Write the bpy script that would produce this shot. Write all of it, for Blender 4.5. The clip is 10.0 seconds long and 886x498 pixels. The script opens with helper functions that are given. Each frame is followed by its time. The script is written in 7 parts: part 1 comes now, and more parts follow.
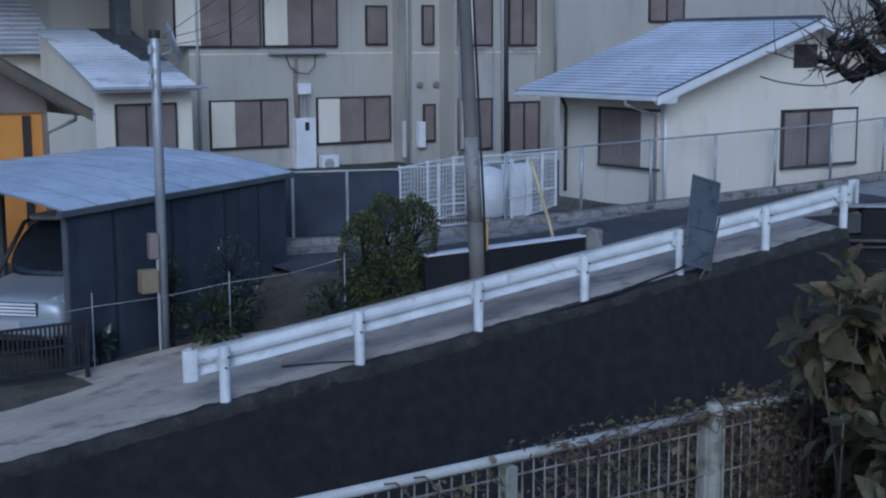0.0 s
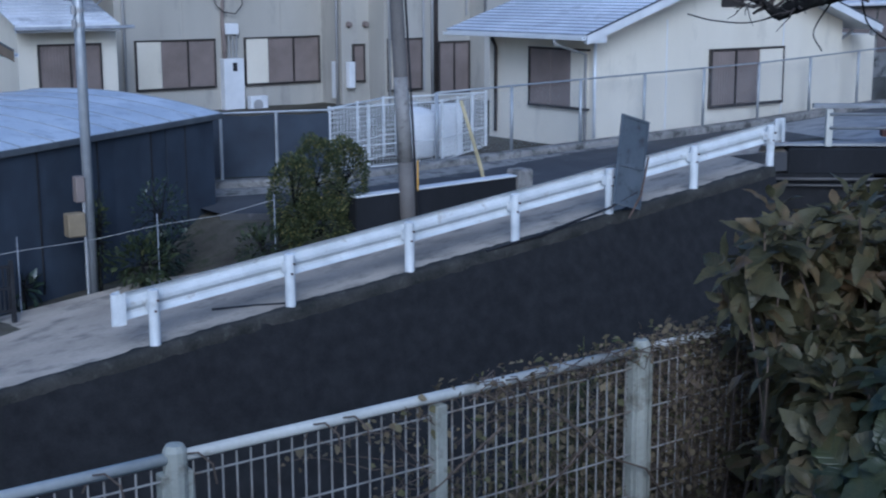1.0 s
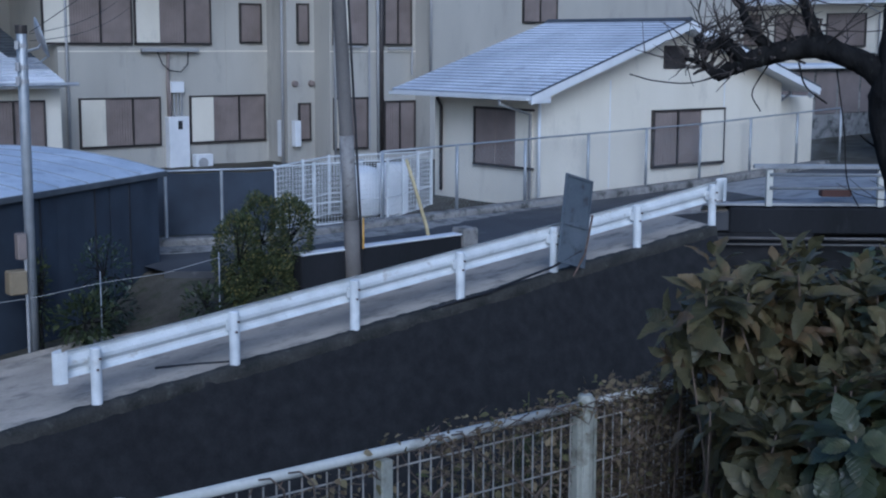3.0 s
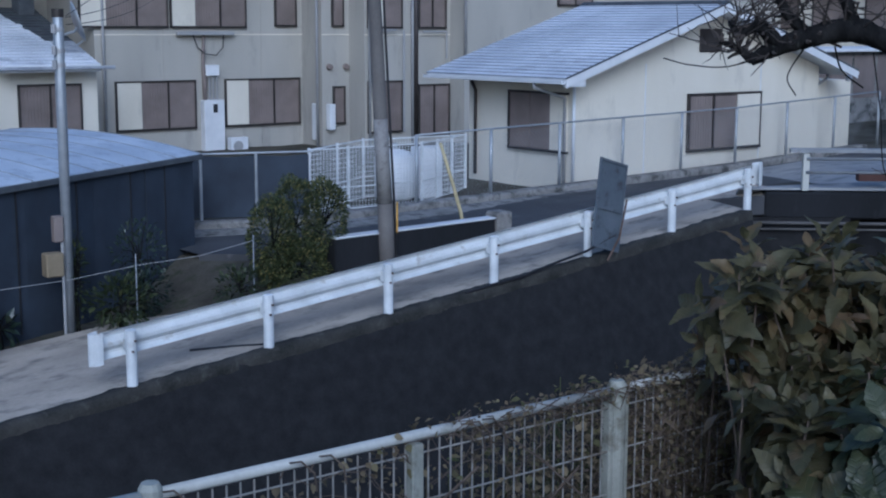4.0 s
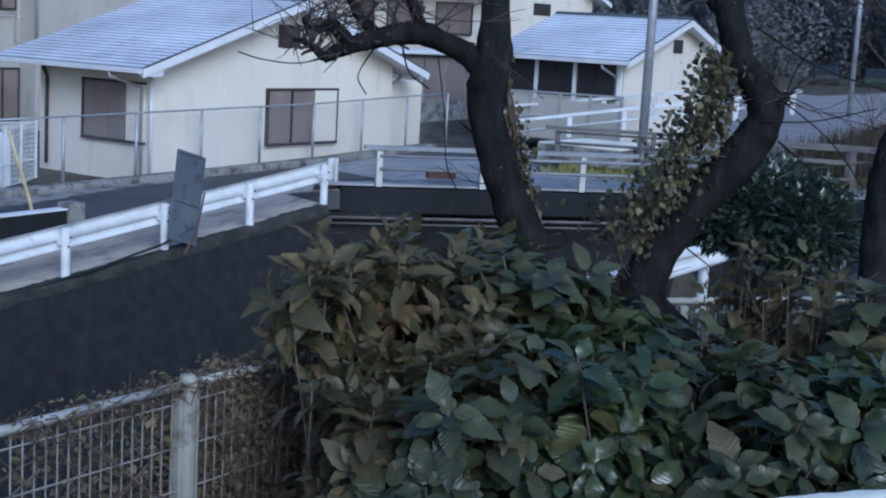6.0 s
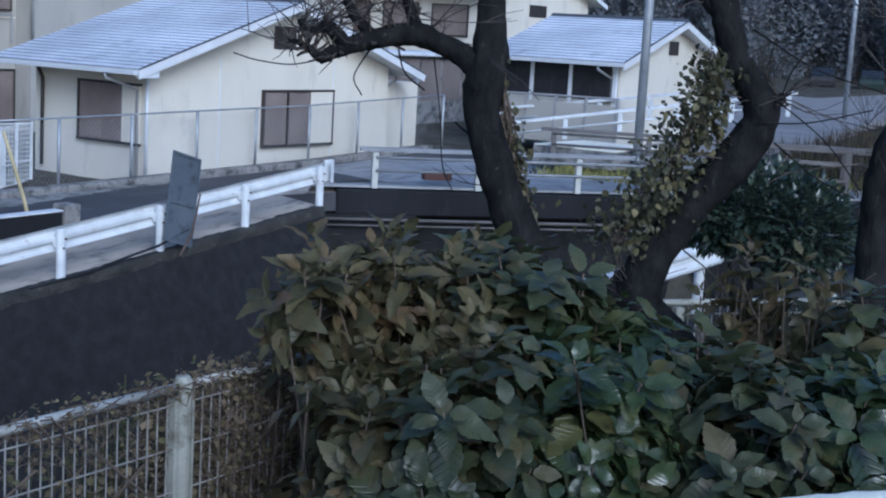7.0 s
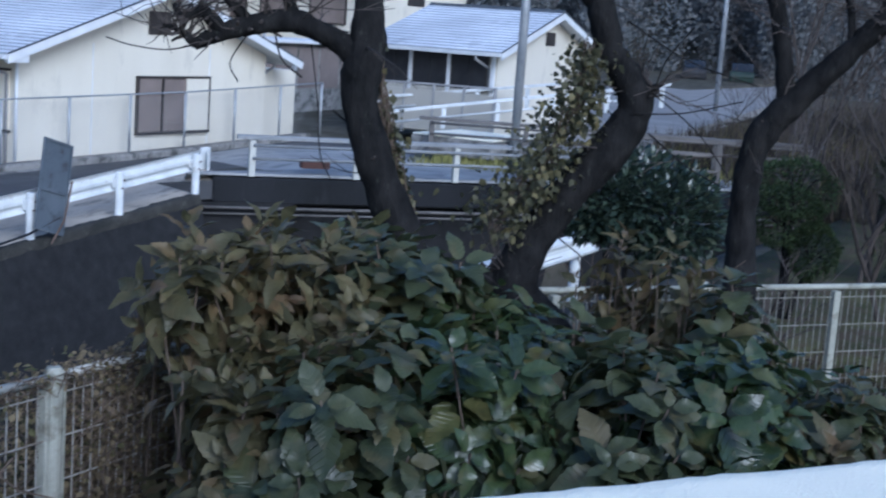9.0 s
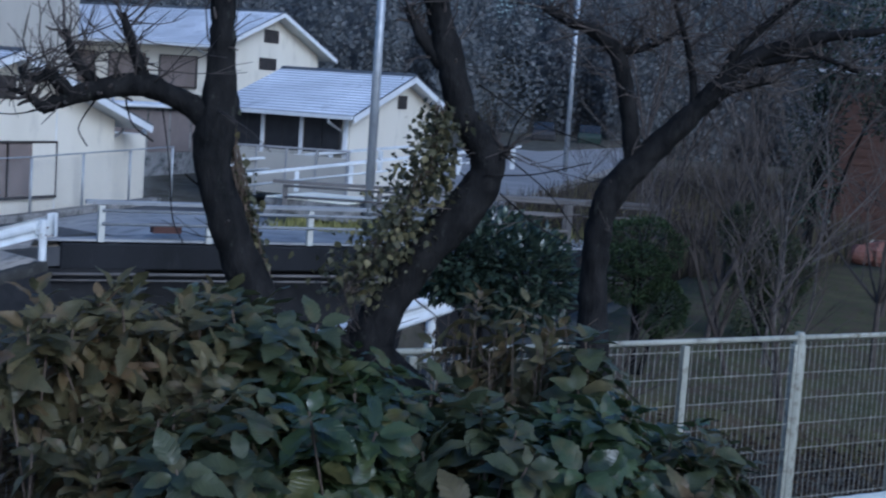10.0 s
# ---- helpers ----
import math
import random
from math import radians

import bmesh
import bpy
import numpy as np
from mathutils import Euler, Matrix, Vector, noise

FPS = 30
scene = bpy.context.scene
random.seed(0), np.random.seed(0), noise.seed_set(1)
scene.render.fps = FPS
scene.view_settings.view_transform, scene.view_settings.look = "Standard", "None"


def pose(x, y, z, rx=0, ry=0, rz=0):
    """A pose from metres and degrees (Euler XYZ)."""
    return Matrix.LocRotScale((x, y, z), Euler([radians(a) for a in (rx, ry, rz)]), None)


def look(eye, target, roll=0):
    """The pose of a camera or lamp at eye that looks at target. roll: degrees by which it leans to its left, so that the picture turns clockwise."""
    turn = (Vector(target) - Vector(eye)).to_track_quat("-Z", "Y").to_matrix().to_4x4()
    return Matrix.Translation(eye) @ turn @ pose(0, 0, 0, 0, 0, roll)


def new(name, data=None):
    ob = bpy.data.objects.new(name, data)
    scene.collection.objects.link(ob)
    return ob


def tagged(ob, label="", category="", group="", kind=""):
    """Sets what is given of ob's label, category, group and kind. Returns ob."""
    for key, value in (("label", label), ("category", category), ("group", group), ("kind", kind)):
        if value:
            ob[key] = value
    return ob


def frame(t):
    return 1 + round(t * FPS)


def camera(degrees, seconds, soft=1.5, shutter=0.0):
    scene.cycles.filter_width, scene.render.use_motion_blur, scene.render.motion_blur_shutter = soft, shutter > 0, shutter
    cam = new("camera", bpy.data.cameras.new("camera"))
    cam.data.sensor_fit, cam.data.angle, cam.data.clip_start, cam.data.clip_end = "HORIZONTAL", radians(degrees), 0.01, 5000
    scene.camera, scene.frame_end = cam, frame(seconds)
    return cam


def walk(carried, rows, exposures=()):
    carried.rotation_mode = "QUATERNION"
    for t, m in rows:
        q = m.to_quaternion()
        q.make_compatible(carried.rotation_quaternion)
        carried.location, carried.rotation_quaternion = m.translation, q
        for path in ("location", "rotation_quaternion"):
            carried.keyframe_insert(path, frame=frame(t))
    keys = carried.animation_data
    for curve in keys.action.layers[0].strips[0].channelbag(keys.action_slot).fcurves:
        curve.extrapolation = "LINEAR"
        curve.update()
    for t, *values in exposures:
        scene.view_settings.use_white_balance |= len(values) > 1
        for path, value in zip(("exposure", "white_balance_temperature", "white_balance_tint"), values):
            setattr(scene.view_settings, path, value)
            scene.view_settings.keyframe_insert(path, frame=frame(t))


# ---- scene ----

# ---- camera ----
EXPO = -0.2
cam = camera(35.963, 10.0, soft=2.1, shutter=0.4)
# seconds, eye x, y, z, heading to the right of +y, tilt, lean
PATH = (
    (0.0, -0.0196, 0.0177, 4.5131, 34.420, -8.583, -0.280),
    (0.5, -0.0138, 0.0200, 4.5062, 34.865, -9.975, -0.489),
    (1.0, 0.0033, 0.0297, 4.5015, 37.324, -11.066, -0.260),
    (1.5, -0.0112, 0.0150, 4.5055, 38.243, -10.370, -0.022),
    (2.0, -0.0160, 0.0057, 4.4970, 38.908, -8.969, 0.255),
    (2.2, -0.0109, 0.0032, 4.4995, 39.922, -8.556, 0.453),
    (3.3, -0.0217, 0.0035, 4.4940, 39.588, -8.619, 0.159),
    (3.5, -0.0193, 0.0014, 4.4958, 40.084, -9.061, 0.280),
    (4.0, -0.0097, -0.0007, 4.4983, 38.199, -9.291, 0.169),
    (4.5, 0.0103, -0.0041, 4.5019, 41.363, -9.853, 0.882),
    (4.7, 0.0122, -0.0062, 4.5009, 44.390, -9.750, 1.650),
    (5.0, 0.0127, -0.0089, 4.4978, 48.465, -9.288, 2.904),
    (5.5, 0.0135, -0.0106, 4.4962, 53.327, -9.286, 3.389),
    (6.0, 0.0200, -0.0132, 4.4987, 55.938, -9.042, 3.289),
    (7.5, 0.0279, -0.0046, 4.4892, 56.213, -8.954, 3.375),
    (8.0, 0.0334, 0.0003, 4.4826, 57.627, -10.235, 3.537),
    (8.5, 0.0313, -0.0077, 4.4885, 59.166, -10.015, 3.733),
    (9.0, 0.0303, -0.0097, 4.4921, 61.295, -9.089, 4.151),
    (9.5, 0.0227, -0.0067, 4.4942, 64.509, -7.393, 4.317),
    (10.0, 0.0192, -0.0102, 4.4930, 67.232, -6.061, 3.987),
)


def aim(x, y, z, heading, tilt, lean):
    a, b = radians(heading), radians(tilt)
    way = (math.sin(a) * math.cos(b), math.cos(a) * math.cos(b), math.sin(b))
    return look((x, y, z), (x + way[0], y + way[1], z + way[2]), lean)


walk(cam, [(r[0], aim(*r[1:])) for r in PATH], [(0.0, EXPO + 0.1, 4500, 10), (0.5, EXPO + 0.44, 4500, 10), (1.0, EXPO + 0.5, 4500, 10), (3.5, EXPO + 0.34, 4550, 10), (5.0, EXPO + 0.54, 4600, 10), (6.0, EXPO + 0.72, 4600, 10), (8.0, EXPO + 0.88, 4720, 10), (9.0, EXPO + 0.98, 4680, 10), (9.5, EXPO + 0.9, 4550, 10), (10.0, EXPO + 0.55, 4520, 10)])

# ---- light ----
world = bpy.data.worlds.new("sky")
scene.world = world
world.use_nodes = True
sky = world.node_tree.nodes.new("ShaderNodeTexSky")
sky.sky_type, sky.sun_disc = "NISHITA", False
sky.sun_elevation, sky.sun_rotation = radians(28), radians(215)
sky.air_density, sky.dust_density, sky.ozone_density = 1.0, 3.0, 1.5
world.node_tree.links.new(sky.outputs[0], world.node_tree.nodes["Background"].inputs[0])
world.node_tree.nodes["Background"].inputs[1].default_value = 0.1
sun_data = bpy.data.lights.new("sun", "SUN")
sun_data.energy, sun_data.angle, sun_data.color = 0.7, radians(25), (1.0, 0.96, 0.9)
sun = new("sun", sun_data)
sun.matrix_world = look((-20, -26, 26), (6, 12, 0))


# ---- materials ----
def material(name, dark, light, rough=0.8, scale=3.0, fine=40.0, bump=0.15, metal=0.0, dirt=None, dirt_at=0.62, spec=0.4, island=0.0, stretch=(1, 1, 1)):
    """Two tones mixed at a broad and a fine scale, an optional layer of patchy dirt, and fine relief."""
    m = bpy.data.materials.new(name)
    m.use_nodes = True
    n, l = m.node_tree.nodes, m.node_tree.links
    b = n["Principled BSDF"]
    geo = n.new("ShaderNodeNewGeometry")
    mp = n.new("ShaderNodeMapping")
    mp.inputs["Scale"].default_value = stretch
    l.new(geo.outputs["Position"], mp.inputs[0])
    broad, grain = n.new("ShaderNodeTexNoise"), n.new("ShaderNodeTexNoise")
    broad.inputs["Scale"].default_value, grain.inputs["Scale"].default_value = scale, fine
    broad.inputs["Detail"].default_value, grain.inputs["Detail"].default_value = 5, 3
    l.new(mp.outputs[0], broad.inputs[0])
    l.new(mp.outputs[0], grain.inputs[0])
    add = n.new("ShaderNodeMath")
    add.operation = "MULTIPLY_ADD"
    add.inputs[1].default_value = 0.35
    l.new(grain.outputs[0], add.inputs[0])
    l.new(broad.outputs[0], add.inputs[2])
    value = add.outputs[0]
    if island:
        more = n.new("ShaderNodeMath")
        more.operation = "MULTIPLY_ADD"
        more.inputs[1].default_value = island
        l.new(geo.outputs["Random Per Island"], more.inputs[0])
        info = n.new("ShaderNodeObjectInfo")
        both = n.new("ShaderNodeMath")
        both.operation = "MULTIPLY_ADD"
        both.inputs[1].default_value = island
        l.new(info.outputs["Random"], both.inputs[0])
        l.new(value, more.inputs[2])
        l.new(more.outputs[0], both.inputs[2])
        value = both.outputs[0]
    ramp = n.new("ShaderNodeMapRange")
    ramp.inputs["From Min"].default_value, ramp.inputs["From Max"].default_value = 0.42 + island * 0.4, 0.92 + island * 1.5
    l.new(value, ramp.inputs[0])
    mix = n.new("ShaderNodeMix")
    mix.data_type = "RGBA"
    mix.inputs[6].default_value, mix.inputs[7].default_value = (*dark, 1), (*light, 1)
    l.new(ramp.outputs[0], mix.inputs[0])
    colour = mix.outputs[2]
    if dirt:
        spots = n.new("ShaderNodeTexNoise")
        spots.inputs["Scale"].default_value, spots.inputs["Detail"].default_value = scale * 2.3, 8
        spots.inputs["Roughness"].default_value = 0.65
        l.new(mp.outputs[0], spots.inputs[0])
        cut = n.new("ShaderNodeMapRange")
        cut.inputs["From Min"].default_value, cut.inputs["From Max"].default_value = dirt_at - 0.09, dirt_at + 0.09
        l.new(spots.outputs[0], cut.inputs[0])
        over = n.new("ShaderNodeMix")
        over.data_type = "RGBA"
        over.inputs[7].default_value = (*dirt, 1)
        l.new(cut.outputs[0], over.inputs[0])
        l.new(colour, over.inputs[6])
        colour = over.outputs[2]
    l.new(colour, b.inputs["Base Color"])
    b.inputs["Roughness"].default_value, b.inputs["Metallic"].default_value = rough, metal
    b.inputs["Specular IOR Level"].default_value = spec
    if bump:
        k = n.new("ShaderNodeBump")
        k.inputs["Strength"].default_value, k.inputs["Distance"].default_value = bump, 0.02
        l.new(add.outputs[0], k.inputs["Height"])
        l.new(k.outputs[0], b.inputs["Normal"])
    return m


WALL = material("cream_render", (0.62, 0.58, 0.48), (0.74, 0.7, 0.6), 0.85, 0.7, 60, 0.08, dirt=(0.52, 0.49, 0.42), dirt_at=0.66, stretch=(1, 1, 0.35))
SNOW_ROOF = material("slate_with_snow", (0.42, 0.45, 0.5), (0.86, 0.88, 0.92), 0.8, 0.7, 30, 0.3, dirt=(0.3, 0.32, 0.36), dirt_at=0.66, stretch=(0.6, 0.6, 1))
# cream render toned down to carry the main building's shade and haze, with faint stains
WALL_MAIN = material("toned_down_cream_render", (0.36, 0.345, 0.305), (0.46, 0.44, 0.39), 0.85, 0.7, 60, 0.08, dirt=(0.31, 0.3, 0.27), dirt_at=0.64, stretch=(1, 1, 0.3))
SLATE = material("slate_edge", (0.05, 0.055, 0.065), (0.1, 0.11, 0.12), 0.7, 3, 40, 0.2)
TRIM = material("white_trim", (0.6, 0.62, 0.64), (0.75, 0.76, 0.77), 0.6, 2, 40, 0.05)
SHUTTER = material("brown_shutter", (0.16, 0.13, 0.115), (0.24, 0.2, 0.18), 0.6, 1.5, 60, 0.05)
BROWN = material("dark_bronze_aluminium", (0.035, 0.03, 0.027), (0.07, 0.06, 0.055), 0.5, 3, 60, 0.02, metal=0.3)
PIPE = material("grey_downpipe", (0.28, 0.28, 0.28), (0.38, 0.38, 0.38), 0.6, 2, 50, 0.05)
RAIL = material("white_rail_paint", (0.55, 0.57, 0.57), (0.8, 0.82, 0.82), 0.5, 2.5, 50, 0.08, dirt=(0.36, 0.33, 0.28), dirt_at=0.68)
BOLT = material("rusty_bolt", (0.09, 0.06, 0.05), (0.2, 0.15, 0.12), 0.7, 20, 90, 0.2, metal=0.5)
CONCRETE = material("lane_concrete", (0.34, 0.295, 0.235), (0.55, 0.48, 0.385), 0.9, 1.5, 30, 0.6, dirt=(0.21, 0.19, 0.16), dirt_at=0.6, stretch=(0.5, 1.0, 1))
COPING = material("old_concrete", (0.16, 0.155, 0.145), (0.33, 0.32, 0.3), 0.9, 1.6, 30, 0.5, dirt=(0.06, 0.06, 0.055), dirt_at=0.56)
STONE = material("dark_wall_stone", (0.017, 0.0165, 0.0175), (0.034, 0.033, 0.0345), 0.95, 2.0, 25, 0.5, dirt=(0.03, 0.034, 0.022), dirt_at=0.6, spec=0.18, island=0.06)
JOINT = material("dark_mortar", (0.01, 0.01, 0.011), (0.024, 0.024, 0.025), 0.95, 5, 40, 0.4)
ASPHALT = material("asphalt", (0.045, 0.046, 0.05), (0.085, 0.086, 0.09), 0.85, 0.8, 90, 0.4, dirt=(0.15, 0.15, 0.15), dirt_at=0.68)
SOIL = material("damp_soil", (0.045, 0.04, 0.032), (0.13, 0.12, 0.095), 0.95, 1.2, 25, 0.7, dirt=(0.05, 0.055, 0.03), dirt_at=0.6, spec=0.1)
LAWN = material("winter_lawn", (0.045, 0.05, 0.024), (0.11, 0.105, 0.05), 0.95, 1.5, 60, 0.8, dirt=(0.085, 0.066, 0.045), dirt_at=0.52, spec=0.1)
ZINC = material("galvanised_steel", (0.3, 0.32, 0.34), (0.45, 0.47, 0.49), 0.5, 4, 60, 0.08, metal=0.5)
MESH = material("fence_wire_pale", (0.26, 0.25, 0.22), (0.42, 0.4, 0.36), 0.6, 4, 60, 0.05, dirt=(0.16, 0.12, 0.08), dirt_at=0.6)
POST = material("fence_post_pale", (0.4, 0.4, 0.36), (0.58, 0.58, 0.53), 0.55, 3, 60, 0.08, dirt=(0.2, 0.18, 0.13), dirt_at=0.68)
NET = material("dark_shade_net", (0.0205, 0.0265, 0.0385), (0.046, 0.058, 0.08), 0.8, 1.5, 120, 0.3)
CANOPY = material("frosted_carport_roof", (0.4, 0.45, 0.52), (0.66, 0.71, 0.78), 0.55, 1.0, 30, 0.1, dirt=(0.3, 0.34, 0.4), dirt_at=0.62)
POLE = material("pole_concrete", (0.1, 0.093, 0.088), (0.175, 0.163, 0.152), 0.85, 2, 50, 0.2, stretch=(1, 1, 0.4))
BLACK = material("black_plastic", (0.012, 0.012, 0.014), (0.03, 0.03, 0.033), 0.6, 4, 60, 0.05)
YELLOW = material("yellow_band", (0.45, 0.26, 0.04), (0.6, 0.36, 0.06), 0.6, 4, 60, 0.05)
BARK = material("tree_bark", (0.007, 0.0072, 0.0075), (0.024, 0.023, 0.0225), 0.95, 14, 70, 1.0, dirt=(0.075, 0.078, 0.065), dirt_at=0.7, spec=0.08, stretch=(1, 1, 0.4))
TWIG = material("dry_twig", (0.07, 0.053, 0.04), (0.17, 0.13, 0.095), 0.9, 8, 50, 0.3)
KERB = material("mossy_edge_concrete", (0.02, 0.021, 0.019), (0.07, 0.067, 0.06), 0.95, 2.6, 30, 0.9, dirt=(0.1, 0.095, 0.085), dirt_at=0.66, spec=0.15)
# near-black concrete with slightly paler upright streaks
BRIDGE = material("near_black_concrete", (0.006, 0.0065, 0.0075), (0.017, 0.018, 0.021), 0.9, 1.2, 30, 0.4, dirt=(0.035, 0.036, 0.038), dirt_at=0.7, stretch=(1, 1, 0.3))
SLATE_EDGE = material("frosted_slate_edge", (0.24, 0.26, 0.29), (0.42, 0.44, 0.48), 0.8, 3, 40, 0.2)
SNOW = material("settled_snow", (0.93, 0.88, 0.71), (0.98, 0.94, 0.77), 0.8, 110, 300, 0.35, dirt=(0.6, 0.57, 0.52), dirt_at=0.72)
POST_OLD = material("fence_post_weathered", (0.26, 0.265, 0.22), (0.41, 0.41, 0.345), 0.6, 5, 60, 0.1, dirt=(0.13, 0.12, 0.085), dirt_at=0.6)
MESH_OLD = material("fence_wire_weathered", (0.19, 0.185, 0.155), (0.32, 0.31, 0.265), 0.6, 9, 60, 0.05, dirt=(0.08, 0.07, 0.05), dirt_at=0.56)
RAIL_OLD = material("weathered_rail_paint", (0.18, 0.19, 0.2), (0.29, 0.3, 0.31), 0.6, 2.5, 50, 0.08, dirt=(0.16, 0.15, 0.13), dirt_at=0.64)
DARK_TWIG = material("dark_twig", (0.034, 0.029, 0.026), (0.085, 0.07, 0.06), 0.9, 8, 50, 0.3)
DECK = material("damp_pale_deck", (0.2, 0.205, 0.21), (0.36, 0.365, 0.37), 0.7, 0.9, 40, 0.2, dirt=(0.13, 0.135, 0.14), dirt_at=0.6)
SLEEVE = material("brown_pole_sleeve", (0.11, 0.1, 0.09), (0.17, 0.155, 0.14), 0.7, 3, 50, 0.1)
VERGE = material("yellow_verge_grass", (0.12, 0.13, 0.04), (0.3, 0.28, 0.09), 0.95, 1.5, 30, 0.6)


# ---- mesh building ----
class Build:
    """Gathers vertices and faces of one mesh."""

    def __init__(self):
        self.v, self.f = [], []

    def add(self, verts, faces):
        k = len(self.v)
        self.v += [tuple(p) for p in verts]
        self.f += [tuple(i + k for i in q) for q in faces]
        return self

    def box(self, x0, x1, y0, y1, z0, z1, m=None):
        p = [(x, y, z) for z in (z0, z1) for x, y in ((x0, y0), (x1, y0), (x1, y1), (x0, y1))]
        if m is not None:
            p = [m @ Vector(q) for q in p]
        return self.add(p, [(3, 2, 1, 0), (4, 5, 6, 7), (0, 1, 5, 4), (1, 2, 6, 5), (2, 3, 7, 6), (3, 0, 4, 7)])

    def tube(self, points, radii, n=8, caps=True):
        """A round bar along the points, with a radius at each."""
        pts = [Vector(p) for p in points]
        if not isinstance(radii, (list, tuple)):
            radii = [radii] * len(pts)
        rings, side = [], None
        for i, p in enumerate(pts):
            way = (pts[min(i + 1, len(pts) - 1)] - pts[max(i - 1, 0)]).normalized()
            if side is None:
                side = way.orthogonal().normalized()
            side = (side - way * side.dot(way)).normalized()
            other = way.cross(side)
            rings.append([p + (side * math.cos(a) + other * math.sin(a)) * radii[i] for a in (2 * math.pi * k / n for k in range(n))])
        faces = [(i * n + k, i * n + (k + 1) % n, (i + 1) * n + (k + 1) % n, (i + 1) * n + k) for i in range(len(pts) - 1) for k in range(n)]
        if caps:
            faces += [tuple(range(n - 1, -1, -1)), tuple((len(pts) - 1) * n + k for k in range(n))]
        return self.add([q for r in rings for q in r], faces)

    def sweep(self, section, points, closed=True):
        """A section of (across, up) pairs carried along the points; across is level and at right angles to the way."""
        pts, n = [Vector(p) for p in points], len(section)
        vs = []
        for i, p in enumerate(pts):
            way = pts[min(i + 1, len(pts) - 1)] - pts[max(i - 1, 0)]
            across = Vector((way.y, -way.x, 0)).normalized()
            vs += [p + across * a + Vector((0, 0, b)) for a, b in section]
        last = n if closed else n - 1
        faces = [(i * n + k, (i + 1) * n + k, (i + 1) * n + (k + 1) % n, i * n + (k + 1) % n) for i in range(len(pts) - 1) for k in range(last)]
        if closed:
            faces += [tuple(range(n)), tuple((len(pts) - 1) * n + k for k in range(n - 1, -1, -1))]
        return self.add(vs, faces)

    def prism(self, outline, y0, y1):
        """An outline of (x, z) pairs, from y0 to y1."""
        n = len(outline)
        return self.add([(x, y, z) for y in (y0, y1) for x, z in outline],
                        [tuple(range(n)), tuple(range(2 * n - 1, n - 1, -1))] + [(k, k + n, (k + 1) % n + n, (k + 1) % n) for k in range(n)])

    def ball(self, c, r, nu=10, nv=6, squash=1.0):
        vs = [(c[0], c[1], c[2] - r * squash)]
        for j in range(1, nv):
            b = math.pi * j / nv - math.pi / 2
            vs += [(c[0] + r * math.cos(b) * math.cos(2 * math.pi * i / nu), c[1] + r * math.cos(b) * math.sin(2 * math.pi * i / nu), c[2] + r * squash * math.sin(b)) for i in range(nu)]
        vs.append((c[0], c[1], c[2] + r * squash))
        fs = [(0, 1 + (i + 1) % nu, 1 + i) for i in range(nu)]
        for j in range(nv - 2):
            fs += [(1 + j * nu + i, 1 + j * nu + (i + 1) % nu, 1 + (j + 1) * nu + (i + 1) % nu, 1 + (j + 1) * nu + i) for i in range(nu)]
        fs += [(len(vs) - 1, 1 + (nv - 2) * nu + i, 1 + (nv - 2) * nu + (i + 1) % nu) for i in range(nu)]
        return self.add(vs, fs)

    def mesh(self, name, mat, smooth=False, bevel=0.0):
        me = bpy.data.meshes.new(name)
        me.from_pydata(self.v, [], self.f)
        bm = bmesh.new()
        bm.from_mesh(me)
        bmesh.ops.recalc_face_normals(bm, faces=bm.faces)
        if bevel:
            bmesh.ops.bevel(bm, geom=[e for e in bm.edges if len(e.link_faces) == 2 and e.calc_face_angle(0) > 0.6], offset=bevel, segments=1, affect="EDGES")
        bm.to_mesh(me)
        bm.free()
        me.materials.append(mat)
        if smooth:
            for q in me.polygons:
                q.use_smooth = True
        return me


def raw(b, name, mat, smooth=False):
    """A mesh with no clean-up, for large counts of small pieces."""
    me = bpy.data.meshes.new(name)
    me.from_pydata(b.v, [], b.f)
    me.materials.append(mat)
    if smooth:
        me.polygons.foreach_set("use_smooth", [True] * len(me.polygons))
    return me


def part(name, b, mat, parent=None, label="", smooth=False, bevel=0.0):
    ob = new(name, b.mesh(name, mat, smooth, bevel) if isinstance(b, Build) else b)
    if parent is not None:
        ob.parent = parent
    return tagged(ob, label)


def thing(name, label, category, at=(0, 0, 0), group="", kind=""):
    ob = new(name)
    ob.empty_display_size = 0.1
    ob.location = at
    return tagged(ob, label, category, group, kind)


def under(parent, at):
    """A point of the world in the parent's own space, for things that stand unturned."""
    return Vector(at) - parent.location


# ---- ground, lane and channel ----
LANE_Y = 15.5
WALL_END = 19.1


def edge_y(x):
    """The top edge of the channel wall, just before the guard rail's posts."""
    return 15.25 + 0.0173 * (x - 7.157)


def bridge_y(x):
    """The side of the bridge that faces down the channel."""
    return 16.15 - (x - 20.15) * 0.869


def lane_z(x):
    """The concrete lane climbs to the crossing and is level beyond it."""
    return 0.03 + 0.0997 * (min(x, 21.0) - 7.16) + 0.0003 * max(0, min(x, 21.0) - 7.16) ** 2


def street_z(x):
    return 0.78 + 0.022 * (x - 12) if x < 26 else 1.09 + 0.04 * (x - 26)


def bank_y(x):
    """The near edge of the channel."""
    return 4.25 if x < 8 else min(6.7, 4.25 + (x - 8) * 0.42)


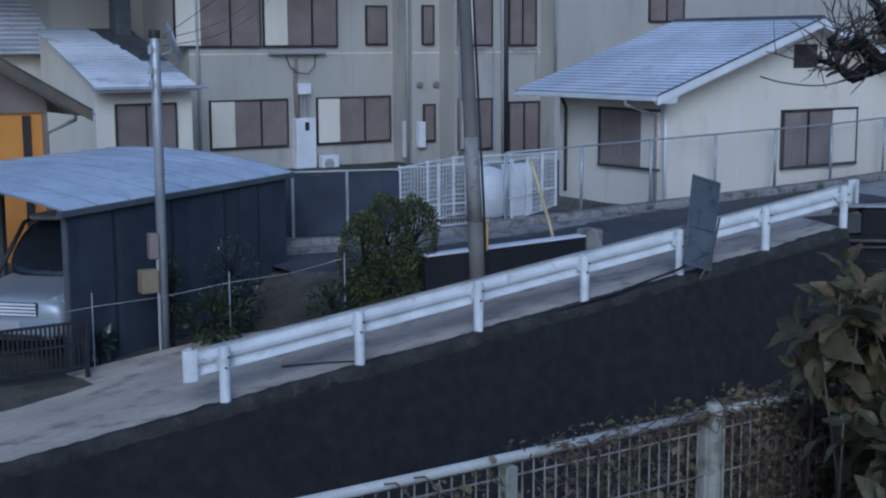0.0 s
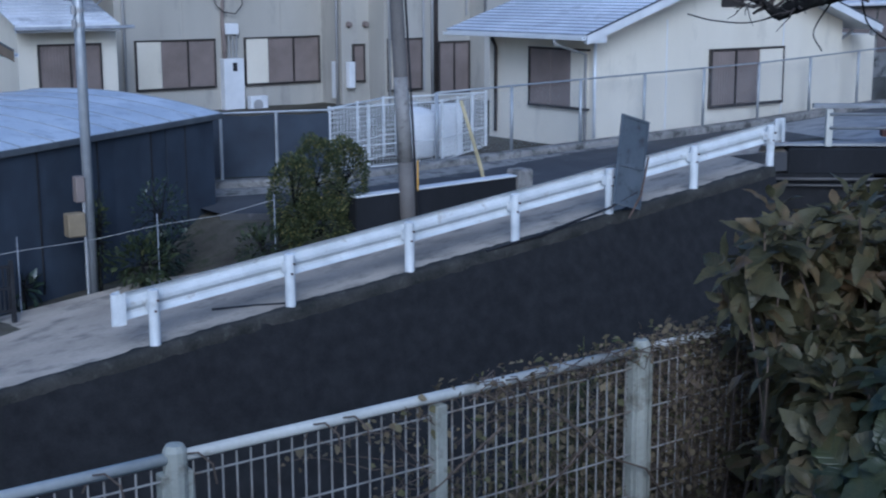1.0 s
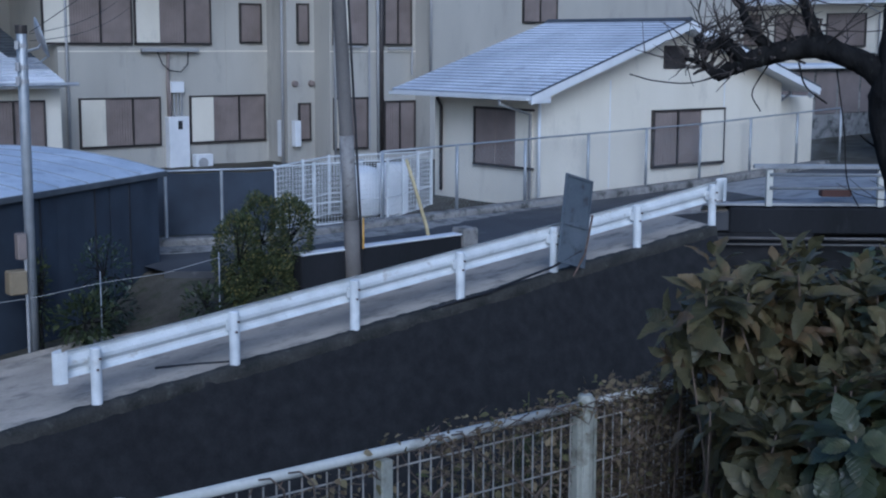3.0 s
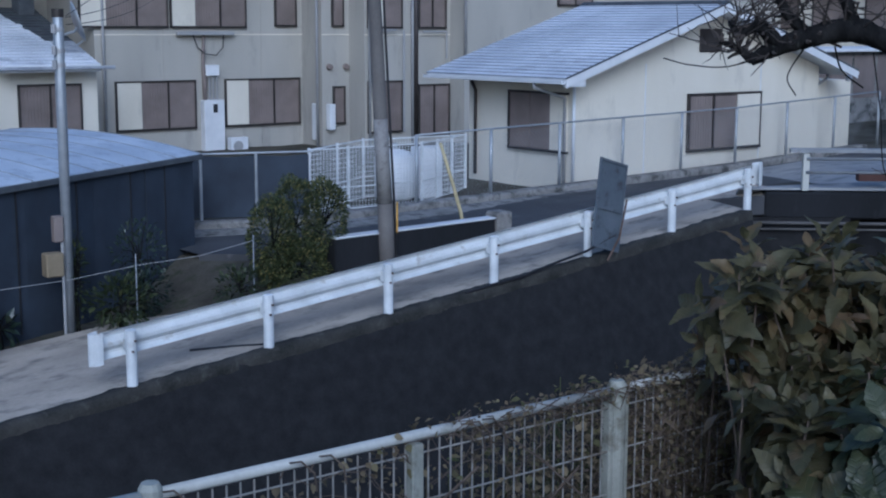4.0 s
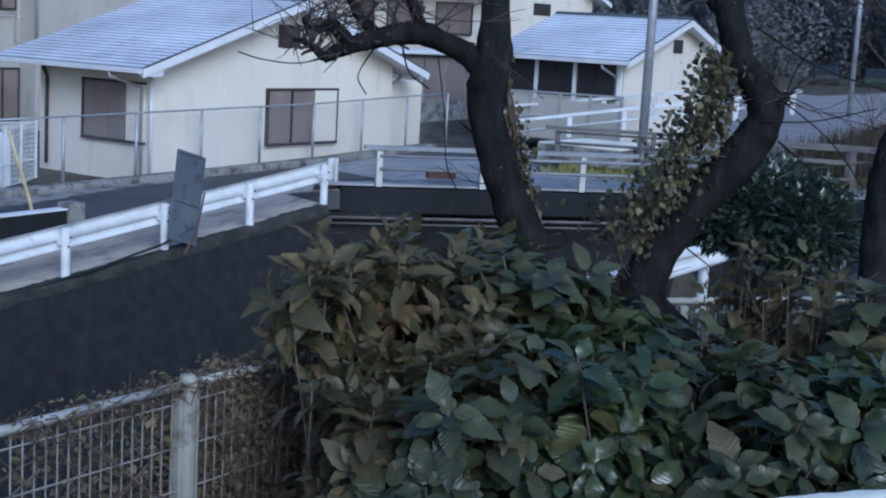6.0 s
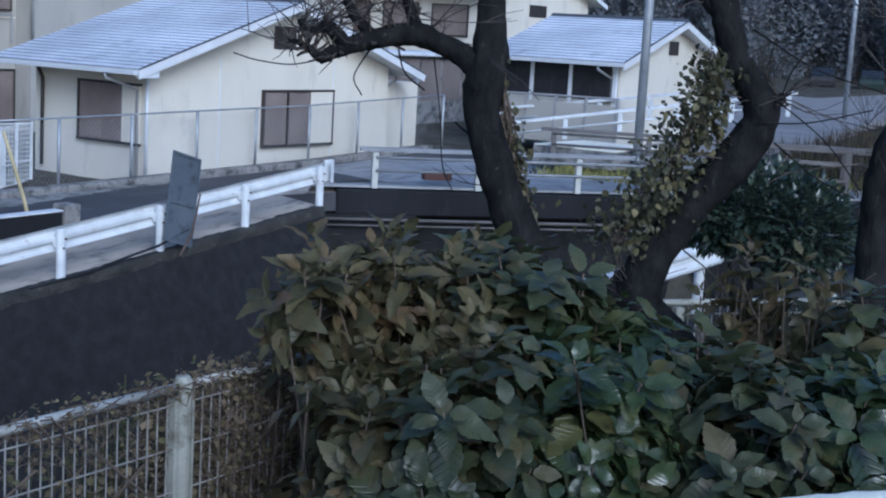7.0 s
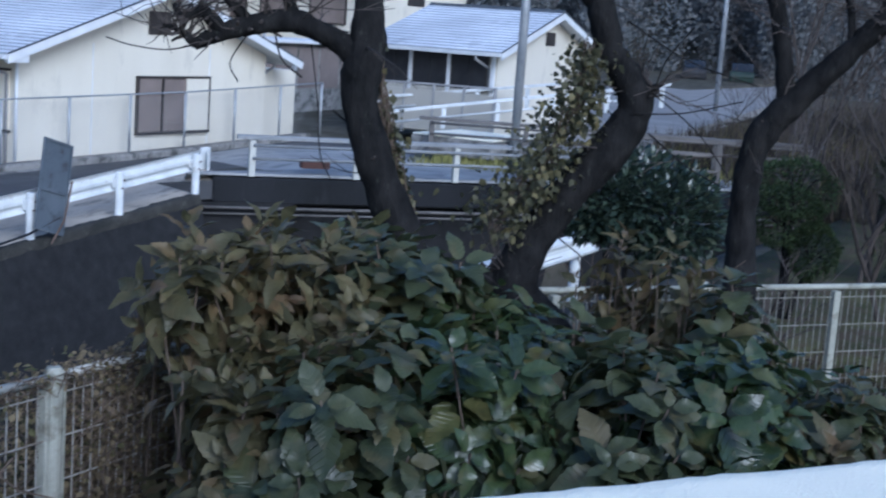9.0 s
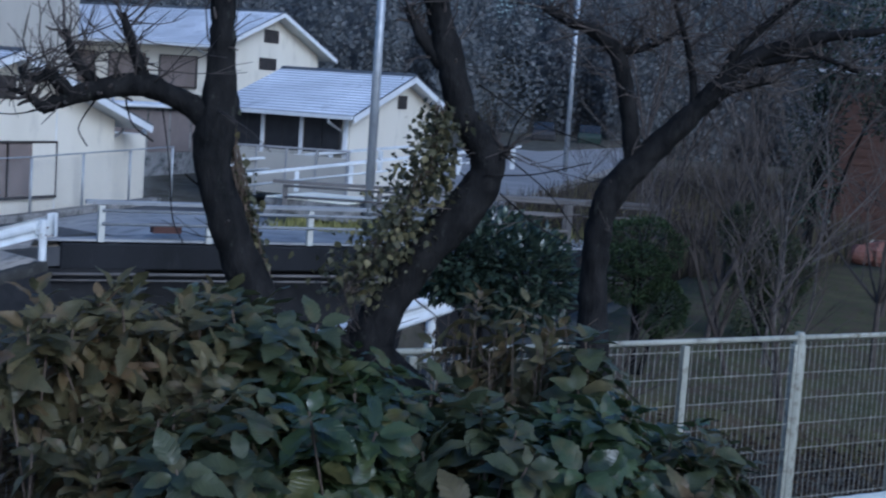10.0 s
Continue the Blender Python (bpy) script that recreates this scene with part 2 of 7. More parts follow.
def ground_z(x, y):
    if y < bank_y(x):
        return 1.9 if x < 7 else 1.9 - min(0.8, (x - 7) * 0.25) if x < 26 else 1.3 + max(0.0, min(13.0, (x * 0.8 + y * 0.2 - 92) * 0.45))
    if (y < LANE_Y and x < 23 + (15 - y) * 0.9) or (19.0 < x < 23 and y < bridge_y(x) + 0.2):
        return -3.3
    if y < 17.6 and x < 23:
        return lane_z(x) - 0.08
    if x < 10.4 and y < 26:
        t = max(0.0, min(1.0, (x - 8.8) / 1.6))
        return -0.06 + t * 0.5 if y < 22 else 0.2
    if y < 26:
        return street_z(x) - 0.12 if x < 31 else 1.2 + min(0.3, (x - 31) * 0.03) + max(0.0, min(13.0, (x * 0.8 + y * 0.2 - 92) * 0.45))
    if x > 30:
        return min(14.0, 1.3 + max(0, x - 34) * 0.02 + max(0.0, (x * 0.8 + y * 0.2 - 92)) * 0.45)
    return 0.55


b = Build()
xs = [-4000, -600, -120, -40, -15] + [-8 + 0.6 * i for i in range(82)] + [42 + 3 * i for i in range(30)] + [150, 240, 600, 4000]
ys = [-4000, -600, -100, -30, -10] + [-4 + 0.4 * i for i in range(20)] + [4.24, 4.3, 4.6, 5, 5.5, 6, 6.4, 6.68, 6.75, 8, 10, 12, 14, 14.9, 15.2, 15.49, 15.51, 15.8, 16.1, 16.4, 16.8, 17.2, 17.62] + [18 + 0.5 * i for i in range(18)] + [27, 30, 35, 40, 46, 54, 64, 80, 110, 160, 300, 800, 4000]
for y in ys:
    for x in xs:
        b.v.append((x, y, ground_z(x, y) + (0.03 * noise.noise((x * 0.9, y * 0.9, 0)) if abs(x) < 100 else 0)))
w = len(xs)
b.f = [(j * w + i, j * w + i + 1, (j + 1) * w + i + 1, (j + 1) * w + i) for j in range(len(ys) - 1) for i in range(w - 1)]
ground = tagged(new("ground", raw(b, "ground", SOIL, True)), "damp dark soil with patches of moss", "ground", kind="structure")

# the concrete lane, and the dark crumbling mossy edge on top of the wall
b = Build()
lx = [-12 + 0.6 * i for i in range(52)] + [19.19, 19.5, 20, 20.5, 21]
for x in lx:
    z, far = lane_z(x), 18.5 if x < 8.5 else 18.5 - min(1.0, (x - 8.5) * 0.45)
    near = edge_y(x) + 0.12 if x < 19.2 else max(15.35, bridge_y(x) + 0.05)
    b.v += [(x, near, z), (x, 16.9, z + 0.01), (x, far, z), (x, far, z - 0.4)]
b.f = [(4 * i + k, 4 * i + 4 + k, 4 * i + 5 + k, 4 * i + 1 + k) for i in range(len(lx) - 1) for k in range(3)]
tagged(part("road", b, CONCRETE), "worn pale concrete lane with dark stains", "road", kind="structure")
b = Build()
cols, rows = 520, 7
for i in range(cols + 1):
    x = -12 + (WALL_END + 12) * i / cols
    y, z = edge_y(x), lane_z(x)
    rag = 0.05 * noise.noise((x * 1.1, 0, 7)) + 0.05 * noise.noise((x * 4.3, 2, 1)) + 0.02 * noise.noise((x * 13, 5, 2))
    back = 0.24 + 0.16 * noise.noise((x * 0.9, 4, 4)) + 0.06 * noise.noise((x * 5, 4, 9))
    section = ((-0.035, -0.2), (-0.04 + rag * 0.3, -0.1), (-0.025 + rag * 0.6, -0.02), (0.0 + rag * 0.7, 0.02), (0.06 + rag, 0.04), (back * 0.75, 0.025), (back, -0.03))
    for k, (a, h) in enumerate(section):
        b.v.append((x, y + a, z + h + (0.014 * noise.noise((x * 7, k * 1.7, 3)) if k else 0)))
b.f = [(i * rows + k, i * rows + k + 1, (i + 1) * rows + k + 1, (i + 1) * rows + k) for i in range(cols) for k in range(rows - 1)]
tagged(new("kerb", raw(b, "kerb", KERB, True)), "dark crumbling mossy edge on top of the channel wall", "kerb", kind="structure")
# asphalt street behind
b = Build()
sx = [10.6 + 0.8 * i for i in range(26)]
for x in sx:
    z = street_z(x)
    near = 17.75 + max(0.0, 13.0 - x) * 0.95 if x < 16.2 else max(15.37, 17.75 - (x - 16.2) * 0.9, bridge_y(x) + 0.06 if x > 19 else 0)
    zn = z if x < 16 else lane_z(x) + 0.012 + (z - lane_z(x)) * max(0, 1 - (x - 16) / 3)
    back = 21.35 + max(0.0, 13.5 - x) * 0.5
    b.v += [(x, near, zn), (x, (near + back) / 2, max(z, zn * 0.5 + z * 0.5)), (x, back, z), (x, back, z - 0.4), (x, near - 0.02, zn - 0.35)]
b.f = [(5 * i + k, 5 * i + 5 + k, 5 * i + 6 + k, 5 * i + 1 + k) for i in range(len(sx) - 1) for k in range(3)] + [(5 * i, 5 * i + 4, 5 * i + 9, 5 * i + 5) for i in range(len(sx) - 1)]
tagged(part("street", b, ASPHALT), "dark damp asphalt street", "road", kind="structure")
b = Build()
for x0 in [10.6 + 1.2 * i for i in range(17)]:
    b.sweep([(-0.17, -0.5), (0.17, -0.5), (0.17, 0.12), (0.14, 0.15), (-0.17, 0.15)], [(x0, 21.5 + max(0.0, 13.5 - x0) * 0.5, street_z(x0)), (x0 + 1.19, 21.5 + max(0.0, 13.5 - x0 - 1.19) * 0.5, street_z(x0 + 1.19))])
tagged(part("kerb", b, COPING), "pale weathered concrete kerb under a wire fence", "kerb", kind="structure")

b = Build()
for x in sx:
    back = 21.34 + max(0.0, 13.5 - x) * 0.5
    wide = 0.75 + 0.1 * noise.noise((x, 0, 2))
    b.v += [(x, back - wide, street_z(x) + 0.006), (x, back, street_z(x) + 0.03), (x, back - wide, street_z(x) - 0.15)]
b.f = [(3 * i + k, 3 * i + 3 + k, 3 * i + 3 + (k + 1) % 3, 3 * i + (k + 1) % 3) for i in range(14) for k in (0, 2)]
tagged(part("pavement", b, COPING), "pale worn concrete strip along the street kerb", "pavement", kind="structure")

# wall of the channel below the lane: battered, built of square stones set on their corners
b = Build()
wx = [-12 + i for i in range(32)] + [WALL_END]
for x in wx:
    b.v += [(x, edge_y(x), lane_z(x) - 0.02), (x, 14.0, -3.4), (x, 16.9, -3.4), (x, 16.9, lane_z(x) - 0.03)]
b.f = [(4 * i + k, 4 * i + 4 + k, 4 * i + 4 + (k + 1) % 4, 4 * i + (k + 1) % 4) for i in range(len(wx) - 1) for k in (0, 1, 2, 3)] + [(0, 1, 2, 3), tuple(4 * len(wx) - 4 + k for k in (3, 2, 1, 0))]
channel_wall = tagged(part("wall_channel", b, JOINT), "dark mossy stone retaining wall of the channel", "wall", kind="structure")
b = Build()
b.box(-12, 8.2, 4.2, 4.4, -3.4, 1.86)
b.add([(8.2, 4.22, -3.4), (14.2, 6.7, -3.4), (14.2, 6.7, 1.0), (8.2, 4.22, 1.86), (8.2, 4.44, -3.4), (14.2, 6.92, -3.4), (14.2, 6.92, 1.0), (8.2, 4.44, 1.86)],
      [(0, 1, 2, 3), (4, 7, 6, 5), (3, 2, 6, 7), (0, 4, 5, 1), (0, 3, 7, 4), (1, 5, 6, 2)])
b.box(14.2, 24, 6.7, 6.92, -3.4, 1.05)
tagged(part("wall_bank", b, BRIDGE), "dark streaked concrete wall of the near bank", "wall", kind="structure")

# low wall between lane and street
wall = thing("retaining_wall", "dark concrete retaining wall with a pale top beside the lane", "wall", (12.4, 17.6, 0.3))
b = Build().add([under(wall, p) for p in ((11.6, 17.45, 0.2), (14.85, 17.45, 0.2), (14.85, 17.7, 0.2), (11.6, 17.7, 0.2), (11.6, 17.45, 1.22), (14.85, 17.45, 1.27), (14.85, 17.7, 1.27), (11.6, 17.7, 1.22))],
                [(3, 2, 1, 0), (4, 5, 6, 7), (0, 1, 5, 4), (1, 2, 6, 5), (2, 3, 7, 6), (3, 0, 4, 7)])
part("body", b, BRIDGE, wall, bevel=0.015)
b = Build().sweep([(-0.1, 0), (0.14, 0), (0.14, 0.03), (-0.1, 0.03)], [under(wall, (11.6, 17.56, 1.222)), under(wall, (14.85, 17.56, 1.272))])
part("coping", b, TRIM, wall, "pale concrete coping", bevel=0.01)
b = Build().box(2.47, 2.8, -0.2, 0.15, -0.1, 1.08)
part("pillar", b, COPING, wall, "grey concrete end pillar", bevel=0.03)

# ---- bridge ----
BR0, BRD = Vector((20.15, 16.15, 1.5)), Vector((0.755, -0.656, 0))
bridge = thing("bridge", "small concrete road bridge over the channel with a dark streaked side", "bridge", tuple(BR0))
bm4 = Matrix.Translation((0, 0, 0)) @ Matrix.Rotation(math.atan2(BRD.y, BRD.x), 4, "Z")
part("slab", Build().box(0.12, 12.5, 0.0, 1.1, -0.52, -0.03, bm4), BRIDGE, bridge, "dark streaked concrete bridge slab", bevel=0.03)
b = Build()
for v, row in ((0.06, (0.05, 0.05, 0.05)), (1.2, (-0.49, 0.05, 0.05)), (7.2, (-0.6, -0.12, -0.1))):
    b.v += [tuple(bm4 @ Vector((u, v, z))) for u, z in zip((-0.36, 2.4, 12.5), row)]
b.f = [(0, 1, 4, 3), (1, 2, 5, 4), (3, 4, 7, 6), (4, 5, 8, 7)]
part("deck", b, DECK, bridge, "damp pale grey deck").modifiers.new("thick", "SOLIDIFY").thickness = 0.045
# block added under the slab's end in the near-black mortar colour, hiding pale ground
part("abutment", Build().box(-0.6, 1.7, 0.0, 0.49, -4.9, -0.504, bm4), JOINT, bridge, "dark block added under the slab's end")
for pipe_r, pipe_z in ((0.03, -0.585), (0.02, -0.7)):
    part("service_pipe", Build().tube([bm4 @ Vector((-0.3, -0.12, pipe_z)), bm4 @ Vector((5.0, -0.12, pipe_z - 0.012)), bm4 @ Vector((12.4, -0.12, pipe_z))], pipe_r, 8), POLE, bridge, "grey service pipe slung under the bridge", smooth=True)


def railing(label, start, way, count, step, height, overhang=0.3, lower=(0.35, 0.6), paint=None):
    """A pale steel road railing: square posts under a flat top rail, with two bars."""
    r = thing("railing", label, "railing", start, "bridge railings")
    turn = Matrix.Rotation(math.atan2(way[1], way[0]), 4, "Z")
    slope = way[2] if len(way) > 2 else 0.0
    bars = paint if paint in (RAIL, POLE) else RAIL_OLD
    paint = paint or RAIL_OLD
    long = (count - 1) * step
    for i in range(count):
        part("post", Build().box(i * step - 0.06, i * step + 0.06, -0.06, 0.06, slope * i * step, height - 0.05 + slope * i * step, turn), paint, r, bevel=0.01)
    up = Vector((0, 0, 1))
    part("top_rail", Build().sweep([(-0.07, -0.03), (0.07, -0.03), (0.07, 0.03), (0.04, 0.05), (-0.04, 0.05), (-0.07, 0.03)], [turn @ Vector((-overhang, 0, height + slope * -overhang)), turn @ Vector((long + overhang, 0, height + slope * (long + overhang)))]), bars, r, "flat steel top rail")
    for h in lower:
        part("bar", Build().tube([turn @ Vector((0, -0.08, h + slope * 0)), turn @ Vector((long, -0.08, h + slope * long))], 0.03, 8), bars, r, smooth=True)
    return r


railing("pale steel railing along the bridge edge", (20.81, 15.62, 1.5), (0.755, -0.656), 5, 2.06, 0.74, paint=POST)

# added wall, near-black so that the space under the bridge stays dark
tagged(part("wall_under_bridge", Build().box(-0.4, 12.5, 0.5, 0.8, -4.9, -0.502, Matrix.Translation(BR0) @ bm4), JOINT), "dark wall added to close the space under the bridge", "wall", kind="structure")

# ---- guard rails ----
BEAM = [(0.0, 0.0), (0.035, 0.02), (0.075, 0.05), (0.078, 0.085), (0.035, 0.12), (0.012, 0.15), (0.012, 0.2), (0.035, 0.23), (0.078, 0.265), (0.075, 0.3), (0.035, 0.33), (0.0, 0.35)]
BEAM = BEAM + [(a - 0.006, c) for a, c in reversed(BEAM)]


def guard_rail(label, points, end_cap=True, side=-1, post_h=0.72, ends=(0.35, 0.3)):
    """White corrugated beam on round posts at the points given; side: the side of the posts on which the beam is fixed."""
    g = thing("guard_rail", label, "guard rail", points[0], "guard rails")
    pts = [Vector(p) - Vector(points[0]) for p in points]
    off = 0.11
    line = [pts[0] - (pts[1] - pts[0]).normalized() * ends[0]] + pts + [pts[-1] + (pts[-1] - pts[-2]).normalized() * ends[1]]
    way = (pts[1] - pts[0]).normalized()
    across = Vector((way.y, -way.x, 0)).normalized() * side
    for p in pts:
        post = part("post", Build().tube([p + Vector((0, 0, -0.25)), p + Vector((0, 0, post_h - 0.01)), p + Vector((0, 0, post_h))], [0.07, 0.07, 0.055], 14), RAIL, g, smooth=False)
        part("bracket", Build().box(-0.05, 0.05, -0.06, 0.06, 0.45, 0.6, Matrix.Translation(p + across * 0.07)), RAIL, g, "white beam bracket", bevel=0.008)
        for dx in (-0.06, 0.06):
            q = p - across * 0.07 + Vector((dx * 0.3, 0, 0.52 + dx * 1.1))
            part("bolt", Build().tube([q, q - across * 0.025], 0.016, 6), BOLT, post, "dark bolt head")
    sect = [(side * (a + off), c + post_h - 0.33) for a, c in BEAM]
    part("beam", Build().sweep(sect, line), RAIL, g, "white painted corrugated steel beam", smooth=False)
    if end_cap:
        for e, sgn in ((line[0], -1), (line[-1], 1)):
            vs, n = [], 9
            for k in range(n):
                a = math.pi * k / (n - 1)
                q = e + across * (off + 0.07 - 0.09 + 0.09 * math.cos(a)) + way * sgn * (0.16 * math.sin(a) + 0.02)
                vs += [q + Vector((0, 0, post_h - 0.36)), q + Vector((0, 0, post_h + 0.04))]
            c = Build().add(vs, [(2 * k, 2 * k + 2, 2 * k + 3, 2 * k + 1) for k in range(n - 1)])
            me = c.mesh("end_cap", RAIL)
            cap = part("end_cap", me, RAIL, g, "rounded white end plate")
            mod = cap.modifiers.new("thick", "SOLIDIFY")
            mod.thickness = 0.012
    return g


guard_rail("white guard rail with round posts along the concrete lane", [(7.157 + 1.99 * i, 15.347 + 0.0345 * i, 0.03 + 0.1983 * i + 0.0012 * i * i + 0.03) for i in range(7)], side=-1)


# ---- buildings ----
def window(parent, x0, x1, z0, z1, y, panes=2, box_side=1, box_w=0.85, glass=None):
    """A shuttered sliding window on a wall that faces -y; the storage box for the shutters is beside it."""
    o = parent.location
    x0, x1, z0, z1, y = x0 - o.x, x1 - o.x, z0 - o.z, z1 - o.z, y - o.y
    f = Build()
    t = 0.05
    f.box(x0, x1, y - 0.09, y - 0.003, z1 - t, z1).box(x0, x1, y - 0.1, y - 0.003, z0, z0 + t * 1.2)
    f.box(x0, x0 + t, y - 0.085, y - 0.003, z0 + t * 1.2, z1 - t).box(x1 - t, x1, y - 0.085, y - 0.003, z0 + t * 1.2, z1 - t)
    w = part("window", f, BROWN, parent, "dark bronze window frame with closed brown shutters")
    a, c = x0 + t, x1 - t
    if box_w:
        if box_side > 0:
            part("shutter_box", Build().box(c - box_w, c, y - 0.075, y - 0.004, z0 + 0.07, z1 - t - 0.004), WALL, w, "cream shutter storage box")
            c -= box_w + 0.01
        else:
            part("shutter_box", Build().box(a, a + box_w, y - 0.075, y - 0.004, z0 + 0.07, z1 - t - 0.004), WALL, w, "cream shutter storage box")
            a += box_w + 0.01
    step = (c - a) / panes
    for i in range(panes):
        s = Build()
        p, q = a + i * step, a + (i + 1) * step
        ribs = max(3, int((q - p) / 0.09))
        out = [(p + 0.02, y - 0.03)]
        d = (q - p - 0.04) / ribs
        for k in range(ribs):
            u = p + 0.02 + k * d
            out += [(u + d * 0.15, y - 0.05 + 0.012 * (i % 2)), (u + d * 0.85, y - 0.05 + 0.012 * (i % 2)), (u + d, y - 0.035)]
        vs = [(u, v, z) for u, v in out for z in (z0 + 0.07, z1 - 0.055)]
        s.add(vs, [(2 * k, 2 * k + 2, 2 * k + 3, 2 * k + 1) for k in range(len(out) - 1)])
        s.box(p, p + 0.025, y - 0.06, y - 0.01, z0 + 0.065, z1 - 0.052).box(q - 0.025, q, y - 0.06, y - 0.01, z0 + 0.065, z1 - 0.052)
        part("shutter", s, SHUTTER if glass is None else glass, w, "ribbed brown shutter leaf")
        if i:
            part("mullion", Build().box(p - 0.025, p + 0.025, y - 0.085, y - 0.004, z0 + 0.065, z1 - 0.055), BROWN, w)
    return w


def side_window(parent, y0, y1, z0, z1, x, panes=2, box_at=None, mat=None):
    """The same on a wall that faces -x."""
    o = parent.location
    y0, y1, z0, z1, x = y0 - o.y, y1 - o.y, z0 - o.z, z1 - o.z, x - o.x
    t = 0.05
    f = Build().box(x - 0.09, x - 0.003, y0, y1, z1 - t, z1).box(x - 0.1, x - 0.003, y0, y1, z0, z0 + t)
    if not box_at:
        f.box(x - 0.085, x - 0.003, y0, y0 + t, z0 + t, z1 - t)
    f.box(x - 0.085, x - 0.003, y1 - t, y1, z0 + t, z1 - t)
    w = part("window", f, BROWN, parent, "dark bronze window frame with closed brown shutters")
    a, c = y0 + t, y1 - t
    if box_at:
        part("shutter_box", Build().box(x - 0.075, x - 0.004, a, a + box_at, z0 + t + 0.01, z1 - t - 0.004), WALL, w, "cream shutter storage box")
        a += box_at + 0.01
    step = (c - a) / panes
    for i in range(panes):
        part("shutter", Build().box(x - 0.05 - 0.012 * (i % 2), x - 0.004, a + i * step + 0.004, a + (i + 1) * step - 0.004, z0 + t + 0.005, z1 - t - 0.005), mat or SHUTTER, w, "dark brown shutter leaf", bevel=0.008)
    return w


def slope_roof(parent, x_eave, z_eave, x_ridge, z_ridge, y0, y1, courses, mat):
    """One slope of a roof with its ridge along y, laid in overlapping courses."""
    o = parent.location
    sgn = 1 if x_ridge > x_eave else -1
    d = Vector((x_ridge - x_eave, 0, z_ridge - z_eave))
    up = Vector((-d.z, 0, d.x)).normalized() * sgn
    base = Vector((x_eave, 0, z_eave)) - Vector((o.x, 0, o.z))
    step = d / courses
    b = Build()
    for (p, q, h0, h1) in ((base, base + d, -0.12, -0.004),):
        b.add([(u.x, y - o.y, u.z) for y in (y0 + 0.03, y1 - 0.03) for u in (p + up * h0, q + up * h0, q + up * h1, p + up * h1)], [(0, 1, 2, 3), (7, 6, 5, 4), (0, 4, 5, 1), (1, 5, 6, 2), (2, 6, 7, 3), (3, 7, 4, 0)])
    r = part("roof", b, TRIM, parent, "white boarded roof edge under frosted slates")
    for k in range(courses):
        p = base + step * k
        c = Build()
        q = p + step * 1.25 if k < courses - 1 else p + step
        prof = [p + up * 0.002, q + up * 0.002, q + up * 0.008, p + up * 0.035]
        c.add([(u.x, y - o.y, u.z) for y in (y0, y1) for u in prof], [(0, 1, 2, 3), (7, 6, 5, 4), (0, 4, 5, 1), (1, 5, 6, 2), (2, 6, 7, 3), (3, 7, 4, 0)])
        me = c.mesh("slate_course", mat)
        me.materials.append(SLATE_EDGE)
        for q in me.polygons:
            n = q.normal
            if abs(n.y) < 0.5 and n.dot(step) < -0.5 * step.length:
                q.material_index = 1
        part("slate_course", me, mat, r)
    return r


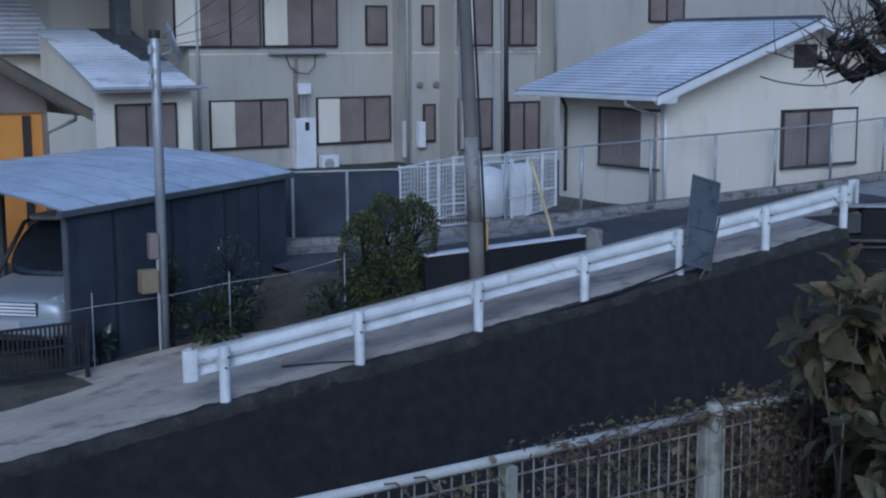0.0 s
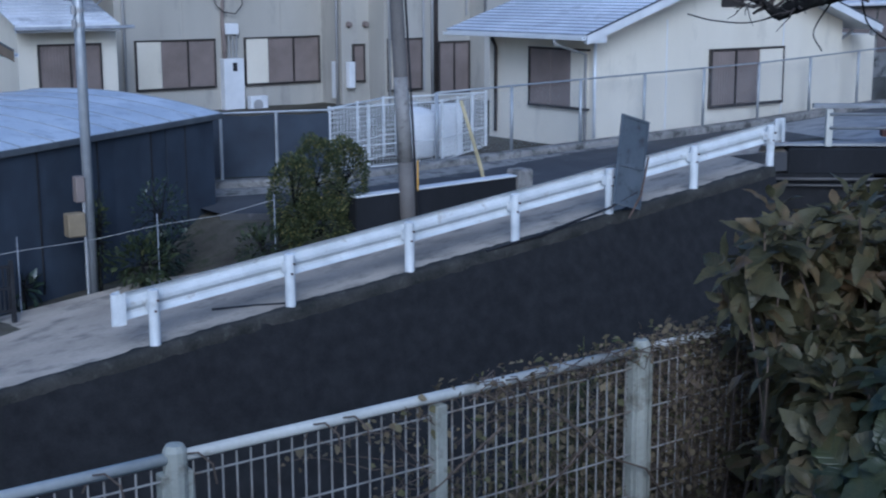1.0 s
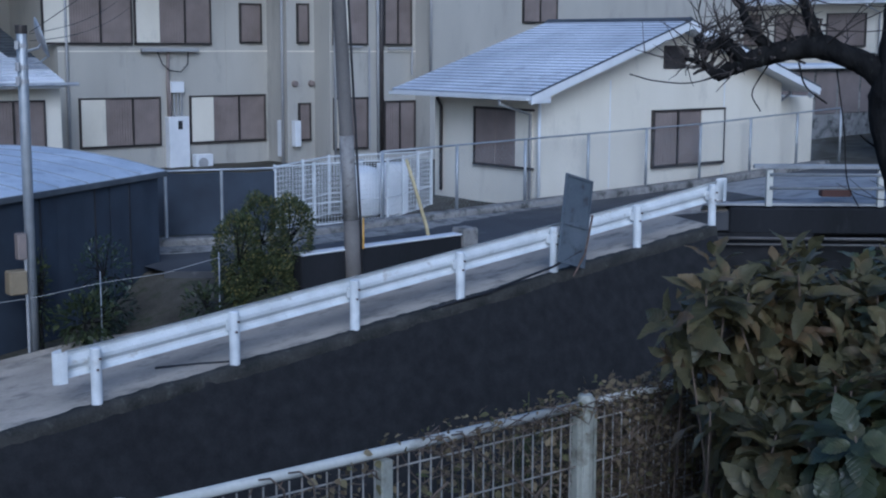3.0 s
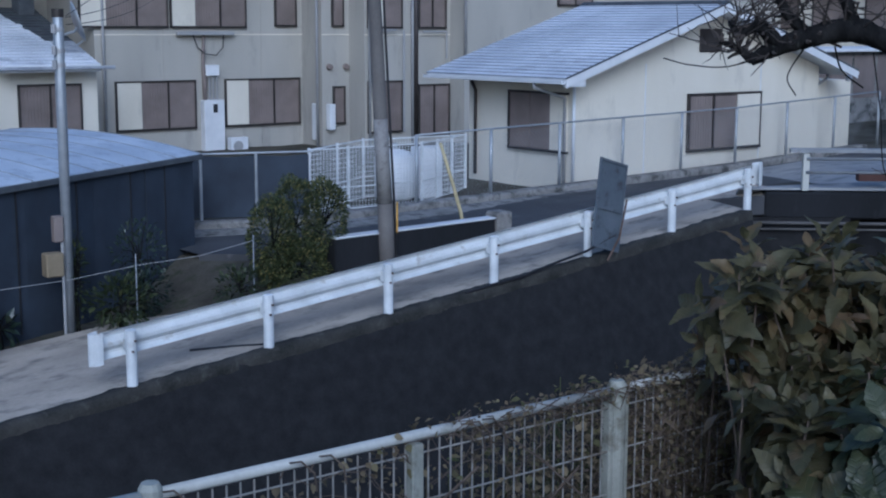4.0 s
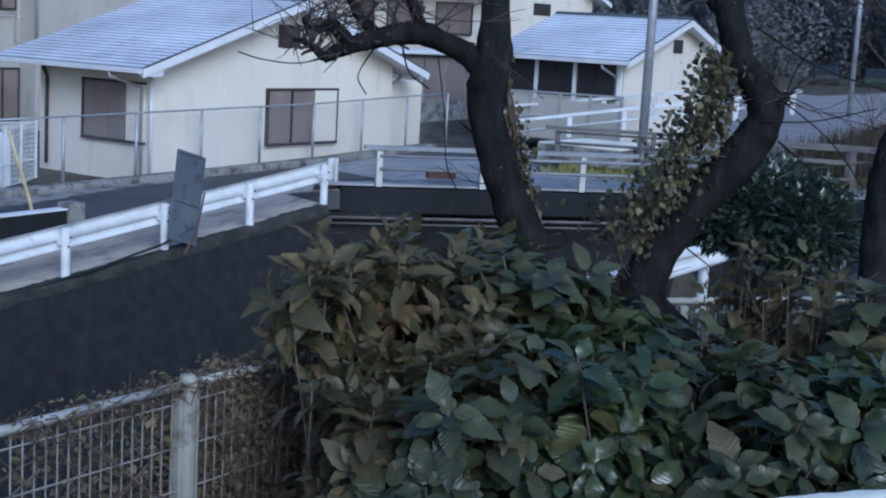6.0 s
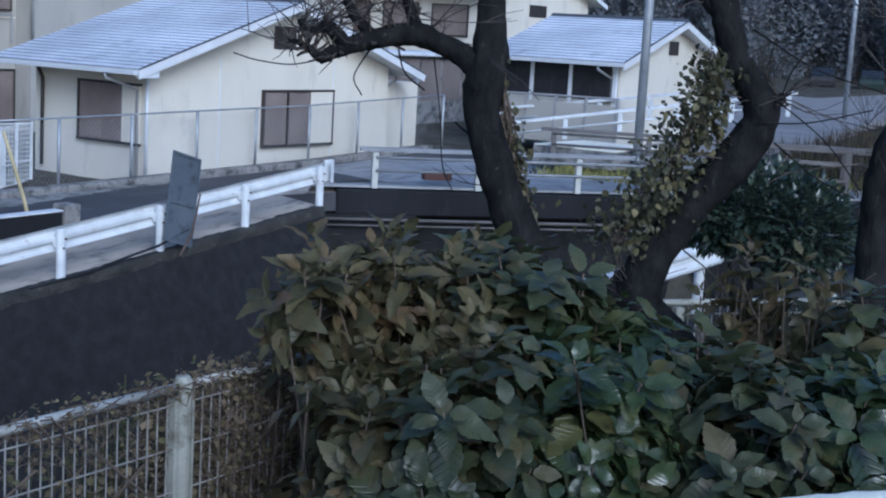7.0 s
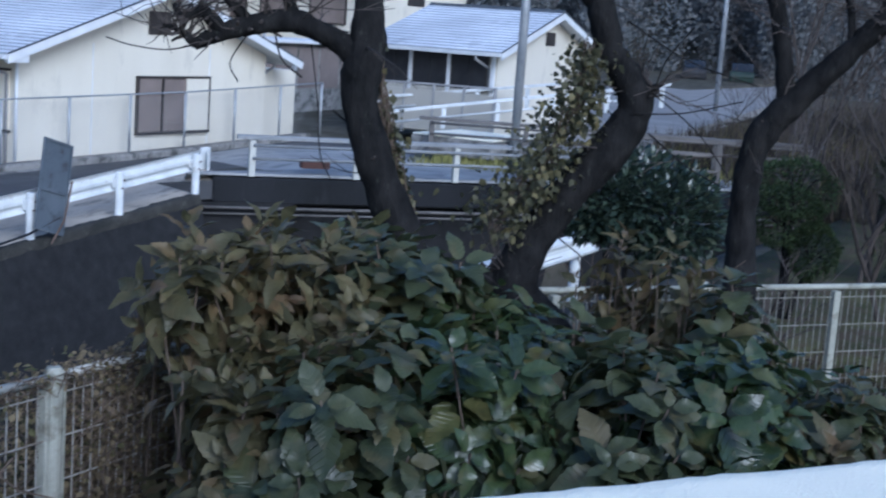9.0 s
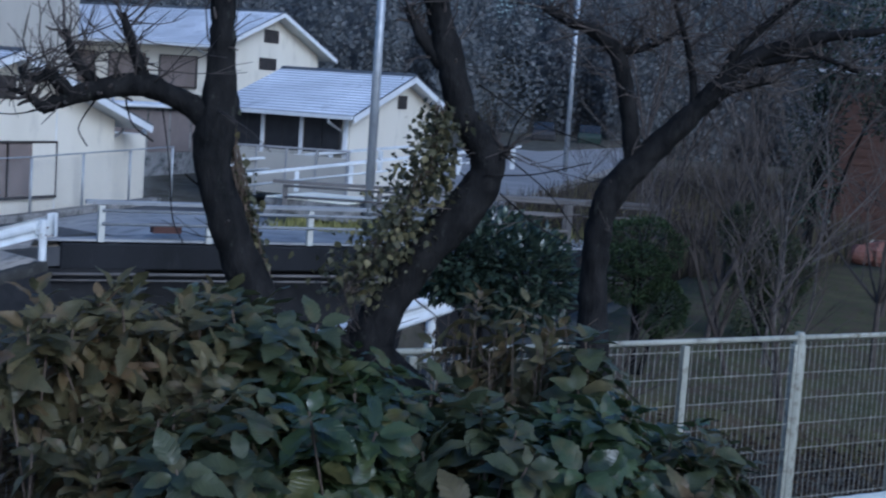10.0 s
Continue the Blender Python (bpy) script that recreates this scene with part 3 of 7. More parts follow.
def gable_house(name, label, x0, x1, y0, y1, z0, z_eave, z_ridge, over=0.75, front=0.6, back=0.3, courses=22, wall_mat=None, roof_mat=None, trim=None):
    """A house with its ridge along y and a gable towards -y. z_eave is the height of the roof's outer edge."""
    h = thing(name, label, "house", ((x0 + x1) / 2, y0, z0))
    o = h.location
    xm = (x0 + x1) / 2
    k = (z_ridge - z_eave) / (xm - x0 + over)
    zw, zr = z_eave + k * over - 0.14, z_ridge - 0.14
    b = Build().prism([(x0 - o.x, -0.3), (x1 - o.x, -0.3), (x1 - o.x, zw - z0), (0, zr - z0), (x0 - o.x, zw - z0)], 0, y1 - y0)
    part("wall", b, wall_mat or WALL, h, "cream rendered wall")
    slope_roof(h, x0 - over, z_eave, xm, z_ridge, y0 - front, y1 + back, courses, roof_mat or SNOW_ROOF)
    slope_roof(h, x1 + over, z_eave, xm, z_ridge, y0 - front, y1 + back, courses, roof_mat or SNOW_ROOF)
    part("ridge_cap", Build().sweep([(-0.12, -0.02), (0, 0.05), (0.12, -0.02), (0.1, -0.05), (-0.1, -0.05)], [(0, -front - 0.01, z_ridge - z0 + 0.03), (0, y1 - y0 + back, z_ridge - z0 + 0.03)]), SLATE, h)
    for s, xe in ((-1, x0 - over), (1, x1 + over)):
        # barge board under the verge, and gutter along the eave
        a, c = Vector((xe - o.x, -front, z_eave - z0)), Vector((0, -front, z_ridge - z0))
        bb = Build()
        for u0, u1 in ((-0.19, -0.005),):
            bb.add([(a.x, -front - 0.03, a.z + u0), (c.x, -front - 0.03, c.z + u0), (c.x, -front - 0.03, c.z + u1), (a.x, -front - 0.03, a.z + u1), (a.x, -front, a.z + u0), (c.x, -front, c.z + u0), (c.x, -front, c.z + u1), (a.x, -front, a.z + u1)],
                   [(0, 1, 2, 3), (7, 6, 5, 4), (0, 4, 5, 1), (1, 5, 6, 2), (2, 6, 7, 3), (3, 7, 4, 0)])
        part("barge_board", bb, trim or TRIM, h, "painted barge board")
        part("edge_strip", Build().tube([(a.x, -front - 0.02, a.z + 0.02), (c.x, -front - 0.02, c.z + 0.02)], 0.022, 6), SLATE, h, "dark metal verge strip")
        g = xe - o.x + s * 0.05
        part("gutter", Build().sweep([(-0.06, 0), (-0.05, -0.07), (0.05, -0.07), (0.06, 0), (0.045, 0), (0.035, -0.055), (-0.035, -0.055), (-0.045, 0)], [(g, -front + 0.02, z_eave - z0 - 0.03), (g, y1 - y0 + back, z_eave - z0 - 0.03)]), TRIM, h, "white eaves gutter")
        p = xe - o.x + s * 0.05
        wall_x = (x0 - o.x - 0.06) if s < 0 else (x1 - o.x + 0.06)
        part("downpipe", Build().tube([(p, 0.35, z_eave - z0 - 0.1), (p, 0.35, z_eave - z0 - 0.2), (wall_x, 0.2, z_eave - z0 - 0.45), (wall_x, 0.2, 0.05)], 0.04, 8), PIPE, h, "grey downpipe", smooth=True)
    return h


h1 = gable_house("annex_house", "single-storey cream house with a frosted slate gable roof", 20.85, 29.55, 21.9, 25.5, 0.9, 3.38, 5.03, 0.8, 0.6, 0.65, 26)
window(h1, 24.54, 27.2, 1.54, 2.93, 21.9)
side_window(h1, 22.02, 24.0, 1.7, 3.05, 20.85, box_at=0.5)
part("gable_vent", Build().box(-0.3, 0.5, -0.05, -0.003, 3.0, 3.55), BROWN, h1, "dark louvred gable vent", bevel=0.02)
part("corner_pipe", Build().tube([(-4.38, -0.06, 2.5), (-4.38, -0.06, 0.05)], 0.035, 8), TRIM, h1, "white corner downpipe", smooth=True)
part("eave_return", Build().box(-5.12, -4.55, -0.6, -0.48, 2.31, 2.49), TRIM, h1, "white boxed end of the eave", bevel=0.01)
part("rear_pipe", Build().tube([(-4.41, 3.45, 2.3), (-4.41, 3.3, 2.1), (-4.41, 3.3, 0.1)], 0.04, 8), BROWN, h1, "dark rear downpipe", smooth=True)
for x in (-2.1, 2.0):
    part("wall_joint", Build().box(x, x + 0.03, -0.012, -0.002, 0.1, 2.75), TRIM, h1, "pale vertical wall joint")

part("side_bay", Build().box(4.352, 6.3, 0.4, 3.0, -0.2, 2.2), WALL, h1, "low cream bay beside the gable")
part("wall_lamp", Build().ball((5.35, -0.2, 2.27), 0.09, 10, 6), TRIM, h1, "small white wall lamp", smooth=True)
shed = thing("glazed_porch", "grey glazed porch between the houses", "porch", (38.0, 27.0, 1.2))
part("wall", Build().box(-2.5, 5.5, 0, 2.5, -0.2, 2.5), COPING, shed, "pale grey lower wall")
part("roof", Build().box(-2.8, 5.8, -0.3, 2.8, 2.5, 2.62), TRIM, shed, "white flat roof", bevel=0.02)
for k in range(6):
    part("pane", Build().box(-2.3 + 1.28 * k, -1.15 + 1.28 * k, -0.03, -0.003, 1.0, 2.4), SHUTTER, shed, "dim grey-brown pane", bevel=0.01)

# main building in four steps
main = thing("apartment_building", "two-storey cream building with brown shuttered windows", "building", (20.0, 39.0, 0.4))
o = main.location
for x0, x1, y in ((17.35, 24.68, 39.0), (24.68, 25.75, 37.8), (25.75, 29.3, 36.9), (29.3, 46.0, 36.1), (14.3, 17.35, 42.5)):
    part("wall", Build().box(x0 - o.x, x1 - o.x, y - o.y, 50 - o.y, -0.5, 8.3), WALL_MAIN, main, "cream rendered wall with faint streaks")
for z0, z1, spans in ((1.25, 2.79, ((17.95, 20.68), (21.72, 24.55))), (4.4, 6.05, ((17.82 - 0.95, 19.78), (19.86, 22.55)))):
    for x0, x1 in spans:
        window(main, x0, x1, z0, z1, 39.0, 2, -1, 0.8)
window(main, 23.62, 24.45, 4.45, 5.75, 39.0, 1, 1, 0)
window(main, 25.08, 25.55, 1.27, 2.52, 37.8, 1, 1, 0)
window(main, 25.05, 25.52, 4.45, 5.75, 37.8, 1, 1, 0)
window(main, 25.85, 27.25, 0.98, 2.7, 36.9, 1, -1, 0.55)
window(main, 27.92, 29.25, 0.78, 2.55, 36.9, 2, 1, 0)
window(main, 25.85, 27.25, 4.4, 6.0, 36.9, 1, -1, 0.55)
window(main, 27.92, 29.1, 4.4, 6.0, 36.9, 2, 1, 0)
window(main, 33.5, 35.2, 5.2, 6.5, 36.1, 2, 1, 0)
part("roof", Build().box(6.6 - o.x, 46.4 - o.x, 35.5 - o.y, 50.4 - o.y, 8.3, 8.5), SLATE, main, "flat dark roof")
for x, y, z0, z1 in ((17.6, 38.93, 0.0, 8.2), (24.55, 37.9, 0.0, 8.2), (25.85, 36.75, 0, 8.2), (26.05, 36.75, 0, 8.2), (29.25, 36.0, 2.9, 8.2), (27.6, 36.75, 0, 8.2)):
    part("downpipe", Build().tube([(x - o.x, y - o.y, z0), (x - o.x, y - o.y, z1)], 0.05, 8), PIPE, main, "grey downpipe", smooth=True)
for x0, x1, y, z in ((17.35, 24.68, 39.0, 3.28), (24.68, 25.75, 37.8, 3.28), (25.75, 29.3, 36.9, 3.28)):
    part("string_course", Build().box(x0 - o.x, x1 - o.x, y - o.y - 0.02, y - o.y - 0.003, z - 0.4 + 0.9, z - 0.4 + 0.94), WALL, main, "pale band between storeys")
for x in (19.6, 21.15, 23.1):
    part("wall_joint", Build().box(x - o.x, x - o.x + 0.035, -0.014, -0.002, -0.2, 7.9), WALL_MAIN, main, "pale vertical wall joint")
for x, z in ((24.95, 3.15), (25.6, 3.15)):
    part("vent_cap", Build().tube([(x - o.x, 37.8 - o.y - 0.12, z - 0.4), (x - o.x, 37.8 - o.y - 0.003, z - 0.4)], [0.09, 0.11], 12), SHUTTER, main, "round dark vent cap")
for x0, x1, z0, z1, y in ((24.58, 24.8, 0.75, 1.95, 38.3), (24.8, 25.03, 1.1, 1.95, 37.78)):
    part("meter_box", Build().box(x0 - o.x, x1 - o.x, y - o.y - 0.25, y - o.y - 0.003, z0 - 0.4, z1 - 0.4), TRIM, main, "pale grey meter box", bevel=0.02)
for pts in (((25.95, 36.7, 4.35), (26.9, 36.7, 4.35)), ((28.0, 36.7, 4.3), (29.0, 36.7, 4.3), (29.0, 36.7, 3.4)), ((27.2, 36.7, 4.35), (27.2, 36.7, 1.0))):
    part("pipe_run", Build().tube([Vector(q) - o for q in pts], 0.035, 6), PIPE, main, "grey wall pipe")
part("cable", Build().tube([(20.55 - o.x, -0.2, 3.78), (20.7 - o.x, -0.2, 3.4), (20.95 - o.x, -0.2, 3.2), (21.35 - o.x, -0.2, 3.15), (21.6 - o.x, -0.2, 3.4), (21.62 - o.x, -0.2, 3.78)], 0.018, 6), BLACK, main, "slack black cable")
part("riser", Build().tube([(20.97 - o.x, -0.1, 1.7), (20.97 - o.x, -0.1, 2.3), (20.93 - o.x, -0.1, 2.9), (20.97 - o.x, -0.1, 3.78)], [0.07, 0.09, 0.06, 0.05], 8), SHUTTER, main, "dark lagged cable riser", smooth=True)
cab = Build().box(21.62 - 0.78 - o.x, 21.62 - o.x - 0.06, -0.3, -0.003, 0.0, 1.75)
cab = part("meter_cabinet", cab, TRIM, main, "pale grey electric meter cabinet", bevel=0.02)
part("opening", Build().box(21.15 - o.x, 21.3 - o.x, -0.315, -0.3, 1.35, 1.62), BLACK, cab, "dark inspection opening")
for k in range(4):
    part("conduit", Build().tube([(21.0 - o.x + 0.13 * k, -0.12, 1.75), (21.0 - o.x + 0.13 * k, -0.12, 2.5)], 0.03, 6), PIPE, main)
part("junction_box", Build().box(20.98 - o.x, 21.45 - o.x, -0.22, -0.003, 2.5, 2.85), TRIM, main, "pale junction box", bevel=0.02)
part("cable_bracket", Build().box(20.0 - o.x, 22.0 - o.x, -0.25, -0.1, 3.78, 3.9), PIPE, main, "grey service cable bracket", bevel=0.01)

# channel of the left wing: house with a lean roof, chimney
lh = thing("side_wing", "low cream wing with a frosted slate roof and a dark chimney", "house", (15.2, 37.0, 0.4))
o = lh.location
part("wall", Build().add([(13.6 - o.x, 0, -0.3), (16.5 - o.x, 0, -0.3), (16.5 - o.x, 4.5, -0.3), (13.6 - o.x, 4.5, -0.3), (13.6 - o.x, 0, 2.9), (16.5 - o.x, 0, 2.9), (16.5 - o.x, 4.0, 4.45), (13.6 - o.x, 4.0, 4.45), (16.5 - o.x, 4.5, 4.45), (13.6 - o.x, 4.5, 4.45)],
                         [(0, 1, 5, 4), (4, 5, 6, 7), (7, 6, 8, 9), (3, 9, 8, 2), (0, 4, 7, 9, 3), (1, 2, 8, 6, 5), (0, 3, 2, 1)]), WALL, lh, "cream rendered wall")
up = Vector((0, -1.65, 4.1)).normalized()
n = 20
for k in range(n):
    a = Vector((0, -0.6, 2.98)) + Vector((0, 4.75, 1.6)) * (k / n)
    c = a + Vector((0, 4.75, 1.6)) / n * 1.2
    bare = 15.75 - 0.05 * max(0, k - 4) + 0.12 * noise.noise((k * 0.8, 3, 1))
    for x0, x1, mat in ((13.35, 16.35, SNOW_ROOF),) if k < 4 else ((13.35, bare, SNOW_ROOF), (bare, 16.35, SLATE_EDGE if k < 8 else SLATE)):
        part("slate_course", Build().add([(x - o.x, q.y, q.z) for x in (x0, x1) for q in (a + up * 0.0, c + up * 0.0, c + up * 0.01, a + up * 0.04)], [(0, 1, 2, 3), (7, 6, 5, 4), (0, 4, 5, 1), (1, 5, 6, 2), (2, 6, 7, 3), (3, 7, 4, 0)]), mat, lh)
part("fascia", Build().box(13.35 - o.x, 16.35 - o.x, -0.64, -0.58, 2.8, 3.0), TRIM, lh, "white fascia board", bevel=0.01)
part("gutter", Build().box(13.3 - o.x, 16.75 - o.x, -0.74, -0.645, 2.86, 2.96), SLATE_EDGE, lh, "grey gutter", bevel=0.02)
window(lh, 14.15, 16.0, 0.9, 2.86, 37.0, 2, 1, 0)
part("chimney", Build().box(15.65 - o.x, 16.15 - o.x, 3.5, 4.05, 3.6, 5.5), SLATE, lh, "dark square chimney", bevel=0.02)

h2 = gable_house("bungalow", "cream bungalow with a frosted roof and a dark glazed veranda", 34.0, 40.6, 17.3, 21.2, 1.9, 3.98, 5.24, 0.6, 0.4, 0.25, 16, None, SNOW_ROOF)
for y0, y1 in ((17.55, 18.75), (18.8, 20.0), (20.05, 21.1)):
    side_window(h2, y0, y1, 2.55, 3.95, 34.0, 2, None, BLACK)
part("gable_vent", Build().box(-0.3, 0.3, -0.05, -0.003, 2.35, 2.75), BROWN, h2, "dark louvred gable vent", bevel=0.02)
for y0 in (17.38, 18.77, 20.02, 21.13):
    part("veranda_post", Build().box(-3.44, -3.33, y0 - 17.3 - 0.05, y0 - 17.3 + 0.05, 0.0, 2.1), TRIM, h2, "pale veranda post")
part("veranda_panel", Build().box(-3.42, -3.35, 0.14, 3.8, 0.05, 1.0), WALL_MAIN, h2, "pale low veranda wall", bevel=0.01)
h3 = gable_house("terrace_house", "two-storey cream house with a long frosted roof", 46.8, 55.3, 30.0, 46.0, 1.5, 6.15, 7.85, 0.7, 0.6, 0.3, 22)
part("gable_vent", Build().box(-0.6, 0.6, -0.05, -0.003, 5.05, 5.6), BROWN, h3, "dark louvred gable vent", bevel=0.02)
part("gable_vent", Build().box(-0.9, 0.5, -0.05, -0.003, 3.9, 4.4), BROWN, h3, "dark louvred vent", bevel=0.02)
for i in range(6):
    side_window(h3, 30.8 + 2.5 * i, 32.6 + 2.5 * i, 4.4, 5.7, 46.8, 2, None, SHUTTER)
    side_window(h3, 30.8 + 2.5 * i, 32.6 + 2.5 * i, 1.9, 3.4, 46.8, 2, None, SHUTTER)

# ---- carport ----
CP, CD, CN = Vector((6.32, 18.65, -0.03)), Vector((0.894, 0.448, 0)), Vector((-0.448, 0.894, 0))
LONG, SPAN = 5.2, 4.0
cp = thing("carport", "carport with a frosted arched roof and dark net walls", "carport", tuple(CP))
turn = Matrix.Rotation(math.atan2(CD.y, CD.x), 4, "Z")


def arch(v, u=0.0):
    """Height of the carport's roof across its span, rising a little along it."""
    return 2.29 + 0.014 * u + 0.2 * v - 0.034 * v * v


def foot(u):
    """The bank under the carport's side climbs to the street."""
    return 0.095 * u


cells = 8
for i in range(cells):
    u0, u1 = -0.15 + (LONG + 0.3) * i / cells + 0.02, -0.15 + (LONG + 0.3) * (i + 1) / cells - 0.02
    b = Build()
    m = 14
    vs = [turn @ Vector((u, -0.12 + (SPAN + 0.24) * k / m, arch(-0.12 + (SPAN + 0.24) * k / m, u) + dz)) for dz in (0, 0.012) for u in (u0, u1) for k in range(m + 1)]
    w = m + 1
    b.add(vs, [(k, k + 1, w + k + 1, w + k) for k in range(m)] + [(2 * w + k, 3 * w + k, 3 * w + k + 1, 2 * w + k + 1) for k in range(m)] + [(0, w, 3 * w, 2 * w), (m, 2 * w + m, 3 * w + m, w + m)] + [(k, 2 * w + k, 2 * w + k + 1, k + 1) for k in range(m)] + [(w + k, w + k + 1, 3 * w + k + 1, 3 * w + k) for k in range(m)])
    part("roof_panel", b, CANOPY, cp, "frosted translucent roof sheet", smooth=False)
for i in range(cells + 1):
    u = -0.15 + (LONG + 0.3) * i / cells
    part("roof_rib", Build().tube([turn @ Vector((u, -0.1 + (SPAN + 0.2) * k / 12, arch(-0.1 + (SPAN + 0.2) * k / 12, u) + 0.005)) for k in range(13)], 0.022, 6), ZINC, cp, "grey roof rib")
for v in (-0.1, SPAN + 0.1):
    part("eave_beam", Build().sweep([(-0.05, -0.1), (0.05, -0.1), (0.05, -0.004), (-0.05, -0.004)], [turn @ Vector((u, v, arch(v, u))) for u in (-0.2, LONG + 0.2)]), SLATE, cp, "dark eave beam", bevel=0.01)
for u in (0.05, LONG * 0.5, LONG - 0.05):
    for v in (0.02, SPAN):
        part("post", Build().box(u - 0.05, u + 0.05, v - 0.05, v + 0.05, foot(u) - 0.1, arch(v, u) - 0.06, turn), SLATE, cp, bevel=0.008)
for i in range(4):
    u0, u1 = LONG * i / 4 + 0.002, LONG * (i + 1) / 4 - 0.002
    b = Build()
    m = 6
    vs = [turn @ Vector((u0 + (u1 - u0) * k / m, -0.06 + 0.006 * math.sin(k * 2.1 + i), z)) for z in (foot(u0) - 0.15, 1.2, arch(0, u0) - 0.07) for k in range(m + 1)]
    b.add(vs, [(r * (m + 1) + k, r * (m + 1) + k + 1, (r + 1) * (m + 1) + k + 1, (r + 1) * (m + 1) + k) for r in range(2) for k in range(m)])
    q = part("net_panel", b, NET, cp, "dark shade net panel")
    q.modifiers.new("thick", "SOLIDIFY").thickness = 0.015
part("net_panel", Build().box(LONG - 0.02, LONG, 0, SPAN, foot(LONG), 2.3, turn), NET, cp, "dark shade net panel")


for u in (0.9, 2.2, 3.5, 4.4):
    part("net_batten", Build().box(u - 0.014, u + 0.014, -0.085, -0.072, foot(u), arch(0, u) - 0.08, turn), BLACK, cp, "dark upright batten")

# ---- poles ----
pole = thing("utility_pole", "grey concrete utility pole with a dark sleeve and yellow band", "utility pole", (12.57, 17.4, 0.4))
part("shaft", Build().tube([(0.0, 0, -0.3), (-0.06, 0, 1.3), (-0.25, 0, 4.6), (-0.5, 0, 9.0)], [0.118, 0.115, 0.102, 0.085], 18), POLE, pole, smooth=True)
part("sleeve", Build().tube([(0.0, 0, -0.1), (-0.056, 0, 1.32)], [0.128, 0.125], 18), SLEEVE, pole, "dark rubber sleeve", smooth=True)
part("band", Build().tube([(-0.062, 0, 1.33), (-0.138, 0, 2.66)], [0.119, 0.112], 18), material("printed_wrap", (0.2, 0.19, 0.18), (0.3, 0.29, 0.275), 0.6, 5, 40, 0.1, dirt=(0.13, 0.12, 0.11)), pole, "paler printed wrap", smooth=True)
part("guard_strip", Build().box(0.09, 0.125, -0.11, -0.09, 0.85, 1.35), YELLOW, pole, "yellow reflective strip", bevel=0.01)
part("cable_pipe", Build().tube([(0.12, -0.08, 0.0), (0.06, -0.08, 1.4), (-0.12, -0.08, 4.4), (-0.38, -0.06, 8.5)], 0.02, 6), BLACK, pole, smooth=True)
mast = thing("steel_pole", "galvanised steel pole carrying a dish aerial and boxes", "pole", (7.81, 18.77, 0.0))
part("shaft", Build().tube([(0, 0, -0.2), (0, 0, 4.65), (0, 0, 4.68)], [0.075, 0.075, 0.06], 14), ZINC, mast, smooth=True)
part("cap", Build().tube([(0, 0, 4.6), (0, 0, 4.72)], 0.085, 12), BROWN, mast, "dark pole cap")

# ---- mesh fence of the yard ----
FZ0, FZ1 = 1.92, 3.1


def yard_fence(start, way, panels, paint, wire, label, gauge=0.0022, rail=None):
    """Welded mesh panels of two metres between posts, with a thinner stiffener in the middle and a round top rail."""
    fence = thing("mesh_fence", label, "fence", (*start, FZ0), "yard fences")
    turn = Matrix.Rotation(math.atan2(way[1], way[0]), 4, "Z")
    h = FZ1 - FZ0
    long = panels * 1.99
    for i in range(panels + 1):
        p = part("post", Build().tube([turn @ Vector((1.99 * i, 0, -0.1)), turn @ Vector((1.99 * i, 0, h + 0.015)), turn @ Vector((1.99 * i, 0, h + 0.035))], [0.038, 0.038, 0.027], 12), paint, fence, smooth=False)
        part("post_sleeve", Build().box(1.99 * i - 0.053, 1.99 * i + 0.053, -0.02, 0.03, 0.02, h - 0.05, turn), paint, p, "flat panel joining strip", bevel=0.005)
    for i in range(panels):
        part("stiffener", Build().box(1.99 * i + 0.97, 1.99 * i + 1.02, -0.03, 0.02, 0.02, h - 0.03, turn), paint, fence, bevel=0.005)
        part("top_rail", Build().tube([turn @ Vector((1.99 * i + 0.03, 0, h - 0.005)), turn @ Vector((1.99 * i + 1.96, 0, h - 0.005))], 0.019, 10), rail or paint, fence, "round pale top rail", smooth=True)
        b = Build()
        for k in range(38):
            u = 1.99 * i + 0.06 + 0.05 * k
            b.box(u - gauge, u + gauge, -0.0022, 0.0022, 0.04, h - 0.03, turn)
        tagged(part("wire_grid", raw(b, "wire_grid", wire), wire, fence), kind="stuff")
        for k in range(7):
            z = 0.06 + 0.175 * k
            part("cross_wire", Build().box(1.99 * i + 0.05, 1.99 * i + 1.94, -0.0085, -0.003, z - 0.0025, z + 0.0025, turn), wire, fence)
    return fence


yard_fence((-2.24, 3.65), (1, 0), 4, POST_OLD, MESH, "pale mesh fence with a round top rail and dry vines", 0.0025, POST)
yard_fence((6.17, 3.65), (0.8, -0.6), 4, POST_OLD, MESH_OLD, "weathered pale mesh fence at the side of the yard", 0.0021)

# dish aerial and boxes on the steel pole
dish = Build()
dm = Matrix.Translation((0.34, 0.1, 4.55)) @ Matrix.Rotation(radians(-18), 4, "Z") @ Matrix.Rotation(radians(72), 4, "Y")
vs, nr, na = [dm @ Vector((0, 0, -0.07))], 4, 18
for j in range(1, nr + 1):
    r = 0.3 * j / nr
    vs += [dm @ Vector((r * math.cos(2 * math.pi * i / na), r * math.sin(2 * math.pi * i / na), -0.07 + 0.07 * (j / nr) ** 2)) for i in range(na)]
dish.add(vs, [(0, 1 + i, 1 + (i + 1) % na) for i in range(na)] + [(1 + j * na + i, 1 + (j + 1) * na + i, 1 + (j + 1) * na + (i + 1) % na, 1 + j * na + (i + 1) % na) for j in range(nr - 1) for i in range(na)])
dish_ob = part("dish", dish, ZINC, mast, "pale grey dish aerial", smooth=True)
dish_ob.modifiers.new("thick", "SOLIDIFY").thickness = 0.01
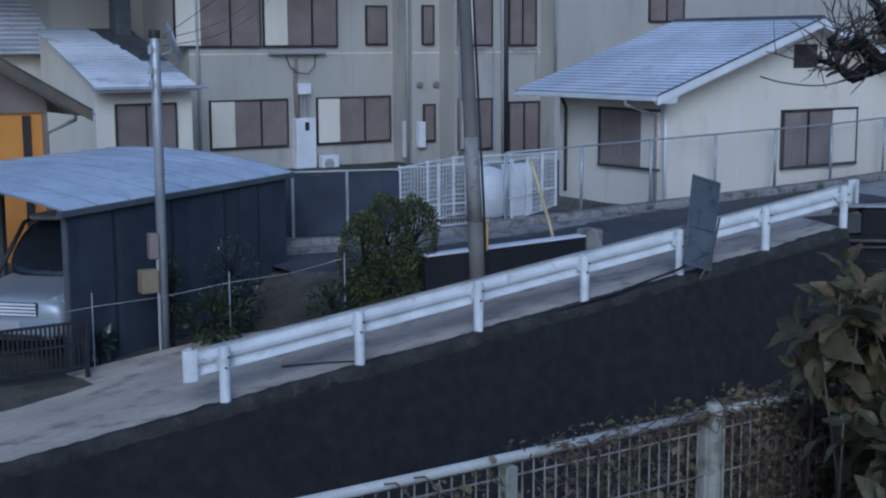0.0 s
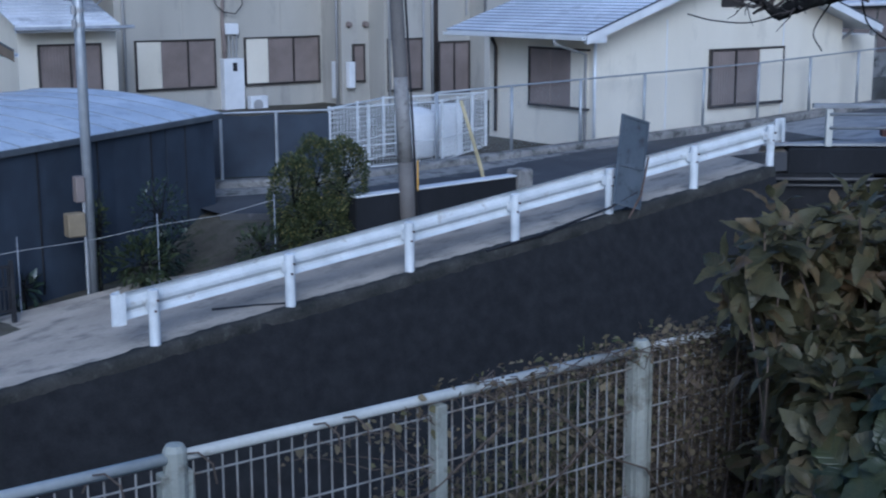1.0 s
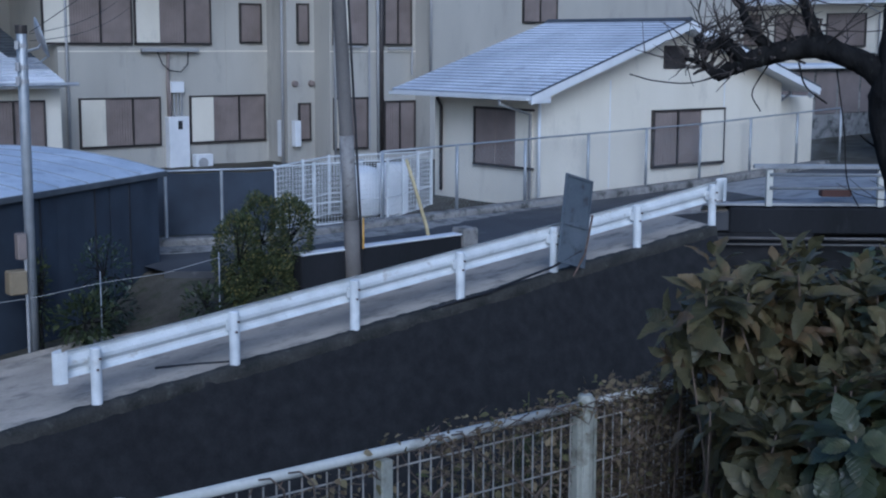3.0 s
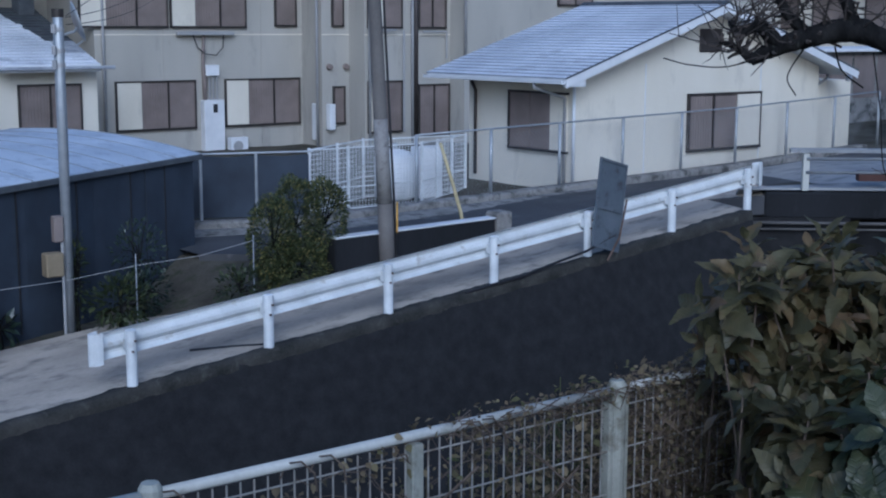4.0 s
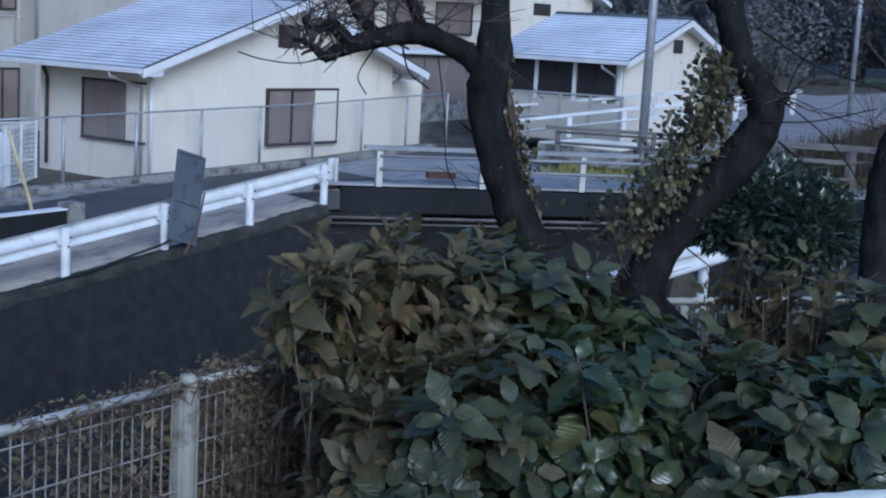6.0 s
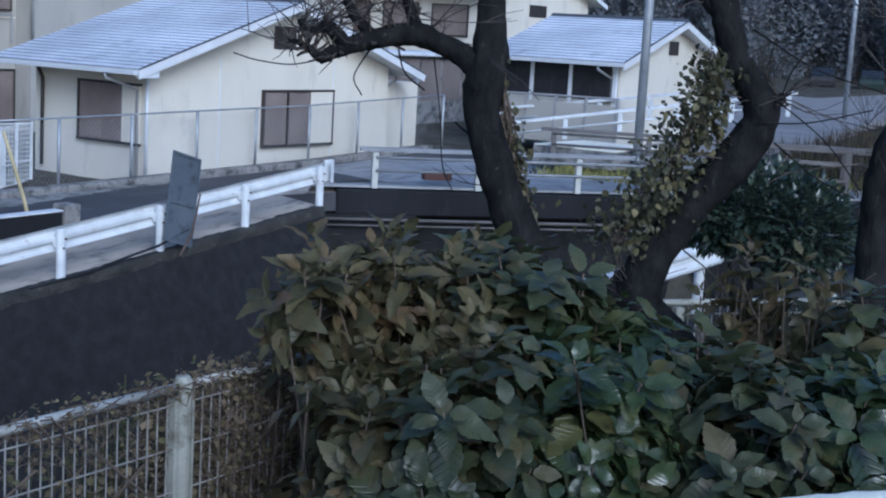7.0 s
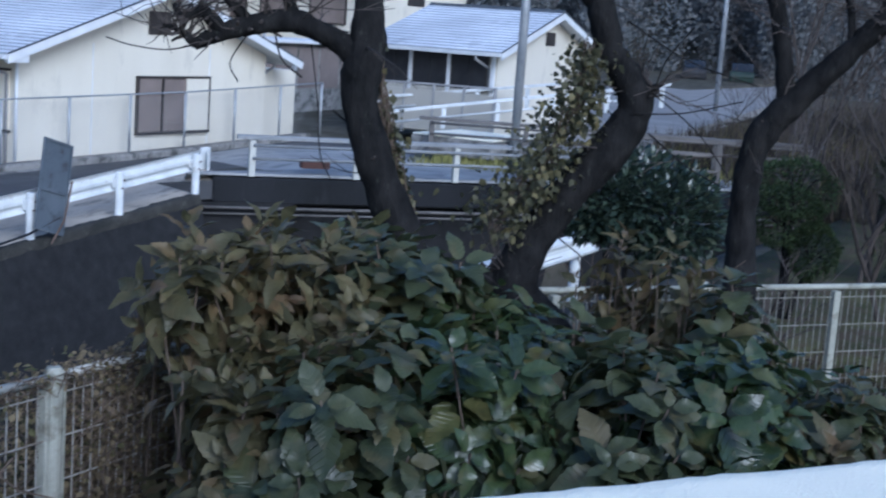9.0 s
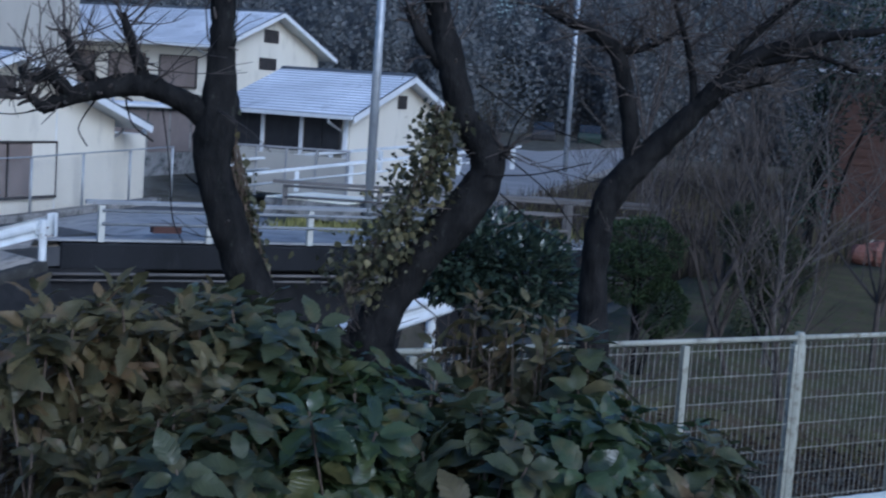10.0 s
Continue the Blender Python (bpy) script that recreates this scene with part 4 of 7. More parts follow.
part("dish_arm", Build().tube([(0.05, 0, 4.35), (0.22, -0.05, 4.4), (0.34, 0.05, 4.5)], 0.02, 6), ZINC, mast)
part("feed_arm", Build().tube([(0.32, -0.1, 4.27), (0.12, -0.3, 4.2)], 0.012, 6), ZINC, dish_ob)
for z in (3.9, 4.1, 4.4):
    part("clamp", Build().tube([(0, 0, z), (0, 0, z + 0.06)], 0.084, 12), PIPE, mast, "grey pole clamp")
    part("insulator", Build().tube([(-0.1, -0.06, z - 0.02), (-0.1, -0.06, z + 0.1)], 0.035, 8), PIPE, mast)
part("meter_box", Build().box(-0.22, -0.08, -0.1, 0.04, 1.4, 1.78), SHUTTER, mast, "grey meter box", bevel=0.015)
part("cable_box", Build().box(-0.37, -0.1, -0.12, 0.08, 0.9, 1.25), material("faded_tan_plastic", (0.2, 0.16, 0.1), (0.28, 0.23, 0.15), 0.7, 3, 50, 0.05), mast, "tan plastic box", bevel=0.02)
part("conduit", Build().tube([(-0.1, -0.06, 0.0), (-0.1, -0.06, 1.4)], 0.022, 6), PIPE, mast)
# overhead service wires
for name, a, c, sag in (("service_wire", (7.9, 18.7, 4.6), (20.2, 38.9, 6.6), 0.35), ("service_wire", (7.9, 18.7, 4.62), (12.3, 17.4, 8.6), 0.25), ("service_wire", (7.9, 18.7, 4.5), (20.4, 38.8, 6.3), 0.4)):
    a, c = Vector(a), Vector(c)
    line = [a.lerp(c, k / 14) - Vector((0, 0, sag * 4 * (k / 14) * (1 - k / 14))) for k in range(15)]
    tagged(part(name, Build().tube(line, 0.006, 5), BLACK), "thin black service wire from the steel pole", "wire", "overhead wires")

# ---- minivan in the carport ----
PAINT = material("silver_paint", (0.27, 0.3, 0.33), (0.36, 0.39, 0.42), 0.4, 1.0, 40, 0.0, metal=0.35, spec=0.5)
DARKGLASS = material("dark_glass", (0.008, 0.01, 0.013), (0.02, 0.024, 0.03), 0.08, 1, 20, 0.0, spec=0.7)
LENS = material("headlight_lens", (0.16, 0.18, 0.2), (0.4, 0.44, 0.48), 0.6, 14, 30, 0.1, metal=0.0, spec=0.3)
RUBBER = material("tyre_rubber", (0.012, 0.012, 0.012), (0.03, 0.03, 0.03), 0.85, 6, 60, 0.2)
CREAM = material("seat_fabric", (0.3, 0.26, 0.14), (0.42, 0.37, 0.22), 0.9, 4, 60, 0.1)
car = thing("minivan", "silver minivan parked nose out under the carport", "car", (5.75, 19.4, 0.0))
car.rotation_euler = (0, 0, radians(44))


def car_body(stations, mat, name, label):
    """Skins rings of half sections along the length: each is u, then (half width, height) pairs from the sill to the centre of the roof."""
    b = Build()
    n = len(stations[0][1])
    ring = 2 * n - 1
    for u, prof in stations:
        full = [(u, -h, z) for h, z in prof] + [(u, h, z) for h, z in reversed(prof[:-1])]
        b.v += full
    b.f = [(i * ring + k, (i + 1) * ring + k, (i + 1) * ring + k + 1, i * ring + k + 1) for i in range(len(stations) - 1) for k in range(ring - 1)]
    b.f += [tuple(range(ring)), tuple((len(stations) - 1) * ring + k for k in range(ring - 1, -1, -1))]
    b.f += [(i * ring, i * ring + ring - 1, (i + 1) * ring + ring - 1, (i + 1) * ring) for i in range(len(stations) - 1)]
    ob = part(name, b, mat, car, label, smooth=True)
    ob.modifiers.new("round", "SUBSURF").levels = 2
    ob.modifiers["round"].render_levels = 2
    return ob


body = car_body([
    (0.0, [(0.62, 0.3), (0.68, 0.5), (0.66, 0.72), (0.5, 0.82), (0.0, 0.86)]),
    (0.12, [(0.76, 0.26), (0.8, 0.5), (0.79, 0.78), (0.66, 0.92), (0.0, 0.97)]),
    (0.4, [(0.82, 0.24), (0.85, 0.5), (0.84, 0.84), (0.74, 0.96), (0.0, 1.01)]),
    (0.95, [(0.83, 0.24), (0.86, 0.5), (0.85, 0.9), (0.78, 1.02), (0.0, 1.07)]),
    (1.15, [(0.83, 0.24), (0.86, 0.5), (0.85, 0.96), (0.8, 1.08), (0.0, 1.12)]),
    (4.45, [(0.83, 0.26), (0.86, 0.5), (0.85, 1.0), (0.8, 1.14), (0.0, 1.15)]),
    (4.6, [(0.76, 0.3), (0.8, 0.5), (0.8, 0.95), (0.75, 1.1), (0.0, 1.12)])], PAINT, "body", "silver body")
car_body([
    (0.98, [(0.78, 1.0), (0.78, 1.03), (0.76, 1.06), (0.7, 1.08), (0.0, 1.1)]),
    (1.75, [(0.8, 1.1), (0.76, 1.4), (0.7, 1.72), (0.6, 1.8), (0.0, 1.84)]),
    (2.2, [(0.81, 1.1), (0.77, 1.45), (0.71, 1.78), (0.6, 1.85), (0.0, 1.88)]),
    (4.2, [(0.81, 1.1), (0.77, 1.45), (0.71, 1.76), (0.6, 1.83), (0.0, 1.86)]),
    (4.5, [(0.78, 1.1), (0.74, 1.4), (0.66, 1.7), (0.58, 1.77), (0.0, 1.8)])], DARKGLASS, "cabin", "dark glazed cabin")
part("roof_panel", Build().add([(1.72, -0.6, 1.825), (4.35, -0.6, 1.85), (4.35, 0.6, 1.85), (1.72, 0.6, 1.825), (1.72, -0.6, 1.9), (4.35, -0.6, 1.91), (4.35, 0.6, 1.91), (1.72, 0.6, 1.9)], [(3, 2, 1, 0), (4, 5, 6, 7), (0, 1, 5, 4), (1, 2, 6, 5), (2, 3, 7, 6), (3, 0, 4, 7)]), PAINT, car, bevel=0.03)
for s in (-1, 1):
    part("pillar", Build().tube([(1.0, s * 0.78, 1.05), (1.76, s * 0.7, 1.78), (2.2, s * 0.69, 1.84)], 0.035, 8), BLACK, car, smooth=True)
    hl = part("headlight", Build().add([(0.05, s * 0.42, 0.74), (0.16, s * 0.72, 0.72), (0.5, s * 0.855, 0.92), (0.36, s * 0.8, 1.0), (0.13, s * 0.62, 0.95), (0.06, s * 0.45, 0.86), (0.2, s * 0.5, 0.8)], [(0, 1, 4, 5), (1, 2, 3, 4), (0, 5, 6), (0, 6, 1), (5, 4, 6), (4, 3, 6), (3, 2, 6), (2, 1, 6)]), LENS, car, "clear swept headlight")
    part("reflector", Build().ball((0.14, s * 0.6, 0.83), 0.06, 10, 6), LENS, hl, smooth=True)
    part("fog_light", Build().tube([(0.02, s * 0.56, 0.45), (0.06, s * 0.56, 0.45)], 0.06, 12), LENS, car)
    part("door_mirror", Build().box(1.2, 1.35, s * 0.98 - 0.09, s * 0.98 + 0.09, 1.12, 1.3), PAINT, car, bevel=0.04)
    for u in (0.85, 3.7):
        wh = part("wheel", Build().tube([(u, s * 0.68, 0.31), (u, s * 0.87, 0.31)], 0.31, 20), RUBBER, car, "black tyre")
        part("rim", Build().tube([(u, s * 0.86, 0.31), (u, s * 0.885, 0.31)], 0.2, 16), ZINC, wh, "grey wheel rim")
gr = part("grille", Build().box(-0.02, 0.06, -0.4, 0.4, 0.66, 0.86), BLACK, car, "black grille with bright bars", bevel=0.02)
for k in range(4):
    part("grille_bar", Build().box(-0.035, -0.015, -0.39, 0.39, 0.675 + 0.05 * k, 0.705 + 0.05 * k), TRIM, gr, bevel=0.005)
part("bumper", Build().box(-0.08, 0.2, -0.7, 0.7, 0.34, 0.6), PAINT, car, bevel=0.07)
part("number_plate", Build().box(-0.1, -0.082, -0.17, 0.17, 0.45, 0.61), PIPE, car, "blank pale plate", bevel=0.004)
part("lower_intake", Build().box(-0.085, -0.06, -0.5, 0.5, 0.36, 0.42), BLACK, car)
for s in (-0.35, 0.35):
    part("seat", Build().box(2.0, 2.2, s - 0.2, s + 0.2, 0.8, 1.5), CREAM, car, bevel=0.05)

# low black gate at the carport's drive
gate = thing("gate", "low black metal folding gate across the drive", "gate", (4.6, 18.05, 0.0))
for z in (0.1, 0.42, 0.72):
    part("bar", Build().box(-1.6, 1.75, -0.02, 0.02, z, z + 0.035), BLACK, gate)
for k in range(52):
    part("slat", Build().box(-1.58 + 0.064 * k, -1.555 + 0.064 * k, -0.012, 0.012, 0.12, 0.74), BLACK, gate)
for x in (-1.62, 1.75):
    part("post", Build().box(x - 0.03, x + 0.03, -0.03, 0.03, -0.1, 0.82), BLACK, gate, bevel=0.005)
# wire on stakes along the lane
stakes = thing("wire_barrier", "slack white rope on thin stakes beside the lane", "barrier", (6.6, 18.45, -0.05))
for x in (0.0, 1.9, 3.6):
    part("stake", Build().tube([(x, -0.25 * x, -0.2), (x, -0.25 * x, 1.1 + 0.1 * x)], 0.008, 7), SLATE_EDGE, stakes)
part("rope", Build().tube([(-0.4, 0.1, 0.85), (0.0, 0, 0.9), (1.0, -0.25, 0.98), (1.9, -0.47, 1.12), (2.8, -0.7, 1.2), (3.6, -0.9, 1.38)], 0.0045, 6), PIPE, stakes, "white rope")

# ---- dark net fence and wire fence along the street ----
nf = thing("net_fence", "dark netted fence on a concrete kerb beside the street", "fence", (11.0, 22.8, 0.85))
nf.rotation_euler = (0, 0, -0.41)
for i in range(3):
    u0, u1 = 1.02 * i, 1.02 * (i + 1)
    part("post", Build().tube([(u0, 0, -0.1), (u0, 0, 1.32)], 0.03, 8), ZINC, nf)
    q = part("net_panel", Build().add([(u0 + 0.03, 0.02, 0.12), ((u0 + u1) / 2, 0.05, 0.12), (u1 - 0.03, 0.02, 0.12), (u0 + 0.03, 0.02, 1.27), ((u0 + u1) / 2, 0.04, 1.24), (u1 - 0.03, 0.02, 1.27)], [(0, 1, 4, 3), (1, 2, 5, 4)]), NET, nf, "dark net panel")
    q.modifiers.new("thick", "SOLIDIFY").thickness = 0.01
part("top_rail", Build().tube([(0, 0, 1.3), (3.1, 0, 1.32)], 0.02, 8), ZINC, nf)
wf = thing("wire_fence", "galvanised wire fence with slim posts before the houses", "fence", (16.3, 21.52, 1.0))
for i in range(9):
    x = 1.93 * i - 0.05
    z = street_z(16.3 + x) + 0.14 - 1.0
    part("post", Build().tube([(x, 0, z - 0.1), (x, 0, z + 1.36)], 0.035, 10), ZINC, wf, smooth=True)
part("top_rail", Build().tube([(1.93 * i - 0.05, -0.02, street_z(16.3 + 1.93 * i) + 0.14 - 1.0 + 1.35) for i in range(9)], 0.02, 8), ZINC, wf, "slim top rail", smooth=True)
b = Build()
for k in range(-11, 150):
    x = 0.105 * k
    for s in (-1, 1):
        p = [(x + (0 if s > 0 else 1.2), 0.0, 0.0), (x + (1.2 if s > 0 else 0), 0.0, 1.2)]
        if all(-0.05 <= q[0] <= 15.4 for q in p):
            p = [(q[0], q[1] + 0.004 * s, q[2] + street_z(16.3 + q[0]) + 0.2 - 1.0) for q in p]
            b.tube(p, 0.0016, 3, False)
tagged(part("chain_link", raw(b, "chain_link", ZINC), ZINC, wf, "thin diagonal wires"), kind="stuff")

# ---- mesh cage with a tank ----
cage = thing("cage", "white steel mesh enclosure round a gas tank", "enclosure", (17.4, 22.85, 0.75))
corners = [Vector(p) for p in ((-2.75, 0.1, 0), (0, 0, 0), (2.2, 1.25, 0), (-0.5, 1.45, 0))]
for i in range(4):
    a, c = corners[i], corners[(i + 1) % 4]
    for k in range(3 if i < 2 else 2):
        p = a.lerp(c, k / (3 if i < 2 else 2))
        part("post", Build().box(p.x - 0.022, p.x + 0.022, p.y - 0.022, p.y + 0.022, -0.1, 1.34), RAIL, cage)
    for z in (0.06, 0.5, 1.3):
        part("bar", Build().tube([a + Vector((0, 0, z)), c + Vector((0, 0, z))], 0.017, 6), RAIL, cage)
    b = Build()
    m = int((c - a).length / 0.075)
    for k in range(m):
        p = a.lerp(c, (k + 0.5) / m)
        b.tube([p + Vector((0, 0, 0.06)), p + Vector((0, 0, 1.3))], 0.0045, 3, False)
    for k in range(12):
        b.tube([a + Vector((0, 0, 0.1 + 0.1 * k)), c + Vector((0, 0, 0.1 + 0.1 * k))], 0.0045, 3, False)
    tagged(part("mesh_panel", raw(b, "mesh_panel", RAIL), RAIL, cage, "white welded mesh"), kind="stuff")
tank = thing("gas_tank", "pale upright gas tank inside the mesh cage", "tank", (17.2, 23.55, 0.72))
part("shell", Build().tube([(0, 0, 0.1), (0, 0, 0.16), (0, 0, 1.0), (0, 0, 1.12), (0, 0, 1.18)], [0.36, 0.44, 0.44, 0.32, 0.1], 20), TRIM, tank, smooth=True)
part("valve", Build().tube([(0, 0, 1.15), (0, 0, 1.3)], 0.07, 10), ZINC, tank)
for a in range(3):
    part("leg", Build().box(-0.04 + 0.3 * math.cos(a * 2.1), 0.04 + 0.3 * math.cos(a * 2.1), -0.04 + 0.3 * math.sin(a * 2.1), 0.04 + 0.3 * math.sin(a * 2.1), -0.15, 0.14), ZINC, tank)
cabinet = thing("regulator_box", "pale metal box beside the gas tank", "box", (18.1, 23.6, 0.7))
part("body", Build().box(-0.3, 0.3, -0.2, 0.2, -0.1, 1.2), TRIM, cabinet, bevel=0.02)
part("door", Build().box(-0.26, 0.26, -0.225, -0.203, 0.1, 1.1), TRIM, cabinet, bevel=0.01)
dp = thing("cable_pole", "slim dark metal pole beside the building", "pole", (22.72, 30.1, 0.3))
part("shaft", Build().tube([(0, 0, -0.2), (0, 0, 8.5)], 0.065, 10), BROWN, dp, smooth=True)
bam = thing("bamboo_pole", "pale yellow bamboo cane leaning on the low wall", "cane", (14.88, 18.3, 0.8))
part("cane", Build().tube([(0.02, -0.02, -0.05), (-0.1, 0.0, 0.5), (-0.28, 0.02, 1.05), (-0.55, 0.0, 1.72)], [0.035, 0.034, 0.032, 0.028], 8), material("bamboo", (0.42, 0.36, 0.2), (0.58, 0.5, 0.3), 0.6, 6, 40, 0.1), bam, smooth=True)
for x, y, w, hh, lab in ((21.95, 38.6, 0.62, 0.48, "cream"), (19.3, 25.2, 0.6, 0.55, "grey")):
    ac = thing("air_conditioner", f"{lab} air conditioner unit outside the building wall", "air conditioner", (x, y, 0.4 if y > 30 else 0.55), "air conditioners")
    part("casing", Build().box(-w / 2, w / 2, -0.14, 0.14, 0.06, hh + 0.06), TRIM, ac, bevel=0.02)
    part("fan_grille", Build().tube([(-0.06, -0.155, hh * 0.55), (-0.06, -0.14, hh * 0.55)], hh * 0.36, 16), PIPE, ac, "grey round fan grille")
    part("foot", Build().box(-w / 2 + 0.05, w / 2 - 0.05, -0.12, 0.12, -0.4, 0.056), PIPE, ac)

# ---- the sign seen from behind, fixed to a guard rail post ----
SIGN = material("sign_back_steel", (0.1, 0.12, 0.145), (0.17, 0.195, 0.225), 0.55, 2, 40, 0.1, metal=0.3, dirt=(0.05, 0.05, 0.05), dirt_at=0.65)
sg = thing("sign_board", "dark grey steel board leaning against the guard rail", "sign", (15.22, 15.27, 0.86))
sm = Matrix(((0.59, 0, 0.14, 0), (0.0, 1, -0.02, 0), (-0.17, 0, 1.36, 0.08), (0, 0, 0, 1)))
part("panel", Build().box(-0.42, 0.58, -0.012, 0.012, 0.05, 1.08, sm), SIGN, sg, bevel=0.004)
for a in ((-0.42, -0.37, 0.05, 1.08), (0.53, 0.58, 0.05, 1.08), (-0.37, 0.53, 1.05, 1.08), (-0.37, 0.53, 0.05, 0.08), (-0.37, 0.53, 0.5, 0.53)):
    part("frame_bar", Build().box(a[0], a[1], -0.035, -0.013, a[2], a[3], sm), SIGN, sg)
part("strut", Build().tube([(0.1, -0.03, -0.05), (0.34, -0.05, 0.3), (0.5, -0.04, 0.9)], 0.018, 6), BOLT, sg, "rusty strut")
part("leg", Build().tube([(0.3, -0.02, 0.2), (0.2, 0.02, 0.0)], 0.02, 6), BOLT, sg)
hose = [(12.5, 15.36, 0.6), (13.0, 15.33, 0.67), (13.6, 15.3, 0.75), (14.3, 15.32, 0.88), (14.9, 15.28, 1.0), (15.5, 15.27, 1.2)]
tagged(part("cable", Build().tube(hose, 0.022, 6), BLACK), "dark cable lying along the lane edge", "cable")
tagged(part("cable", Build().tube([(8.4, 16.2, 0.17), (8.9, 15.9, 0.21), (9.3, 15.55, 0.25), (9.5, 15.3, 0.27)], 0.02, 6), BLACK), "dark cable crossing the concrete lane", "cable")

# ---- far bank ----
railing("grey steel railing on the far side of the bridge", (27.85, 15.75, 1.75), (0.44, -0.9), 5, 2.2, 0.68, paint=POLE)
railing("pale steel railing climbing the side road", (30.6, 18.6, 1.72), (0.45, -0.89, 0.17), 6, 1.4, 0.58, 0.2, (0.3,), RAIL)
railing("pale steel railing beside the hillside lane", (33.0, 20.4, 1.9), (0.25, -0.97, 0.15), 5, 1.4, 0.6, 0.2, (0.3,), RAIL)
guard_rail("white guard rail on the near bank of the channel", [(13.9 + 1.55 * i, 7.5 - 0.14 * i, 1.02 + 0.095 * i) for i in range(3)], end_cap=False, side=1)
railing("weathered grey railing along the bank", (25.6, 10.4, 1.75), (0.35, -0.936), 2, 2.2, 0.95, 0.3, (0.35, 0.65), POLE)
pf = thing("panel_fence", "low pale panel fence before the veranda", "fence", (33.2, 16.9, 1.6))
for k in range(4):
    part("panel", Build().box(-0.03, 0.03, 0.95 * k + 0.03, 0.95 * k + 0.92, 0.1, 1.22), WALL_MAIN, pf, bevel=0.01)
    part("post", Build().box(-0.05, 0.05, 0.95 * k - 0.03, 0.95 * k + 0.028, 0.0, 1.4), PIPE, pf)
part("top_rail", Build().tube([(0, -0.05, 1.42), (0, 3.85, 1.36)], 0.03, 8), PIPE, pf)
slab = thing("snowy_slab", "low concrete slab dusted with snow behind the railing", "slab", (28.9, 15.4, 1.6))
part("slab", Build().box(-0.9, 1.5, -1.2, 1.0, 0.0, 0.42), COPING, slab, bevel=0.03)
part("snow_cover", Build().box(-0.88, 1.48, -1.18, 0.98, 0.424, 0.46), SNOW, slab, "thin cover of snow", bevel=0.015)
brick = thing("planter", "reddish brick planter on the bridge railing", "planter", (22.0, 15.0, 1.68))
part("trough", Build().box(-0.28, 0.28, -0.12, 0.12, -0.02, 0.16, Matrix.Rotation(radians(-41), 4, "Z")), material("terracotta", (0.08, 0.042, 0.036), (0.13, 0.068, 0.055), 0.8, 4, 50, 0.2), brick, bevel=0.01)
for at, top, r in (((28.72, 14.0, 1.6), 8.0, 0.115), ((57.0, 18.4, 2.0), 9.0, 0.11), ((31.3, 23.3, 1.2), 3.2, 0.05)):
    p = thing("street_pole", "grey steel street pole", "pole", at, "street poles")
    part("shaft", Build().tube([(0, 0, -0.3), (0, 0, top)], [r, r * 0.8], 12), ZINC, p, smooth=True)
BODY = {"dark": BLACK, "dark green": material("dark_green_paint", (0.015, 0.03, 0.022), (0.03, 0.05, 0.04), 0.35, 2, 30, 0)}
for at, rz, tint in (((92.0, 31.5, 2.2), 19, "dark"), ((92.6, 28.3, 2.2), 17, "dark green")):
    c = thing("parked_car", f"{tint} car parked far up the road", "car", at, "far parked cars")
    c.rotation_euler = (0, 0, radians(rz))
    part("body", Build().prism([(-2.0, 0.25), (2.0, 0.25), (2.05, 0.75), (1.3, 0.95), (-1.9, 0.95), (-2.05, 0.7)], -0.8, 0.8), BODY[tint], c, bevel=0.06)
    part("cabin", Build().prism([(-1.7, 0.95), (0.9, 0.95), (0.35, 1.5), (-1.3, 1.5)], -0.7, 0.7), DARKGLASS, c, bevel=0.05)
    for u in (-1.3, 1.3):
        for s in (-0.78, 0.78):
            part("wheel", Build().tube([(u, s - 0.08, 0.3), (u, s + 0.08, 0.3)], 0.3, 14), RUBBER, c)
b = Build()
for i in range(16):
    t = i / 15
    x, y = 31 + 66 * t, 13.5 + 15 * t
    for s in (-1, 1):
        b.v.append((x - s * 1.5 * t, y + s * (2.2 + 7 * t if s > 0 else 0.6 + 4 * t), 1.62 + 0.75 * t))
b.f = [(2 * i, 2 * i + 2, 2 * i + 3, 2 * i + 1) for i in range(15)]
road_far = tagged(part("road_side", b, material("pale_road", (0.2, 0.19, 0.18), (0.31, 0.295, 0.28), 0.85, 0.8, 60, 0.3)), "pale asphalt side road", "road", kind="structure")
road_far.modifiers.new("thick", "SOLIDIFY").thickness = 0.3
bh = gable_house("timber_house", "red-brown timber house behind the garden trees", 40.0, 47.0, -7.0, 5.25, 1.85, 6.2, 8.2, 0.5, 0.4, 0.3, 14, material("red_brown_boards", (0.052, 0.027, 0.018), (0.08, 0.041, 0.027), 0.7, 2, 40, 0.2, stretch=(1, 1, 8)), SLATE, BROWN)
part("plinth", Build().box(-3.45, 3.45, 0.05, 12.2, -0.9, 0.02), WALL, bh, "pale concrete plinth")
for k in range(17):
    part("board", Build().box(-3.535, -3.505, 0.1, 12.2, 0.06 + 0.24 * k, 0.27 + 0.24 * k), bpy.data.materials["red_brown_boards"], bh)
